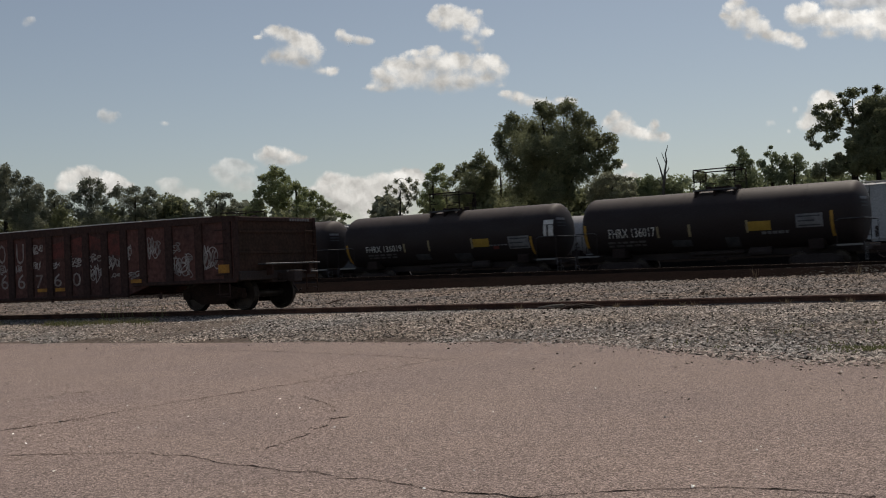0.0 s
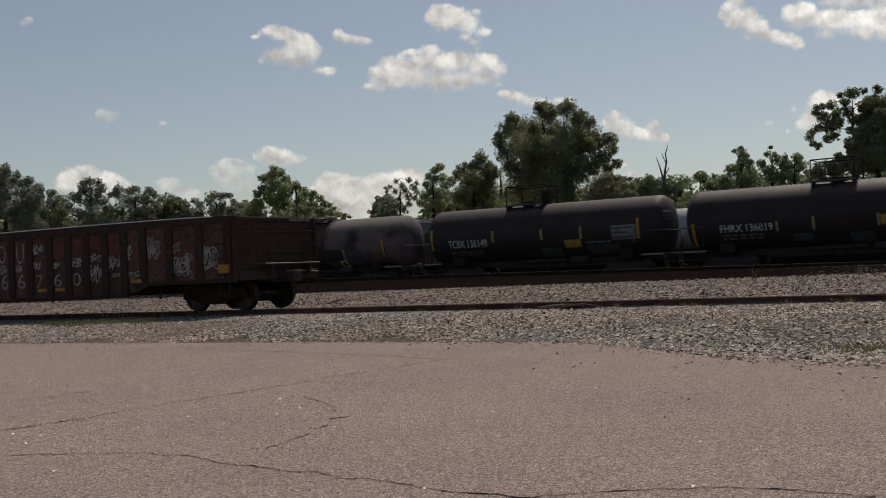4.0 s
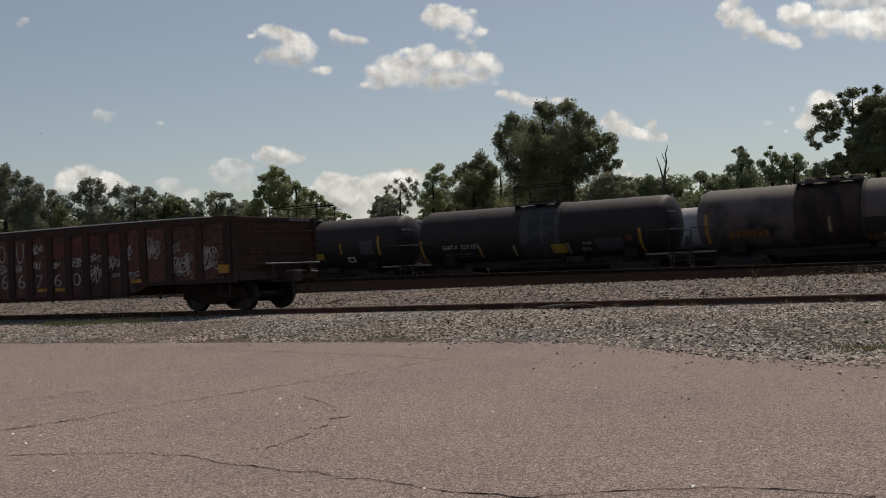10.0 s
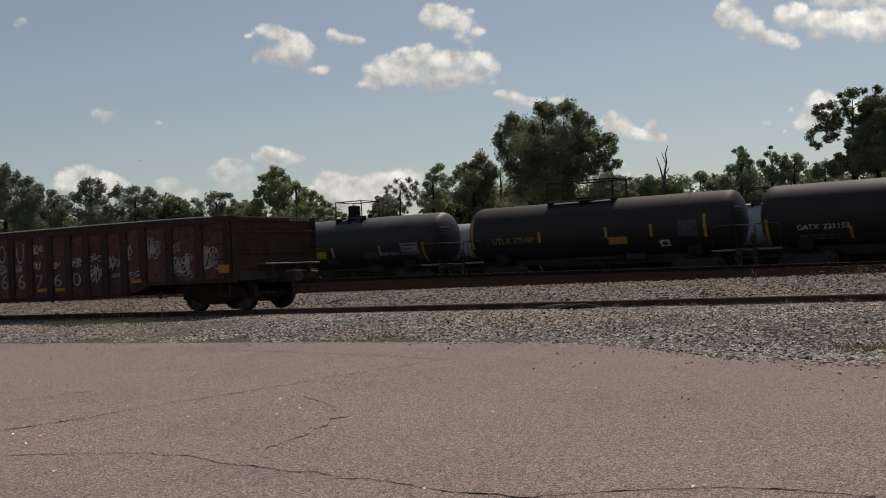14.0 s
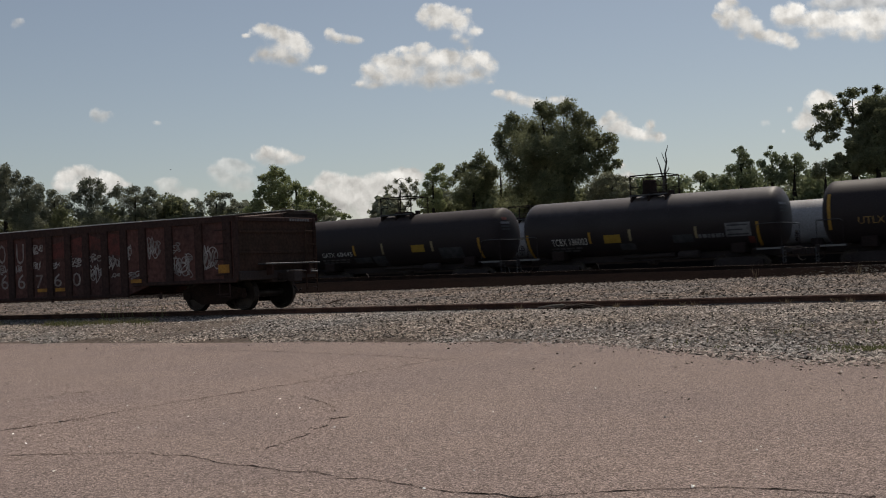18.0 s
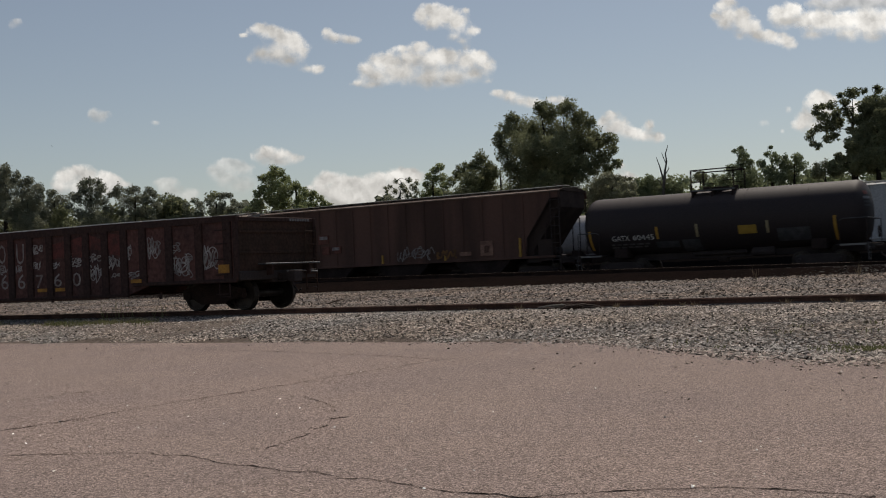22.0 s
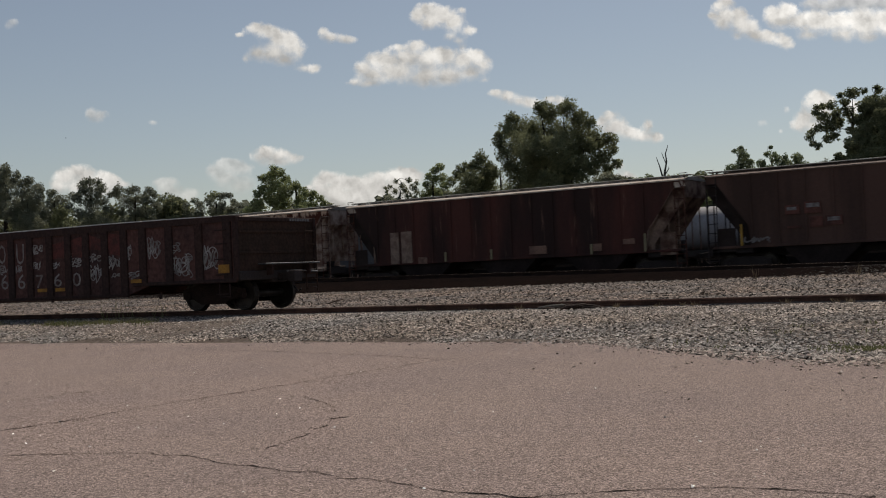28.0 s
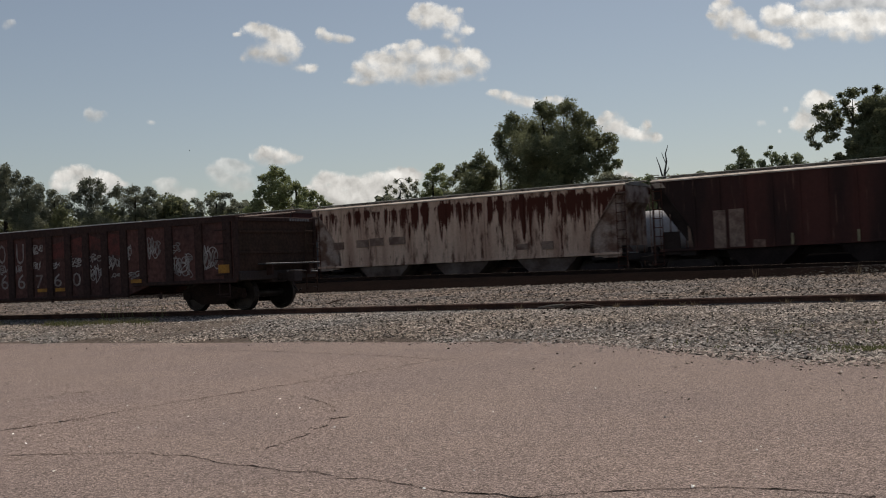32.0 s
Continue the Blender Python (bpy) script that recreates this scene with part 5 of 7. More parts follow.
    for x in (-1.43, -L + 1.43):
        truck_frame(g, x, 0.86, mat=rail_dark)
    # sprayed and stencilled marks on the side panels
    y = -W + 0.052
    rnd = random.Random(31)

    def panel(a, b, z0, z1, loops, mat, w=0.013):
        part("graffiti", scribble(rnd, a, b, z0, z1, y, loops, w), mat, g, "sprayed graffiti strokes")
    for a, b, z0, z1, k in ((-9.78, -9.41, 1.25, 1.56, 7), (-9.01, -8.62, 1.27, 1.56, 7), (-8.26, -7.74, 1.79, 2.12, 11), (-8.25, -7.75, 1.32, 1.61, 8), (-7.41, -6.98, 1.32, 1.61, 8), (-6.61, -6.06, 1.3, 1.76, 12), (-5.83, -5.23, 1.46, 1.73, 9), (-5.76, -5.21, 0.88, 1.46, 13), (-5.02, -4.43, 1.19, 1.69, 15), (-4.81, -4.44, 0.99, 1.18, 4), (-4.14, -3.96, 1.43, 1.91, 4), (-4.14, -3.61, 0.93, 1.21, 9), (-3.32, -2.81, 1.39, 2.1, 14), (-2.46, -2.06, 1.53, 1.88, 6), (-2.48, -1.64, 0.89, 1.55, 17), (-1.91, -1.61, 1.33, 1.55, 5), (-1.31, -0.71, 1.05, 1.82, 14)):
        panel(a, b, z0, z1, max(3, int(k * 0.55)), spray_white, 0.014)
    for a, b, z0, z1 in ((-5.72, -5.18, 1.82, 2.22), (-4.93, -4.38, 1.70, 2.2), (-6.47, -5.98, 1.75, 2.2), (-7.25, -6.75, 1.72, 2.15)):
        patch_mesh = boxes((a, b, y - 0.001, y + 0.004, z0, z1))
        for v in patch_mesh.verts:
            v.co.x += rnd.uniform(-0.06, 0.06)
            v.co.z += rnd.uniform(-0.12, 0.08)
        part("paint_patch", patch_mesh, dull_red, g, "faded red sprayed patch")
    for ch, cx, z0, z1 in (("6", -9.57, 0.82, 1.27), ("6", -8.77, 0.81, 1.26), ("7", -7.92, 0.82, 1.21), ("6", -7.11, 0.83, 1.22), ("0", -6.27, 0.82, 1.22), ("O", -9.66, 1.59, 2.17), ("U", -8.79, 1.55, 2.16)):
        bm = letters(ch, z1 - z0, 0.36)
        bm.transform(Matrix.Translation((cx, y - 0.003, (z0 + z1) / 2)))
        part("lettering", bm, faded_white, g, "faded white painted character")
    for cx, z0, z1, w in ((-0.46, 0.99, 1.21, 0.38), (-7.75, 0.70, 0.80, 0.42), (-6.95, 0.70, 0.80, 0.42), (-3.75, 0.84, 0.94, 0.42)):
        part("reflective_strip", boxes((cx - w / 2, cx + w / 2, -W - 0.012, -W - 0.001, z0, z1)), orange_strip, g, "yellow reflective strip")
    for i in range(8):
        yy = 0.5 + i * 0.105
        part("text_bar", boxes((0.002, 0.012, yy, yy + 0.07, T - 0.10, T - 0.03)), grey_mark, g)
    return g


gondola = build_gondola()


# ---- trees ----
def leaf_cloud(seed, blobs, dens, leaf):
    """Single leaves in lumpy masses with hollows, and sprays that stand out of their outline."""
    rng = np.random.default_rng(seed)
    spread = []

    def ways(n):
        d = rng.normal(size=(n, 3))
        return d / np.linalg.norm(d, axis=1)[:, None]

    for bx, by, bz, r in blobs:
        c = np.array((bx, by, bz))
        # the mass itself, lumpy, with a few hollows
        n = int(dens * 15 * (r / leaf) ** 2)
        d = ways(n)
        lump = sum(np.maximum(d @ k, 0) ** 5 * g for k, g in zip(ways(9), rng.uniform(-0.5, 0.5, 9)))
        q = c + d * (r * rng.random(n) ** 0.42 * (0.98 + lump))[:, None] * (1, 1, 0.92)
        holes = c + ways(5) * r * rng.uniform(0.45, 1.0, (5, 1))
        for h, w in zip(holes, rng.uniform(0.16, 0.36, 5) * r):
            q = q[np.linalg.norm(q - h, axis=1) > w]
        spread.append(q)
        # sprays that stand out of it
        for k in ways(int(4 + 4 * min(r, 2.5))):
            w = np.clip(r * rng.uniform(0.15, 0.32), 0.12, 0.55)
            m = max(int(dens * 6 * (w / leaf) ** 2), 4)
            spread.append(c + k * (r * rng.uniform(0.85, 1.12)) * (1, 1, 0.92) + rng.normal(size=(m, 3)) * w * rng.uniform(0.3, 0.75, 3))
    p = np.concatenate(spread)
    n = len(p)
    a = rng.normal(size=(n, 3)) * (1, 1, 0.75)
    a /= np.linalg.norm(a, axis=1)[:, None]
    b = np.cross(a, rng.normal(size=(n, 3)))
    b /= np.linalg.norm(b, axis=1)[:, None]
    size = (leaf * rng.uniform(0.6, 1.25, n))[:, None]
    c = np.cross(a, b) * size * 0.35
    v = np.stack([p - a * size, p - b * size * 0.6 + c * 0.5, p + a * size, p + b * size * 0.6 + c], 1).reshape(-1, 3)
    k = 4 * np.arange(n)[:, None]
    f = np.concatenate([k + (0, 1, 2), k + (0, 2, 3)], 1).reshape(-1, 3)
    return v, f


def leaf_mesh(name, v, f, mat):
    me = bpy.data.meshes.new(name)
    me.vertices.add(len(v))
    me.vertices.foreach_set("co", v.ravel())
    me.loops.add(f.size)
    me.loops.foreach_set("vertex_index", f.ravel())
    me.polygons.add(len(f))
    me.polygons.foreach_set("loop_start", np.arange(0, f.size, 3))
    me.update(calc_edges=True)
    me.materials.append(mat)
    return new(name, me)


def tree(name, label, category, leaf_mat, x, y, dens, blobs):
    """x, y: the trunk's foot; blobs: leaf masses as sideways shift, height and radius."""
    seed = int(abs(x) * 10) + y
    rnd = random.Random(seed)
    t = thing(name, label, category, Matrix.Translation((x, y, 0)), group="trees behind the yard")
    full = [(bx, rnd.uniform(-1, 1) * min(r * 1.2 + 0.6, 3.0), bz, r * 1.02) for bx, bz, r in blobs]
    top = max(b[2] + b[3] * 0.5 for b in full)
    low = min(b[2] for b in full)
    bm = bmesh.new()
    r0 = 0.018 * top + 0.08
    mid = [(0, 0, -0.4), (0.1, 0, low * 0.4), (-0.1, 0.05, low * 0.8), (0, 0, (low + top) / 2), (0.05, 0, top * 0.9)]
    tube(bm, mid, [r0 * 1.3, r0, r0 * 0.8, r0 * 0.35, r0 * 0.06], 8)
    part("trunk", bm, bark, t)
    bm = bmesh.new()
    knots = []
    for bx, by, bz, r in sorted(full, key=lambda q: abs(q[0])):
        z0 = max(min(bz - abs(bx) * 0.75 - 0.6, top * 0.8), 0.8)
        b = Vector((bx, by, bz))
        a = min([Vector((0, 0, z0))] + knots, key=lambda q: (q - b).length)
        knots.append(b)
        m = (a + b) / 2 + Vector((rnd.uniform(-0.3, 0.3), rnd.uniform(-0.3, 0.3), 0.35))
        tube(bm, [a, m, b], [r0 * 0.20, r0 * 0.10, r0 * 0.03], 5)
        for _ in range(4):
            e = b + Vector((rnd.uniform(-1, 1), rnd.uniform(-1, 1), rnd.uniform(-0.5, 1))) * r
            tube(bm, [b, (b + e) / 2 + Vector((0, 0, 0.1)), e], [r0 * 0.06, r0 * 0.035, 0.01], 4)
    tagged(part("branchwork", bm, bark, t), kind="stuff")
    leaf_mesh("crown", *leaf_cloud(seed, full, dens, 0.060 + 0.00031 * y), leaf_mat).parent = t
    return t


tree("pine_tree", "tall dark pine with an uneven crown", "pine", leaf_pine, -64.7, 165, 0.72, ((0.77, 18.40, 1.15), (-0.12, 18.00, 1.01), (1.62, 17.92, 0.72), (0.12, 16.69, 1.30), (1.29, 16.92, 0.87), (-0.74, 16.72, 1.15), (-1.96, 15.04, 2.31), (0.65, 15.36, 1.30), (-1.47, 12.70, 2.31)))
tree("pine_tree", "dark pine in the wood edge", "pine", leaf_pine, -59.6, 160, 0.72, ((0.35, 16.33, 0.84), (-0.50, 16.09, 0.70), (1.16, 15.45, 0.98), (-0.27, 14.68, 1.40), (2.26, 14.98, 0.70), (1.66, 13.75, 1.26), (0.49, 12.68, 1.68), (-1.74, 13.06, 1.54), (-2.90, 11.99, 1.68), (-1.27, 10.51, 1.68), (0.97, 10.41, 1.68)))
tree("pine_tree", "slim dark pine in the wood edge", "pine", leaf_pine, -58.5, 168, 0.72, ((-0.84, 15.21, 0.59), (0.33, 15.01, 0.71), (0.88, 13.95, 1.06), (-0.60, 13.72, 1.18), (-1.25, 11.99, 1.62), (0.81, 12.19, 1.18), (0.45, 10.44, 1.47)))
tree("pine_tree", "broad dark pine against the sky", "pine", leaf_pine, -49.8, 158, 0.72, ((-0.41, 15.76, 0.77), (-1.26, 15.39, 0.66), (0.97, 15.56, 0.72), (2.04, 14.54, 0.72), (-0.74, 14.39, 1.16), (0.91, 14.04, 1.05), (-2.56, 13.78, 0.72), (-1.61, 13.32, 0.88), (-0.25, 12.71, 1.24), (1.41, 12.63, 1.05), (2.56, 13.69, 0.50), (-2.76, 12.26, 0.61), (-1.42, 11.10, 0.97), (0.50, 10.73, 1.38), (2.19, 11.49, 0.88), (-1.21, 9.42, 0.97), (1.84, 9.56, 1.24)))
tree("pine_tree", "dark pine with a flat top", "pine", leaf_pine, -44.1, 160, 0.72, ((-2.04, 14.34, 0.90), (-2.62, 13.80, 0.62), (-0.92, 14.23, 0.73), (0.48, 14.28, 0.76), (1.88, 14.22, 0.76), (2.70, 13.56, 0.67), (-1.53, 12.91, 1.18), (0.15, 12.83, 1.18), (1.83, 12.76, 1.06), (-2.16, 11.25, 0.62), (-0.49, 10.90, 1.29), (1.47, 10.81, 1.29), (2.91, 11.87, 0.90), (-1.39, 9.53, 1.12)))
tree("pine_tree", "low dark pine in the wood edge", "pine", leaf_pine, -40.2, 165, 0.72, ((-1.22, 13.26, 0.52), (0.22, 13.20, 0.63), (0.95, 13.37, 0.40), (-0.53, 12.37, 0.92), (1.20, 12.34, 0.66), (-1.45, 11.16, 1.21), (0.57, 11.07, 1.21)))
tree("pine_tree", "dark pine above the wood edge", "pine", leaf_pine, -32.8, 162, 0.72, ((-3.34, 12.55, 0.65), (-4.36, 12.03, 0.57), (-2.37, 11.94, 0.65), (-0.93, 12.44, 0.77), (0.51, 13.09, 0.71), (1.23, 13.20, 0.51), (-0.41, 11.28, 1.02), (-2.42, 10.72, 1.02), (1.03, 11.78, 0.65), (-4.41, 10.67, 0.91), (0.70, 10.86, 0.71), (2.07, 13.07, 0.51), (2.46, 12.06, 0.62), (3.57, 11.44, 0.62), (2.13, 10.94, 0.85), (3.80, 10.29, 0.74)))
tree("broadleaf_tree", "bright green young broadleaf tree", "tree", leaf_light, -16.9, 130, 1.00, ((-2.38, 13.45, 0.59), (-2.86, 12.90, 0.64), (-1.60, 12.96, 0.61), (-3.79, 12.48, 0.64), (-4.24, 12.62, 0.36), (-2.22, 11.84, 1.05), (-1.06, 12.29, 0.52), (-3.38, 11.44, 0.86), (-4.55, 10.69, 0.59), (-4.07, 11.24, 0.52), (-0.89, 10.98, 1.02), (0.26, 11.23, 0.70), (0.80, 10.57, 0.73), (-2.74, 10.27, 1.09), (-4.60, 9.44, 0.86), (-1.63, 9.53, 1.27), (0.42, 9.67, 0.86), (1.82, 10.25, 0.59), (2.10, 10.51, 0.36), (2.71, 9.91, 0.45), (1.77, 9.15, 0.75), (3.14, 9.32, 0.50), (3.82, 9.06, 0.34), (4.36, 8.58, 0.32), (2.64, 8.20, 0.86), (0.83, 8.51, 1.05), (4.00, 8.14, 0.52), (5.35, 7.74, 0.43), (4.90, 7.87, 0.41), (6.03, 7.59, 0.23), (-5.09, 8.55, 0.86)))
tree("broadleaf_tree", "thin grey-green tree with bare branches", "tree", leaf_grey, -4.6, 126, 0.62, ((-0.36, 11.11, 0.29), (1.08, 11.16, 0.37), (1.95, 10.90, 0.29), (0.28, 10.64, 0.44), (-1.16, 10.59, 0.29), (-1.60, 10.46, 0.20), (1.48, 10.36, 0.44), (1.91, 9.90, 0.37), (-0.52, 10.01, 0.35), (0.58, 9.96, 0.48), (-1.88, 9.19, 0.20), (-1.21, 9.38, 0.24), (-2.23, 8.76, 0.15), (0.99, 9.28, 0.51), (-0.12, 9.11, 0.33), (1.65, 9.14, 0.35), (-1.04, 8.27, 0.31), (-1.50, 7.85, 0.37), (-0.62, 7.81, 0.37), (0.95, 8.40, 0.40), (0.48, 7.76, 0.40)))
tree("broadleaf_tree", "green broadleaf tree in the wood edge", "tree", leaf_light, -0.8, 124, 1.00, ((0.87, 12.36, 0.50), (0.20, 11.95, 0.48), (-0.47, 11.44, 0.48), (-0.73, 10.58, 0.48), (0.16, 10.97, 0.61), (-0.32, 9.91, 0.61), (-1.00, 9.29, 0.56), (0.31, 9.44, 0.82), (-1.48, 8.44, 0.48), (-0.40, 8.17, 0.82), (0.68, 8.12, 0.82), (1.04, 11.15, 0.54), (1.32, 10.27, 0.61)))
tree("broadleaf_tree", "dark green broadleaf tree", "tree", leaf_oak, 3.7, 122, 1.00, ((0.88, 12.95, 0.77), (1.58, 11.85, 0.94), (0.08, 11.92, 0.85), (-0.98, 11.97, 0.75), (-1.66, 11.14, 0.68), (-0.41, 10.44, 1.17), (1.30, 10.36, 1.32), (2.40, 11.17, 0.77), (-2.44, 10.53, 0.55), (0.59, 8.90, 1.60), (-1.34, 8.77, 1.07)))
tree("oak_tree", "large spreading dark green oak", "tree", leaf_oak, 11.0, 115, 0.95, ((3.91, 14.62, 1.00), (4.60, 13.06, 0.88), (3.16, 12.42, 1.05), (5.42, 14.31, 0.70), (2.05, 11.29, 1.17), (3.81, 11.21, 0.94), (-2.27, 13.13, 1.05), (0.71, 16.85, 1.15), (-0.40, 16.95, 0.78), (2.30, 16.80, 1.05), (3.77, 15.83, 1.17), (4.65, 15.28, 0.68), (-3.07, 16.24, 0.84), (-3.73, 15.05, 1.01), (-2.23, 14.78, 1.51), (-4.60, 13.78, 0.76), (-4.05, 12.54, 1.05), (-4.77, 14.49, 0.48), (-0.20, 15.00, 1.71), (2.09, 14.49, 1.61), (-1.72, 12.64, 1.91), (1.08, 12.31, 1.91), (3.74, 13.00, 1.61), (5.37, 13.33, 1.13), (6.58, 13.44, 0.84), (7.11, 12.54, 0.66), (5.90, 11.69, 1.13), (7.37, 10.98, 0.60), (6.64, 10.44, 0.64), (5.05, 10.82, 1.01), (-3.11, 11.09, 1.31), (-1.22, 10.39, 1.61), (1.18, 10.08, 1.81), (3.20, 10.19, 1.33), (-4.01, 11.23, 0.64), (-0.10, 8.53, 1.71), (-2.30, 9.03, 1.41), (2.11, 8.43, 1.33)))
tree("broadleaf_tree", "dark green tree that fills the gap behind the oak", "tree", leaf_oak, 7.0, 128, 0.55, [(-4.8 + 1.62 * i + 0.4 * (k % 2), 7.4 + 1.75 * k + 0.5 * math.sin(i * 2.1 + k), 1.25) for i, rows in enumerate((2, 3, 3, 2, 2, 4, 4, 4, 3)) for k in range(rows)])
tree("broadleaf_tree", "pale green small tree beside the oak", "tree", leaf_grey, 16.1, 104, 1.0, ((-1.3, 6.6, 0.9), (0.2, 6.5, 0.95), (1.5, 6.9, 0.8), (1.9, 7.9, 0.5), (-0.55, 8.63, 0.76), (0.54, 8.54, 0.62), (1.41, 8.59, 0.36), (-1.39, 8.30, 0.65), (-1.88, 7.59, 0.73), (-0.42, 7.53, 0.95), (0.87, 7.83, 0.55), (1.82, 8.70, 0.16)))
tree("broadleaf_tree", "low green thicket tree", "tree", leaf_bush, 22.1, 112, 1.00, ((-0.86, 8.83, 0.71), (0.11, 8.55, 0.67), (-1.78, 8.04, 0.67), (0.46, 7.79, 0.86), (-0.92, 7.65, 0.86), (1.27, 8.14, 0.67), (1.83, 7.72, 0.67)))
tree("broadleaf_tree", "far green tree behind the yard", "tree", leaf_oak, 35.2, 150, 1.00, ((0.21, 11.98, 0.81), (-0.72, 11.76, 0.68), (0.83, 11.16, 0.84), (-1.80, 11.28, 0.68), (2.05, 11.89, 0.39), (2.00, 10.98, 0.68), (-2.86, 10.93, 0.58)))
tree("pine_tree", "slender green conifer above the thicket", "conifer", leaf_bush, 29.4, 108, 0.95, ((0.20, 11.42, 0.28), (-0.17, 10.77, 0.47), (0.63, 10.64, 0.34), (-0.67, 11.08, 0.21), (0.21, 9.80, 0.76), (-0.95, 9.29, 0.72), (0.83, 9.96, 0.38), (1.11, 8.81, 0.57), (-1.37, 8.36, 0.76), (0.14, 8.29, 0.98)))
tree("pine_tree", "green conifer with a thin top", "conifer", leaf_bush, 31.8, 106, 0.95, ((-0.06, 11.15, 0.17), (-0.27, 10.55, 0.33), (0.43, 10.42, 0.30), (0.07, 9.88, 0.56), (-0.88, 9.55, 0.48), (-0.36, 8.78, 0.82), (0.79, 9.48, 0.46), (0.35, 8.19, 0.82)))
tree("broadleaf_tree", "green tree with a round crown", "tree", leaf_bush, 33.6, 105, 1.00, ((-0.01, 9.85, 0.55), (-0.70, 10.07, 0.29), (0.64, 9.82, 0.39), (-0.59, 9.18, 0.70), (0.51, 9.13, 0.62), (0.09, 8.22, 0.81)))
tree("broadleaf_tree", "grey-green tree with drooping twigs", "tree", leaf_grey, 34.8, 100, 0.70, ((-0.03, 8.80, 0.44), (0.84, 8.76, 0.44), (-0.92, 8.63, 0.35), (0.45, 7.90, 0.59), (-0.44, 7.77, 0.45)))
tree("oak_tree", "dark oak with separate leaf masses on a leaning limb", "tree", leaf_oak, 34.5, 92, 1.05, ((0.21, 14.03, 0.45), (-0.45, 13.81, 0.44), (0.69, 14.00, 0.29), (-1.26, 13.69, 0.29), (-1.37, 13.13, 0.44), (-0.64, 13.22, 0.38), (-2.34, 13.01, 0.32), (-2.92, 12.87, 0.29), (-3.18, 12.40, 0.29), (-2.31, 12.20, 0.52), (-1.49, 12.29, 0.45), (-0.52, 12.44, 0.54), (-1.04, 11.66, 0.62), (-1.86, 11.37, 0.62), (-2.84, 11.22, 0.38), (-3.18, 10.91, 0.36), (-3.53, 10.44, 0.30), (-3.24, 9.65, 0.32), (-2.57, 10.19, 0.45), (-1.91, 10.40, 0.40), (-3.39, 9.90, 0.26), (0.09, 11.77, 0.54), (-0.60, 10.83, 0.40)))
tree("oak_tree", "tall dark oak with a dense crown", "tree", leaf_oak, 35.7, 90, 1.45, [(-1.0 + 0.95 * i, 7.8 + 0.95 * k, 0.68) for i in range(3) for k in range(6)] + [(-2.0, 7.8, 0.80), (-3.0, 7.9, 0.75), (-3.9, 7.6, 0.70), (-4.8, 7.4, 0.60), (-0.52, 13.05, 0.39), (-0.86, 12.56, 0.39), (-0.25, 12.09, 0.63), (0.41, 12.69, 0.33), (0.48, 13.96, 0.33), (0.17, 14.13, 0.19), (0.29, 13.33, 0.28), (-0.91, 11.48, 0.54), (0.02, 11.13, 0.82), (-1.13, 10.39, 0.69), (-1.95, 9.79, 0.76), (-0.70, 9.58, 0.94), (0.26, 9.85, 0.82), (-2.60, 9.35, 0.47), (-2.01, 8.69, 0.82), (-0.76, 8.31, 0.94), (0.19, 8.43, 0.82), (-2.96, 8.57, 0.39), (-1.43, 7.71, 0.69), (-2.21, 7.91, 0.57), (1.21, 11.39, 0.94), (1.18, 9.33, 1.18), (1.23, 13.21, 0.63), (1.56, 7.58, 1.10)])


def dead_tree():
    t = thing("dead_tree", "bare grey dead tree with forked branches", "tree", Matrix.Translation((22.0, 110, 0)))
    bm = bmesh.new()
    tube(bm, [(-0.3, 0, -0.4), (-0.1, 0, 5), (0.15, 0, 8.2), (0.35, 0, 9.6)], [0.30, 0.22, 0.16, 0.12], 7)
    tube(bm, [(0.35, 0, 9.6), (0.55, 0, 10.6), (0.50, 0.1, 11.4), (0.75, 0, 12.2)], [0.12, 0.08, 0.06, 0.03], 5)
    tube(bm, [(0.2, 0, 8.6), (-0.1, 0.1, 10.0), (-0.45, 0, 11.1)], [0.11, 0.07, 0.025], 5)
    tube(bm, [(0.5, 0, 10.4), (0.25, 0, 11.0), (0.1, 0, 11.5)], [0.06, 0.04, 0.02], 5)
    tube(bm, [(0.3, 0, 9.2), (0.55, 0, 9.6), (0.75, 0, 9.9), (0.7, 0, 10.1)], [0.07, 0.05, 0.04, 0.02], 5)
    tube(bm, [(0.1, 0, 8.0), (-0.2, 0, 8.6), (-0.5, 0, 8.9)], [0.06, 0.04, 0.02], 5)
    part("trunk", bm, dead_wood, t)


dead_tree()


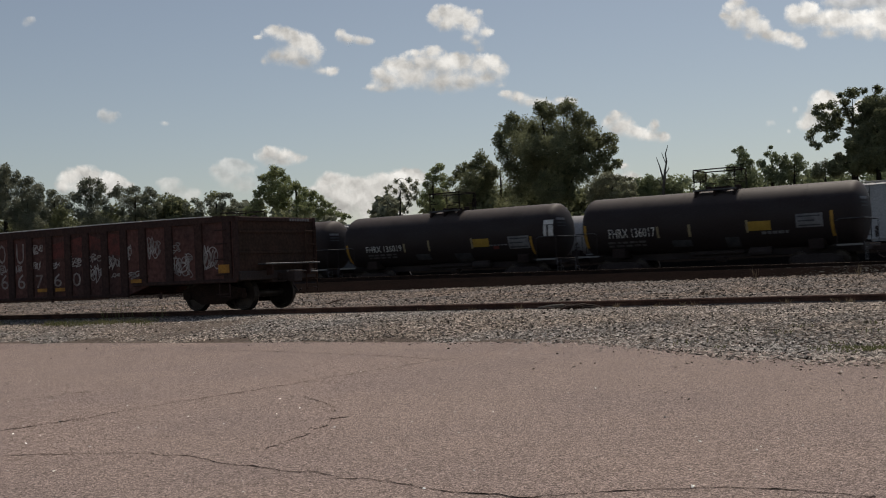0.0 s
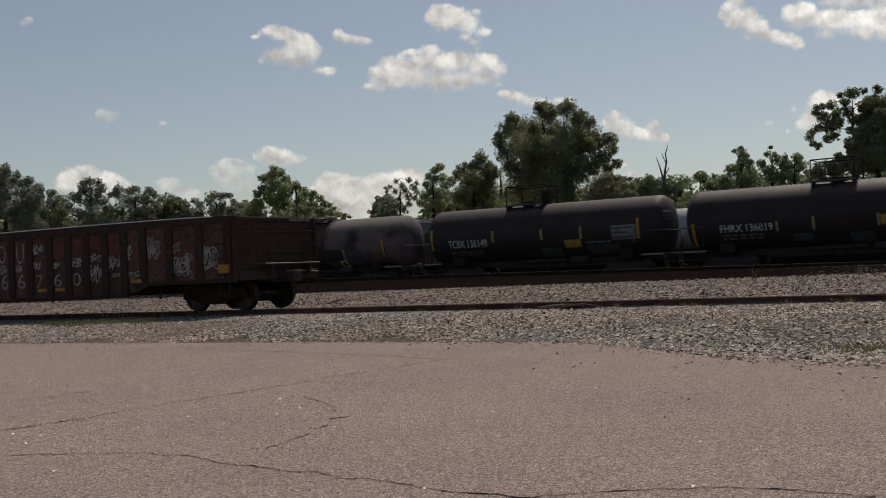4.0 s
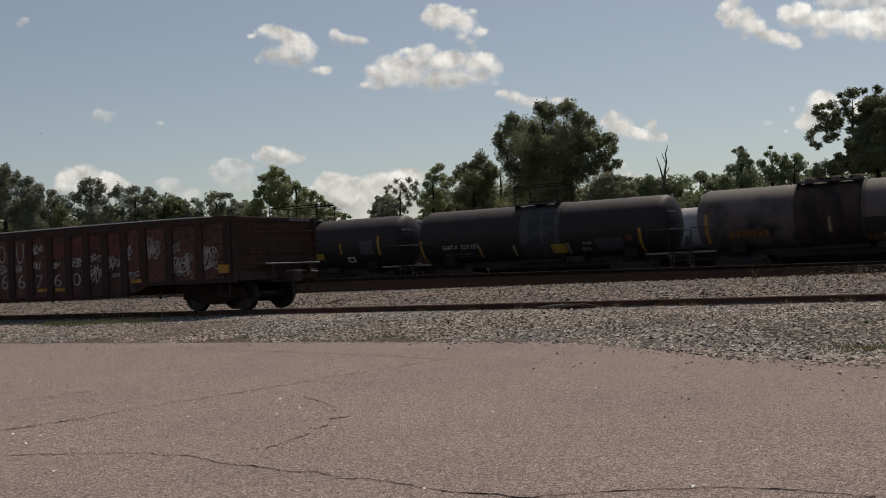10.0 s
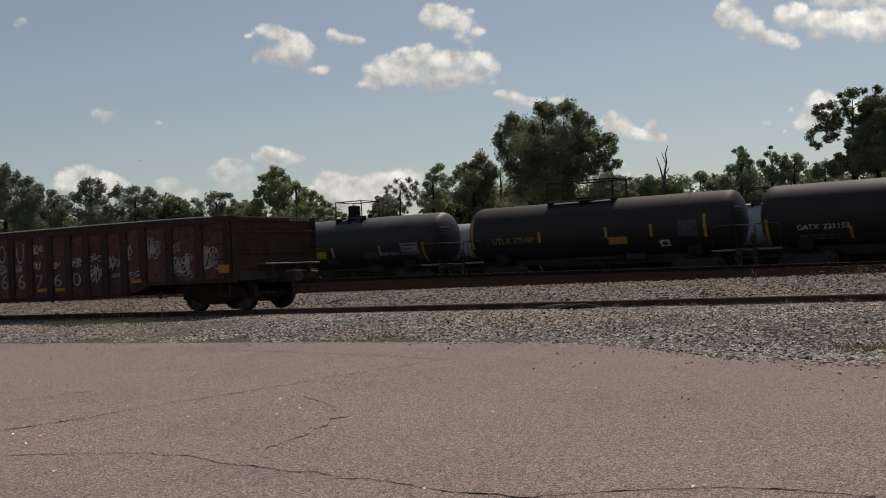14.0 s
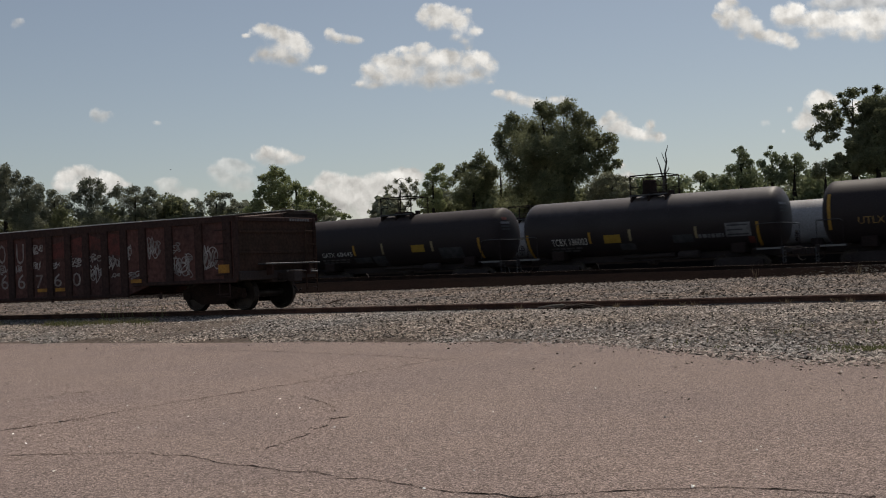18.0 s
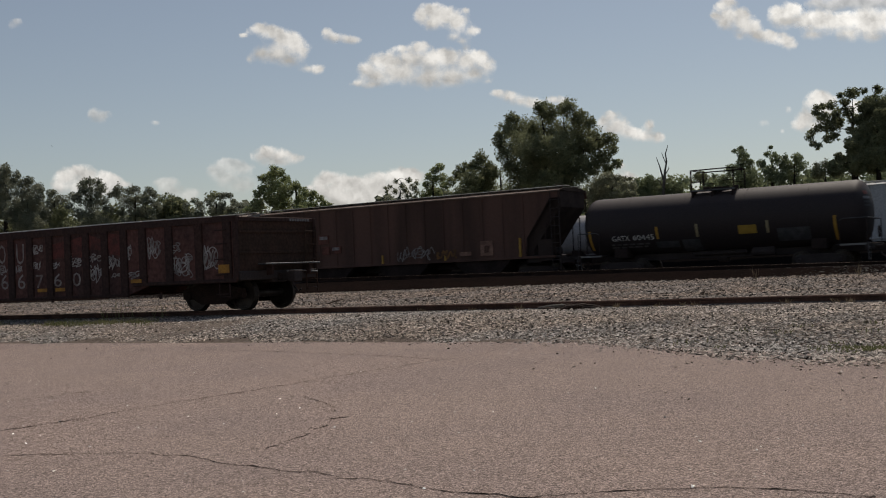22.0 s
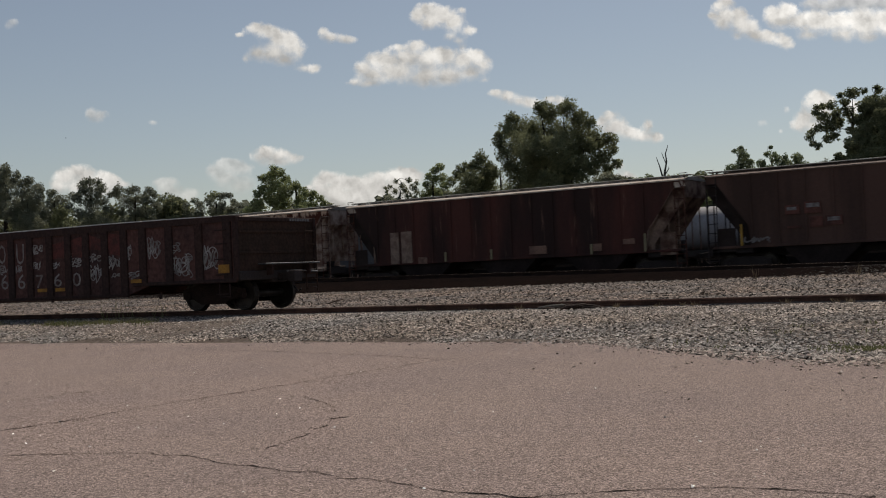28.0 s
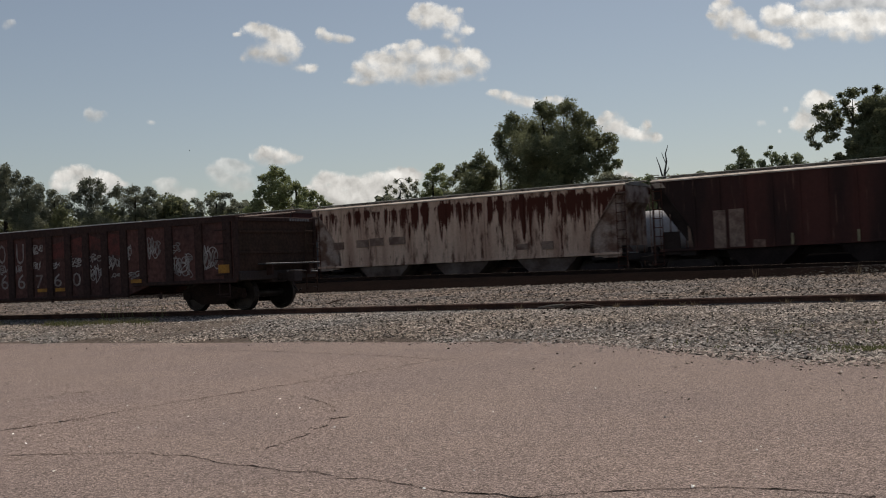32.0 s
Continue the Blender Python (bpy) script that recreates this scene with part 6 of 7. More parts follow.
def thicket():
    """The undergrowth along the foot of the wood: far too much to count."""
    rnd = random.Random(77)
    for name, label, mat, spans, leaf in (
            ("undergrowth", "dense dark green undergrowth below the trees", leaf_oak, ((-72, 168, -32, 166, 14.0), (-72, 174, -20, 170, 12.8), (-34, 152, -14, 138, 8.4), (-16, 134, -2.5, 129, 4.8), (-1.5, 129, 22, 124, 8.6), (-1, 126, 19, 119, 9.0), (-1, 126, 19, 119, 9.0), (18, 124, 46, 104, 7.6)), 0.30),
            ("young_growth", "lighter green young growth along the yard", leaf_bush, ((-60, 150, -5, 128, 4.5), (-5, 122, 22, 112, 5.5), (18, 118, 50, 97, 8.0), (20, 116, 44, 100, 9.2)), 0.24),
            ("far_wood", "distant dark green wood", leaf_pine, ((-150, 235, 130, 205, 15.0),), 0.8)):
        blobs = []
        for x0, y0, x1, y1, top in spans:
            n = int(math.hypot(x1 - x0, y1 - y0) * (3.2 if name != "far_wood" else 1.2))
            for i in range(n):
                k = rnd.random()
                r = rnd.uniform(0.9, 1.9) * (1.0 if name != "far_wood" else 2.2)
                h = rnd.random() ** 0.7 * top * rnd.uniform(0.75, 1.0)
                blobs.append((x0 + (x1 - x0) * k + rnd.uniform(-1, 1), y0 + (y1 - y0) * k + rnd.uniform(-3, 3), h, r))
        tagged(leaf_mesh(name, *leaf_cloud(len(name), blobs, 0.5, leaf), mat), label, "undergrowth" if name != "far_wood" else "wood", kind="stuff")


thicket()


def verge():
    """An added bank by the storage tracks behind the train, shade painted into its black, its crest uneven."""
    bm = bmesh.new()
    prev = None
    for i in range(241):
        s = -80 + i * 0.55
        top = 1.0 + 0.12 * noise.noise(Vector((s * 0.35, 0, 3))) + 0.10 * noise.noise(Vector((s * 2.1, 0, 8)))
        cur = [bm.verts.new(spot(s, o, z)) for o, z in ((64.75, -0.1), (65.25, top * 0.7), (65.6, top), (67.2, top - 0.25), (69.3, STORE_Z(s) - 0.16), (74.0, STORE_Z(s) - 0.16), (76.0, -0.07))]
        if prev:
            for k in range(6):
                bm.faces.new((prev[k], cur[k], cur[k + 1], prev[k + 1]))
        prev = cur
    tagged(part("storage_bank", bm, bank_shade), "added near-black bank beside the storage tracks, shade in its colour", "bank", kind="structure")


verge()


# ---- clouds ----
def cloud_material():
    m = bpy.data.materials.new("cloud_vapour")
    m.use_nodes = True
    n, l = m.node_tree.nodes, m.node_tree.links
    n.remove(n["Principled BSDF"])

    def fact(name):
        at = n.new("ShaderNodeAttribute")
        at.attribute_name = name
        return at.outputs["Fac"]

    def grain(vec, scale, detail, rough):
        ns = n.new("ShaderNodeTexNoise")
        ns.inputs["Scale"].default_value, ns.inputs["Detail"].default_value, ns.inputs["Roughness"].default_value = scale, detail, rough
        l.new(vec, ns.inputs["Vector"])
        return ns

    def combine(op, a, b, c=None):
        mt = n.new("ShaderNodeMath")
        mt.operation = op
        for k, q in enumerate((a, b, c)):
            if isinstance(q, (int, float)):
                mt.inputs[k].default_value = q
            elif q is not None:
                l.new(q, mt.inputs[k])
        return mt.outputs[0]

    def shift(vec, by):
        sh = n.new("ShaderNodeVectorMath")
        l.new(vec, sh.inputs[0])
        if isinstance(by, tuple):
            sh.inputs[1].default_value = by
        else:
            l.new(by, sh.inputs[1])
        return sh.outputs[0]

    def spread(q, lo, hi, a, b, smooth=False):
        mr = n.new("ShaderNodeMapRange")
        if smooth:
            mr.interpolation_type = "SMOOTHSTEP"
        for k, v in enumerate((lo, hi, a, b)):
            if isinstance(v, (int, float)):
                mr.inputs[k + 1].default_value = v
            else:
                l.new(v, mr.inputs[k + 1])
        l.new(q, mr.inputs[0])
        return mr.outputs[0]

    co = n.new("ShaderNodeTexCoord")
    inf = n.new("ShaderNodeObjectInfo")
    off = n.new("ShaderNodeVectorMath")
    off.operation = "SCALE"
    off.inputs[0].default_value = (900, 300, 700)
    l.new(inf.outputs["Random"], off.inputs["Scale"])
    here = shift(co.outputs["Object"], off.outputs[0])
    # curl the vapour a little, then break it up
    curl = grain(here, 0.035, 3, 0.5)
    wind = n.new("ShaderNodeVectorMath")
    wind.operation = "MULTIPLY_ADD"
    wind.inputs[1].default_value, wind.inputs[2].default_value = (22, 0, 18), (-11, 0, -9)
    l.new(curl.outputs["Color"], wind.inputs[0])
    warped = shift(here, wind.outputs[0])
    body = combine("MULTIPLY_ADD", grain(warped, 0.032, 10, 0.66).outputs["Fac"], 2.5, -1.25)
    depth = combine("ADD", body, fact("thickness"))
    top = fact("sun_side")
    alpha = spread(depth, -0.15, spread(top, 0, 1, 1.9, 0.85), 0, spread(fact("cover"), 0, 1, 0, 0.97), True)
    # relief towards the sun, bright tops and dim bases, all painted into the glow
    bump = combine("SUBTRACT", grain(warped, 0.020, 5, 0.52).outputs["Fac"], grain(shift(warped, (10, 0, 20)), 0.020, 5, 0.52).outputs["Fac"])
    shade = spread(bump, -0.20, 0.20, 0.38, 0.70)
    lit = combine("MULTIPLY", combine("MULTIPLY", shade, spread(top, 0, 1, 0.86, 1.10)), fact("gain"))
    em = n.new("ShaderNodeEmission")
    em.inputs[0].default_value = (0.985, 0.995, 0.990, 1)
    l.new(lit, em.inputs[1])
    tr = n.new("ShaderNodeBsdfTransparent")
    mix = n.new("ShaderNodeMixShader")
    l.new(alpha, mix.inputs[0])
    l.new(tr.outputs[0], mix.inputs[1])
    l.new(em.outputs[0], mix.inputs[2])
    l.new(mix.outputs[0], n["Material Output"].inputs[0])
    return m


vapour = cloud_material()
DRIFT = []


def cloud(label, centre, drift, cover, lobes, gain=1.0):
    """A far flat sheet that glows as a cloud; lobes: shift, height, half width and half height of its billows."""
    pad = 34
    x0, x1 = min(a - c for a, b, c, d in lobes) - pad, max(a + c for a, b, c, d in lobes) + pad
    z0, z1 = min(b - d for a, b, c, d in lobes) - pad, max(b + d for a, b, c, d in lobes) + pad
    xs, zs = np.linspace(x0, x1, max(8, int((x1 - x0) / 4))), np.linspace(z0, z1, max(8, int((z1 - z0) / 4)))
    gx, gz = np.meshgrid(xs, zs)
    total = np.zeros(gx.shape)
    for a, b, c, d in lobes:
        q = 1.0 - np.sqrt(((gx - a) / (c * 1.15 + 3)) ** 2 + ((gz - b) / (d * np.where(gz > b, 1.1, 1.3) + 3)) ** 2)
        total += np.exp(4.0 * np.maximum(q * min(1.0, 0.45 + math.sqrt(c * d) / 60), -2.5))
    th = np.clip(np.log(total) / 4.0, -1.3, 1.15) * 2.3 - 0.10
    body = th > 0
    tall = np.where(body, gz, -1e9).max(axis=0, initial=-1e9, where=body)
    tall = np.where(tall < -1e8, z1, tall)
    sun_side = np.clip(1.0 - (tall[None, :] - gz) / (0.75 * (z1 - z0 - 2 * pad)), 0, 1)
    edge = np.minimum(np.minimum(gx - x0, x1 - gx), np.minimum(gz - z0, z1 - gz))
    th -= np.clip(1 - edge / 14, 0, 1) * 1.5
    vs = [(x, 0, z) for x, z in zip(gx.ravel(), gz.ravel())]
    w = len(xs)
    fs = [(r * w + i, r * w + i + 1, (r + 1) * w + i + 1, (r + 1) * w + i) for r in range(len(zs) - 1) for i in range(w - 1)]
    me = bpy.data.meshes.new("cloud")
    me.from_pydata(vs, [], fs)
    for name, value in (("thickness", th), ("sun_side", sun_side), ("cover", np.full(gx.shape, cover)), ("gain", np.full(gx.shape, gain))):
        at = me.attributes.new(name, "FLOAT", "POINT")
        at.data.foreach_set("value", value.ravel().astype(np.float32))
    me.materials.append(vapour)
    ob = tagged(new("cloud", me), label, "cloud", group="fair-weather clouds", kind="structure")
    ob.location = centre
    DRIFT.append((ob, centre, drift))
    return ob


cloud("small wisp of cloud", (-952, 2600, 629), (-47.0, -4.3), 0.45, ((6, 3, 13, 7), (-6, -3, 7, 5),))
cloud("two-lobed white cumulus cloud", (-331, 2612, 533), (-49.0, 9.1), 1.00, ((-47, 52, 19, 10), (-17, 43, 27, 13), (14, 24, 27, 19), (35, 12, 19, 16), (51, -4, 19, 13), (-9, -9, 38, 19), (17, -27, 27, 12), (-42, -8, 19, 12), (-73, -20, 7, 6), (88, -50, 17, 8), (66, -49, 15, 5), (-84, 37, 8, 3),))
cloud("thin flat scrap of cloud", (-187, 2624, 559), (-46.5, 6.4), 1.00, ((-36, 15, 9, 8), (-15, 0, 24, 9), (17, -5, 22, 7), (34, -10, 11, 4),))
cloud("broad white cumulus cloud", (1, 2636, 476), (-44.3, 16.5), 1.00, ((-6, 47, 22, 13), (-50, 46, 14, 5), (-107, 20, 22, 15), (-136, 2, 16, 13), (-74, 16, 27, 19), (-29, 20, 27, 19), (20, 17, 33, 19), (65, 21, 33, 19), (109, 11, 27, 16), (137, 18, 19, 16), (153, -2, 19, 12), (-109, -15, 33, 16), (-53, -12, 44, 22), (12, -26, 49, 22), (68, -28, 44, 19), (124, -25, 33, 13), (-154, -32, 19, 6), (-121, -37, 22, 6), (154, -41, 12, 4),))
cloud("white cumulus cloud high up", (74, 2648, 582), (-46.5, 6.4), 1.00, ((-46, 41, 25, 13), (-69, 25, 16, 13), (-19, 23, 38, 19), (19, 7, 27, 16), (-42, 7, 22, 12), (51, -16, 19, 8), (6, -28, 14, 7), (28, -40, 12, 7), (33, -57, 11, 7), (37, 35, 6, 4),), 1.05)
cloud("ragged bright cloud", (775, 2660, 557), (-31.8, 1.4), 1.00, ((-57, 49, 13, 11), (-36, 57, 13, 9), (-75, 26, 9, 6), (-42, 24, 27, 18), (-14, 23, 20, 16), (-10, 0, 23, 18), (-52, 6, 18, 11), (16, -6, 18, 16), (29, -25, 23, 11), (62, -31, 23, 11), (89, -42, 23, 10), (107, -54, 13, 8), (-17, -27, 11, 8),), 1.05)
cloud("bright billowing cloud", (1014, 2672, 558), (-59.7, -1.6), 1.00, ((-135, 31, 25, 16), (-102, 34, 21, 16), (-140, 17, 18, 13), (-117, 6, 28, 14), (-75, 9, 28, 16), (-42, 17, 23, 14), (-43, -1, 28, 16), (-58, -28, 25, 10), (-5, 1, 28, 16), (27, 4, 28, 18), (30, -28, 32, 16), (70, 12, 23, 14), (73, -11, 32, 23), (97, -3, 28, 23), (90, -40, 23, 9), (139, -4, 42, 28), (190, -16, 51, 28),), 1.22)
cloud("dim veil above the bright cloud", (1058, 2684, 604), (-59.7, -1.6), 0.75, ((-56, -4, 42, 14), (-9, 3, 56, 14), (37, -3, 46, 16), (-79, 6, 28, 9), (108, -2, 56, 18),))
cloud("small faint cloud", (-757, 2696, 407), (-33.0, 4.0), 0.60, ((-38, 4, 24, 12), (-56, 13, 10, 9), (95, -18, 9, 5),))
cloud("white cloud behind the oak", (249, 2708, 407), (-29.1, 3.9), 1.00, ((-78, 19, 18, 6), (-50, 10, 21, 10), (-22, -4, 21, 10), (81, -9, 14, 9), (58, -3, 18, 9), (10, -11, 23, 9),))
cloud("long low white cloud", (481, 2720, 329), (-18.7, -0.4), 1.00, ((-40, 33, 16, 12), (-60, 17, 19, 13), (-22, 8, 23, 18), (5, -11, 23, 13), (38, -22, 28, 10), (53, 5, 10, 11), (71, -26, 19, 8), (-46, -2, 19, 10),))
cloud("low cumulus cloud above the pines", (-852, 2732, 258), (-14.8, 2.8), 1.00, ((-33, 28, 28, 13), (-62, 12, 21, 16), (-5, 14, 28, 16), (27, 3, 28, 14), (56, -2, 19, 13), (-73, -10, 19, 16), (-25, -12, 38, 23), (31, -20, 28, 19), (84, -13, 17, 5),))
cloud("hazy low cloud", (-568, 2744, 255), (-8.5, 0.4), 0.55, ((-113, -8, 19, 12), (-89, -6, 16, 9), (-95, -28, 28, 13), (-47, -39, 28, 13), (44, 36, 19, 10), (68, 31, 23, 10), (24, 18, 23, 12), (87, 20, 23, 10), (76, -22, 38, 21), (43, -1, 28, 19),))
cloud("small low cumulus cloud", (-398, 2756, 300), (-10.6, 0.5), 1.00, ((-23, 13, 28, 15), (9, 4, 28, 13), (48, -4, 21, 8), (-38, 0, 19, 11), (4, -12, 28, 7),))
cloud("big low cumulus bank on the horizon", (-186, 2768, 212), (-11.7, 3.1), 1.00, ((-89, 31, 21, 13), (-104, 17, 19, 16), (-60, 20, 24, 16), (-31, 14, 33, 16), (6, 12, 24, 14), (46, 22, 19, 13), (75, 28, 24, 13), (109, 34, 26, 12), (133, 21, 24, 14), (-81, -7, 38, 24), (-23, -20, 48, 29), (34, -13, 48, 29), (93, -10, 43, 29), (-129, 6, 12, 4), (-63, -47, 53, 24), (3, -55, 38, 19), (81, -54, 43, 24),))
cloud("low cloud beside the oak", (469, 2780, 215), (-12.7, 0.6), 1.00, ((5, -2, 21, 12), (24, -13, 14, 9), (-7, 27, 10, 5), (-23, -11, 19, 14),))
cloud("white cloud behind the tall oak", (971, 2792, 355), (-19.1, 0.9), 1.00, ((6, 38, 26, 16), (-13, 27, 14, 12), (26, 30, 19, 14), (93, 7, 19, 19), (-29, -11, 24, 16), (-40, -25, 19, 13), (19, 1, 29, 21), (-50, -35, 10, 5), (-11, -31, 29, 18),), 1.1)
cloud("tiny faint cloud", (879, 2804, 339), (-23.3, 1.1), 0.40, ((-36, -2, 12, 7), (26, 29, 6, 7), (9, -26, 4, 3),))


# ---- gravel ----
def stones(name, label, mat, count, seed, where, size):
    """Loose broken stones as one mesh; where gives a random place, size the range of their widths."""
    rng = np.random.default_rng(seed)
    octa = np.array([(1, 0, -0.25), (0, 1, -0.25), (-1, 0, -0.25), (0, -1, -0.25), (0, 0, 1)], dtype=float) * 1.25
    tris = np.array([(0, 1, 4), (1, 2, 4), (2, 3, 4), (3, 0, 4)])
    pos = where(rng, count)
    count = len(pos)
    w = (size[0] + (size[1] - size[0]) * rng.random((count, 1, 1)) ** 1.7) * rng.uniform(0.6, 1.0, (count, 1, 3))
    v = (octa[None] + rng.uniform(-0.5, 0.5, (count, 5, 3))) * w * 0.5
    v[:, :, 2] *= 0.36
    ang = rng.normal(0, 0.30, (count, 3))
    ang[:, 2] = rng.uniform(0, 6.28, count)
    for ax in range(3):
        c, s = np.cos(ang[:, ax])[:, None], np.sin(ang[:, ax])[:, None]
        i, j = [(1, 2), (0, 2), (0, 1)][ax]
        a, b = v[:, :, i].copy(), v[:, :, j].copy()
        v[:, :, i], v[:, :, j] = a * c - b * s, a * s + b * c
    v += pos[:, None, :]
    f = (tris[None] + 5 * np.arange(count)[:, None, None]).reshape(-1, 3)
    me = bpy.data.meshes.new(name)
    me.vertices.add(count * 5)
    me.vertices.foreach_set("co", v.ravel())
    me.loops.add(f.size)
    me.loops.foreach_set("vertex_index", f.ravel())
    me.polygons.add(len(f))
    me.polygons.foreach_set("loop_start", np.arange(0, f.size, 3))
    me.update(calc_edges=True)
    me.materials.append(mat)
    return tagged(new(name, me), label, "gravel", kind="stuff")


AX, AY = np.array(ALONG[:2]), np.array(AWAY[:2])
HS = np.linspace(-5, 120, 1000)
HZ = np.array([ground_height(o) for o in HS])


def near_gravel(rng, n):
    s, o = rng.uniform(-33, 0, n), rng.uniform(12.0, 21.7, n)
    xy = s[:, None] * AX + o[:, None] * AY
    ex = np.interp(xy[:, 0], [e[0] for e in EDGE], [e[1] for e in EDGE])
    d = xy[:, 1] - ex
    ragged = 0.55 * np.sin(xy[:, 0] * 5.1) * np.sin(xy[:, 0] * 1.7 + 2) + 0.12 * np.sin(xy[:, 0] * 13)
    keep = (d > ragged - 0.1) | ((d > -1.6) & (rng.random(n) < 0.5 * np.exp(d * 2.2)))
    keep &= (xy[:, 0] < 0.3) | (d > 2.2) | (rng.random(n) < 0.34 + 0.26 * np.maximum(d, 0))
    keep |= np.interp(o, HS, HZ) > LOT_Z + 0.02 + 0.04 * np.sin(s * 2.3) * np.sin(s * 0.7)
    z = np.maximum(np.interp(o, HS, HZ), np.where(d < np.where(xy[:, 0] > 0.5, 1.6, 0.1), LOT_Z, -9)) + 0.005
    return np.column_stack([xy, z])[keep]


def mid_gravel(rng, n):
    s, o = rng.uniform(-62, -3, n), rng.uniform(21.9, 41.95, n)
    keep = (np.abs(o - 21.78) > 0.09) & (np.abs(o - 23.28) > 0.09)
    xy = s[:, None] * AX + o[:, None] * AY
    return np.column_stack([xy, np.interp(o, HS, HZ) + 0.01])[keep]


def bank_stones(rng, n):
    s, o = rng.uniform(-50, 14, n), rng.uniform(41.6, 43.4, n)
    xy = s[:, None] * AX + o[:, None] * AY
    z = np.interp(o, (41.6, 42.3, 42.65, 43.1, 44), (-0.05, 0.02, 0.12, 0.28, 0.28)) + 0.0
    return np.column_stack([xy, z])


stones("loose_gravel", "grey crushed stone between the lot and the track", stone_near, 230000, 3, near_gravel, (0.021, 0.082))
stones("track_ballast", "pale crushed stone between the two tracks", stone_mid, 120000, 4, mid_gravel, (0.048, 0.145))
stones("bank_ballast", "dark stained stones on the siding bank, shade in their colour", stone_bank, 14000, 5, bank_stones, (0.05, 0.15))


def lot_pebbles(rng, n):
    y = rng.uniform(4.5, 18, n)
    x = rng.uniform(-0.45, 0.45, n) * y
    keep = y < np.interp(x, [e[0] for e in EDGE], [e[1] for e in EDGE])
    return np.column_stack([x, y, np.full(n, LOT_Z + 0.006)])[keep]


# Pebbles scattered as the asphalt's glints, the sparkle put into their white.
stones("pebbles", "loose pale pebbles on the asphalt, whitened as glints", stone_glint, 230, 9, lot_pebbles, (0.012, 0.026))


def edge_stones(rng, n):
    x = np.where(rng.random(n) < 0.4, rng.uniform(-14, 7, n), rng.uniform(0, 7, n))
    y = np.interp(x, [e[0] for e in EDGE], [e[1] for e in EDGE]) - rng.uniform(0, 1, n) ** 6.0 * 8 + 0.1
    keep = y > 5
    return np.column_stack([x, y, np.full(n, LOT_Z + 0.008)])[keep]


stones("stray_stones", "dark stray stones along the edge of the asphalt", stone_dark, 1300, 10, edge_stones, (0.012, 0.05))


# ---- weeds, brush and cracks ----
def blades(name, label, category, mat, rnd, spots, height, count, lean=0.5):
    vs, fs = [], []
    for x, y, z, r in spots:
        for _ in range(count):
            p = Vector((x + rnd.gauss(0, r), y + rnd.gauss(0, r), z))
            d = Vector((rnd.gauss(0, lean), rnd.gauss(0, lean), 1)).normalized() * height * rnd.uniform(0.4, 1.1)
            w = Vector((rnd.uniform(-1, 1), rnd.uniform(-1, 1), 0)).normalized() * 0.008
            k = len(vs)
            vs += [p - w, p + w, p + d * 0.6 + w * 0.7, p + d * 0.6 - w * 0.7, p + d + Vector((0, 0, -0.1 * height))]
            fs += [(k, k + 1, k + 2, k + 3), (k + 3, k + 2, k + 4)]
    me = bpy.data.meshes.new(name)
    me.from_pydata(vs, [], fs)
    me.materials.append(mat)
    return tagged(new(name, me), label, category, kind="stuff")


rnd = random.Random(12)
tufts = []
for i in range(64):
    s = rnd.uniform(-24.6, -21.0) if i < 44 else rnd.uniform(-29.5, -20.5)
    o = 19.0 + rnd.gauss(0, 0.30)
    p = spot(s, o, 0)
    tufts.append((p.x, p.y, ground_height(o), 0.12))
blades("weeds", "thin green weeds in the gravel beside the gondola", "weeds", grass_blade, rnd, tufts, 0.17, 16)
tufts = []
for i in range(26):
    s, o = rnd.uniform(-6, 4), rnd.uniform(14.2, 17.5)
    p = spot(s, o, 0)
    tufts.append((p.x, p.y, ground_height(o), 0.10))
blades("dry_weeds", "sparse dry weeds in the gravel by the lot", "weeds", grass_blade, rnd, tufts, 0.10, 14)
patch = [(5.2 + 0.4 * rnd.gauss(0, 1) * 0.5, 14.4 + rnd.gauss(0, 0.25), -0.43, 0.07) for _ in range(14)] + [(5.5 + rnd.gauss(0, 0.12), 13.8 + rnd.gauss(0, 0.15), -0.43, 0.06) for _ in range(8)]
blades("yellow_weeds", "low yellow-green weeds in the gravel by the lot", "weeds", grass_blade, rnd, patch, 0.08, 14, 1.0)
rail_side = [(*spot(s, 21.55 + rnd.gauss(0, 0.06), 0)[:2], -0.12, 0.05) for s in (-11.9, -9.6, -8.7, -8.2, -7.9, -6.1, -5.2, -4.9, -3.8, -14.5, -13.2)]
blades("rail_weeds", "small dry tufts along the foot of the rail", "weeds", dry_blade, rnd, rail_side, 0.12, 14, 0.6)
tall = [(*spot(s, 20.3, 0)[:2], -0.11, 0.08) for s in (-24.2, -23.6, -23.1, -22.0)]
blades("tall_weeds", "tall dry weed stalks beside the track", "weeds", grass_blade, rnd, tall, 0.65, 10, 0.25)


stalks = [(x, y, 0.0, 0.06) for x, y in ((-4.14, 55.36), (11.39, 40.54), (14.33, 38.47))]
blades("dry_stalks", "pale dry weed stalks at the foot of the siding bank", "weeds", dry_blade, rnd, stalks, 0.55, 9, 0.22)


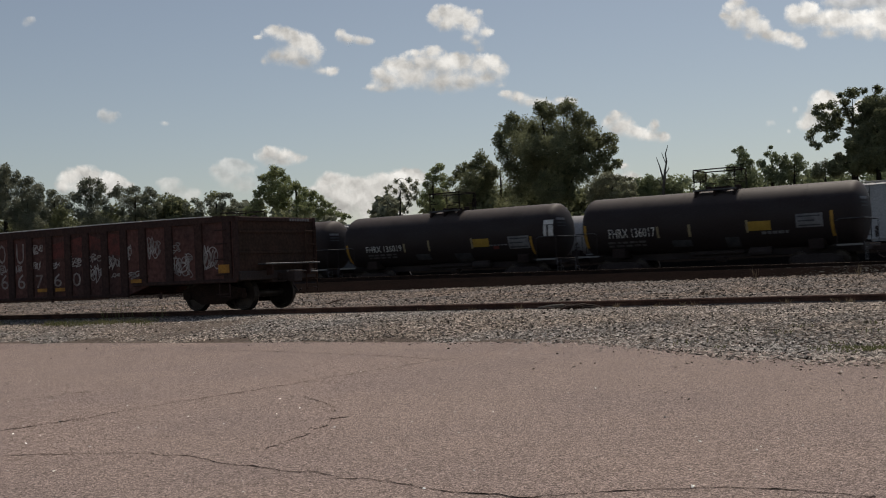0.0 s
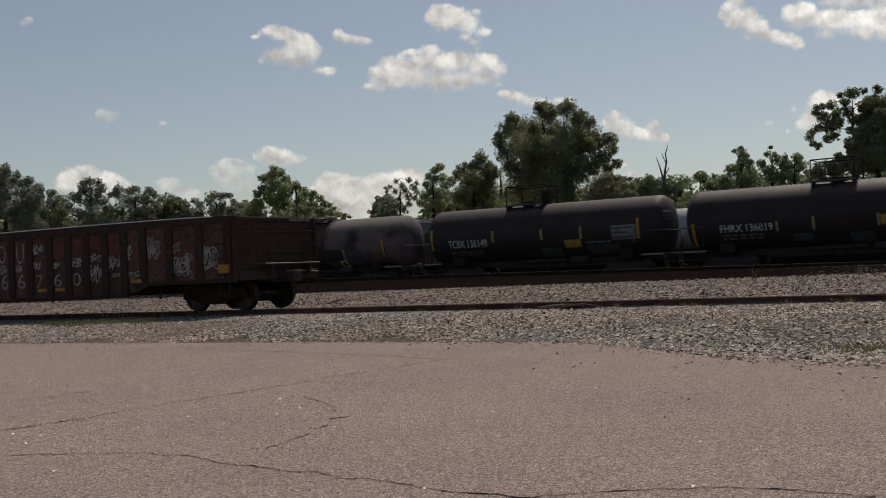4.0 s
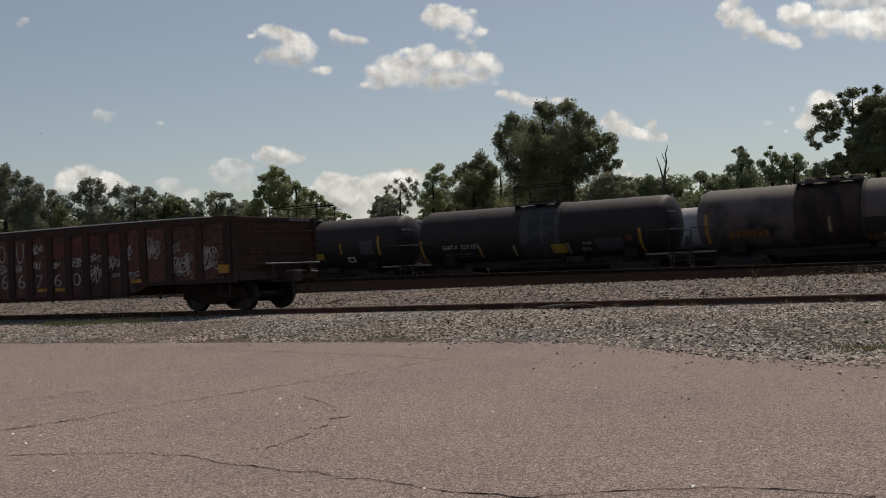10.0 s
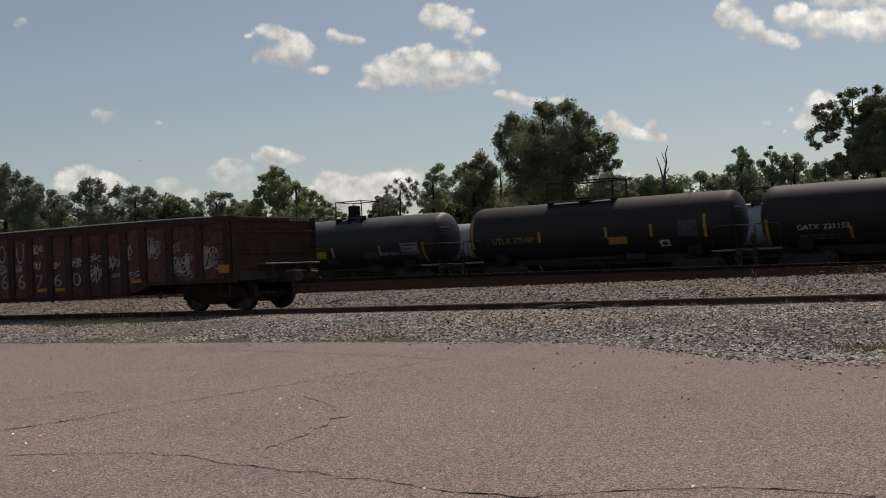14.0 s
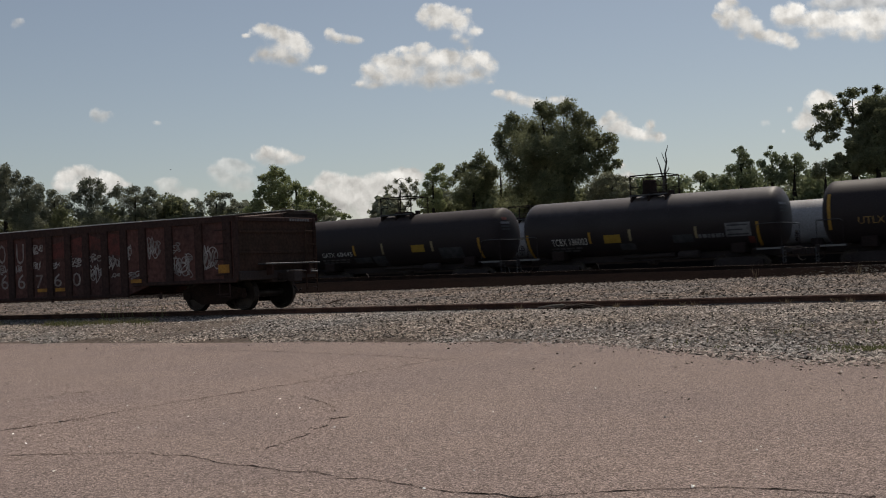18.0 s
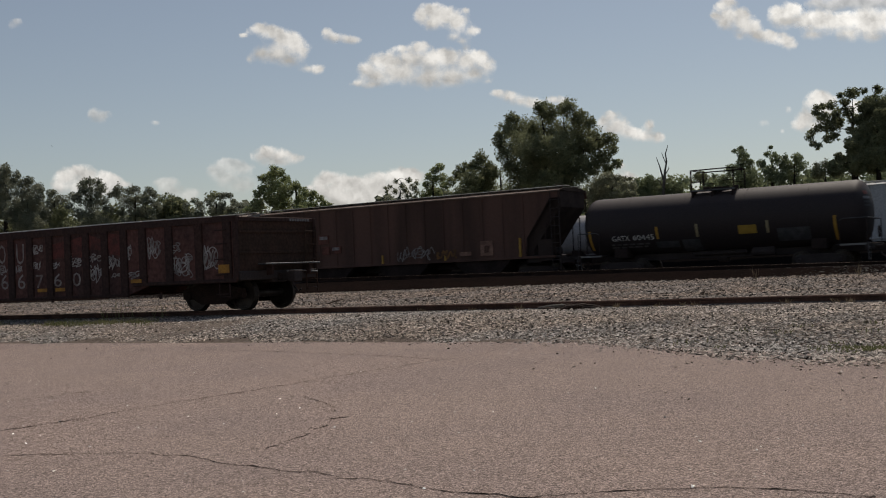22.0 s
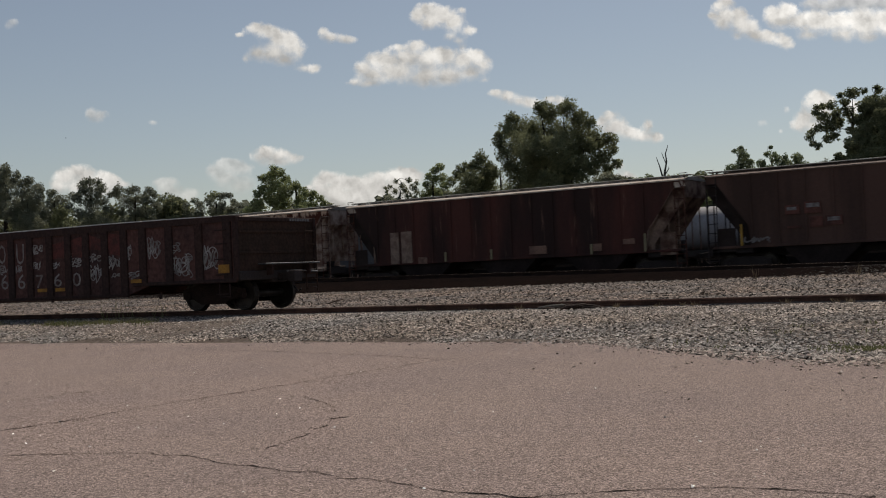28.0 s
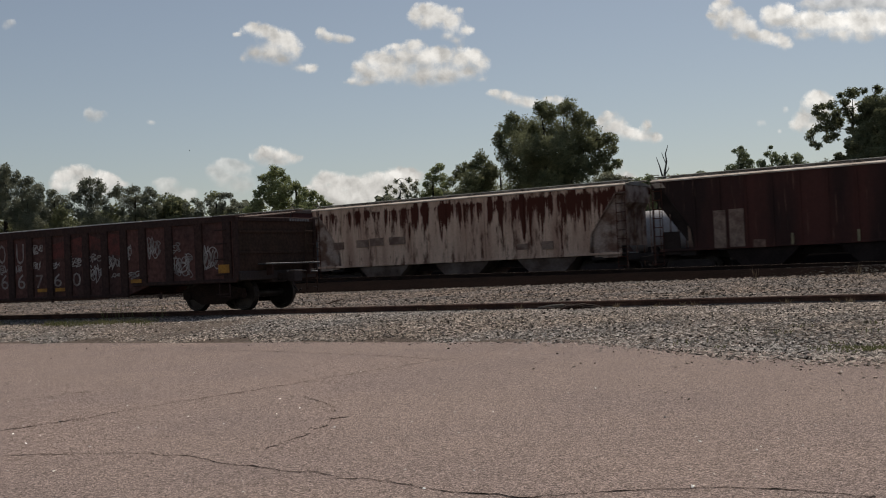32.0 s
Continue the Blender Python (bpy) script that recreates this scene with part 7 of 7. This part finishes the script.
def brush_pile():
    t = thing("brush_pile", "dead dark branches and a pale log against the rail", "branches", Matrix.Translation(spot(-10.25, 20.59, -0.10)) @ Matrix.Rotation(-ANGLE, 4, "Z"))
    r = random.Random(6)
    for i in range(22):
        x = r.gauss(0, 0.22)
        a = r.uniform(-1.5, 1.5)
        L = r.uniform(0.15, 0.55)
        y, z = r.uniform(-0.15, 0.12), r.uniform(0.0, 0.06)
        d = Vector((math.cos(a), math.sin(a) * 0.5, r.uniform(-0.02, 0.16))) * L
        b = Vector((x, y, z))
        part("branch", tube(bmesh.new(), [b, b + d * 0.5 + Vector((0, 0, 0.03)), b + d], [0.028, 0.02, 0.008], 5), dead_branch, t)
    part("log", tube(bmesh.new(), [(-0.72, -0.06, 0.03), (-0.4, -0.02, 0.06), (-0.08, 0.02, 0.07)], [0.03, 0.042, 0.035], 7), dead_wood, t, "pale weathered log")
    for x, a, L in ((0.3, 0.1, 0.5), (0.45, -0.2, 0.4), (-0.6, -0.3, 0.35)):
        part("branch", tube(bmesh.new(), [(x, -0.1, 0.02), (x + L / 2, -0.1 + a * 0.3, 0.04), (x + L, -0.1 + a * 0.5, 0.03)], [0.022, 0.018, 0.008], 5), dead_branch, t)


brush_pile()
st = thing("stick", "dry stick lying aslant on the gravel", "branch", Matrix.Translation((-3.77, 37.9, ground_height(29.8) + 0.10)))
part("branch", tube(bmesh.new(), [(-0.31, 0, -0.09), (0.02, 0.03, 0.01), (0.31, 0.06, 0.07)], [0.028, 0.024, 0.012], 5), dead_branch, st)


def crack(pts, w):
    """A wandering crack in the asphalt, its edges broken."""
    bm = bmesh.new()
    line = []
    for (x0, y0), (x1, y1) in zip(pts, pts[1:]):
        n = max(3, int(math.hypot(x1 - x0, y1 - y0) / 0.06))
        for i in range(n):
            k = i / n
            x, y = x0 + (x1 - x0) * k, y0 + (y1 - y0) * k
            line.append((x + 0.05 * noise.noise(Vector((x * 3, y * 3, 1))) + 0.02 * noise.noise(Vector((x * 14, y * 14, 2))),
                         y + 0.10 * noise.noise(Vector((x * 3, y * 3, 7))) + 0.04 * noise.noise(Vector((x * 14, y * 14, 5)))))
    prev = None
    for i, (x, y) in enumerate(line):
        ww = w * (0.22 + 1.0 * abs(noise.noise(Vector((x * 5, y * 5, 4)))))
        z = LOT_Z + 0.004
        if noise.noise(Vector((x * 2.6, y * 1.6, 9))) > 0.70:  # filled with dust here
            prev = None
            continue
        cur = (bm.verts.new((x, y - ww, z)), bm.verts.new((x, y + ww, z)))
        if prev:
            bm.faces.new((prev[0], cur[0], cur[1], prev[1]))
        prev = cur
    tagged(part("asphalt_crack", bm, crack_dark), "thin dark crack in the asphalt", "crack", kind="structure")


crack(((-3.94, 9.74), (-3.51, 10.21), (-2.93, 11.2), (-2.15, 12.3), (-1.57, 13.17), (-0.96, 14.13), (-0.1, 15.26), (0.46, 15.84), (1.06, 17.9)), 0.036)
crack(((-3.33, 8.22), (-3.01, 8.26), (-2.45, 8.18), (-1.87, 7.82), (-1.21, 7.21), (-0.51, 6.65), (-0.01, 6.2), (0.35, 5.95), (0.84, 6.0), (1.3, 5.99), (1.75, 5.8), (2.14, 5.54)), 0.017)
crack(((-5.0, 12.1), (-4.55, 12.6), (-4.2, 12.95), (-4.1, 14.1)), 0.025)
crack(((-1.35, 8.0), (-1.2, 8.46), (-1.08, 8.9), (-1.0, 9.48), (-0.85, 9.69)), 0.034)
crack(((-1.47, 11.31), (-1.21, 10.78), (-1.07, 10.29), (-1.02, 9.95)), 0.036)
crack(((-4.86, 20.51), (-3.54, 19.24), (-2.09, 17.71), (-0.85, 16.4), (-0.06, 15.23)), 0.04)


# ---- the bird ----
def build_bird():
    b = thing("bird", "dark soaring bird with spread wings", "bird")
    bm = bmesh.new()
    lathe(bm, [(-0.36, 0.02), (-0.2, 0.09), (0.0, 0.13), (0.2, 0.10), (0.3, 0.06), (0.38, 0.05), (0.42, 0.01)], 0, 0, 10)
    part("body", bm, under_black, b)
    part("tail", prism(bmesh.new(), [(-0.62, -0.01), (-0.3, -0.02), (-0.3, 0.02), (-0.62, 0.01)], -0.12, 0.12), under_black, b)
    for d in (-1, 1):
        bm = bmesh.new()
        rows = [[bm.verts.new((x + sweep, d * y, z)) for x in (-0.22 * w, 0.20 * w)] for y, z, w, sweep in ((0.06, 0.04, 1.0, 0.02), (0.45, 0.12, 1.0, 0.05), (0.8, 0.18, 0.75, 0.0), (0.98, 0.22, 0.3, -0.06))]
        for r, q in zip(rows, rows[1:]):
            bm.faces.new((r[0], r[1], q[1], q[0]))
        bmesh.ops.solidify(bm, geom=bm.faces[:], thickness=0.03)
        part("wing", bm, under_black, b)
    return b


bird = build_bird()


# ---- what moves ----
def run(t):
    """How far the train has gone along its track, from its place at 16 s."""
    k = (t - 16) / 16
    return 16 * (4.44607 * k - 0.31192 * k ** 2 / 2 + 0.76780 * k ** 3 / 3 + 0.02763 * k ** 4 / 4 - 0.53936 * k ** 5 / 5)


def motions():
    for car, wheels, s in MOVING:
        walk(car, [(t, place(s + run(t), TRAIN_OFF, TRAIN_Z)) for t in range(0, 33)])
        for w in wheels:
            x, z = w.location.x, w.location.z
            walk(w, [(i / 10, pose(x, 0, z, 0, math.degrees(run(i / 10) / z) % 360, 0)) for i in range(0, 321)])
    walk(bird, [(t, pose(x, 600, z, 0, 0, turn)) for t, x, z, turn in (
        (0, -316.0, 103.6, 0),
        (4, -273.4, 96.1, 0),
        (7, -244.5, 90.5, 0),
        (9, -224.1, 86.8, 0),
        (10, -214.9, 84.5, 0),
        (11, -201.0, 81.2, 0),
        (12.5, -180.7, 74.4, 0),
        (14, -162.0, 67.7, 0),
        (15.5, -144.4, 62.3, 10),
        (16.5, -138.4, 60.8, 50),
        (17.3, -139.3, 60.9, 110),
        (18, -145.4, 61.8, 160),
        (19, -160.6, 64.3, 180),
        (19.5, -168.8, 66.8, 180),
        (20, -177.8, 69.7, 180),
        (21, -194.5, 74.7, 180),
        (22, -209.1, 77.5, 180),
        (23, -221.8, 80.9, 180),
        (24, -231.6, 82.5, 190),
        (25, -235.8, 83.6, 250),
        (26, -233.3, 84.1, 320),
        (27, -218.1, 83.2, 350),
        (28, -201.3, 81.5, 360),
        (28.5, -193.4, 80.2, 360),
        (29, -183.6, 79.1, 360),
        (29.5, -177.5, 78.2, 360),
        (30.5, -160.2, 75.0, 360),
        (31, -150.4, 74.0, 360),
        (32, -134.6, 71.7, 360)
    )])
    for ob, c, d in DRIFT:
        walk(ob, [(t, pose(c[0] + d[0] * t / 32, c[1], c[2] + d[1] * t / 32)) for t in (0, 8, 16, 24, 32)])


motions()
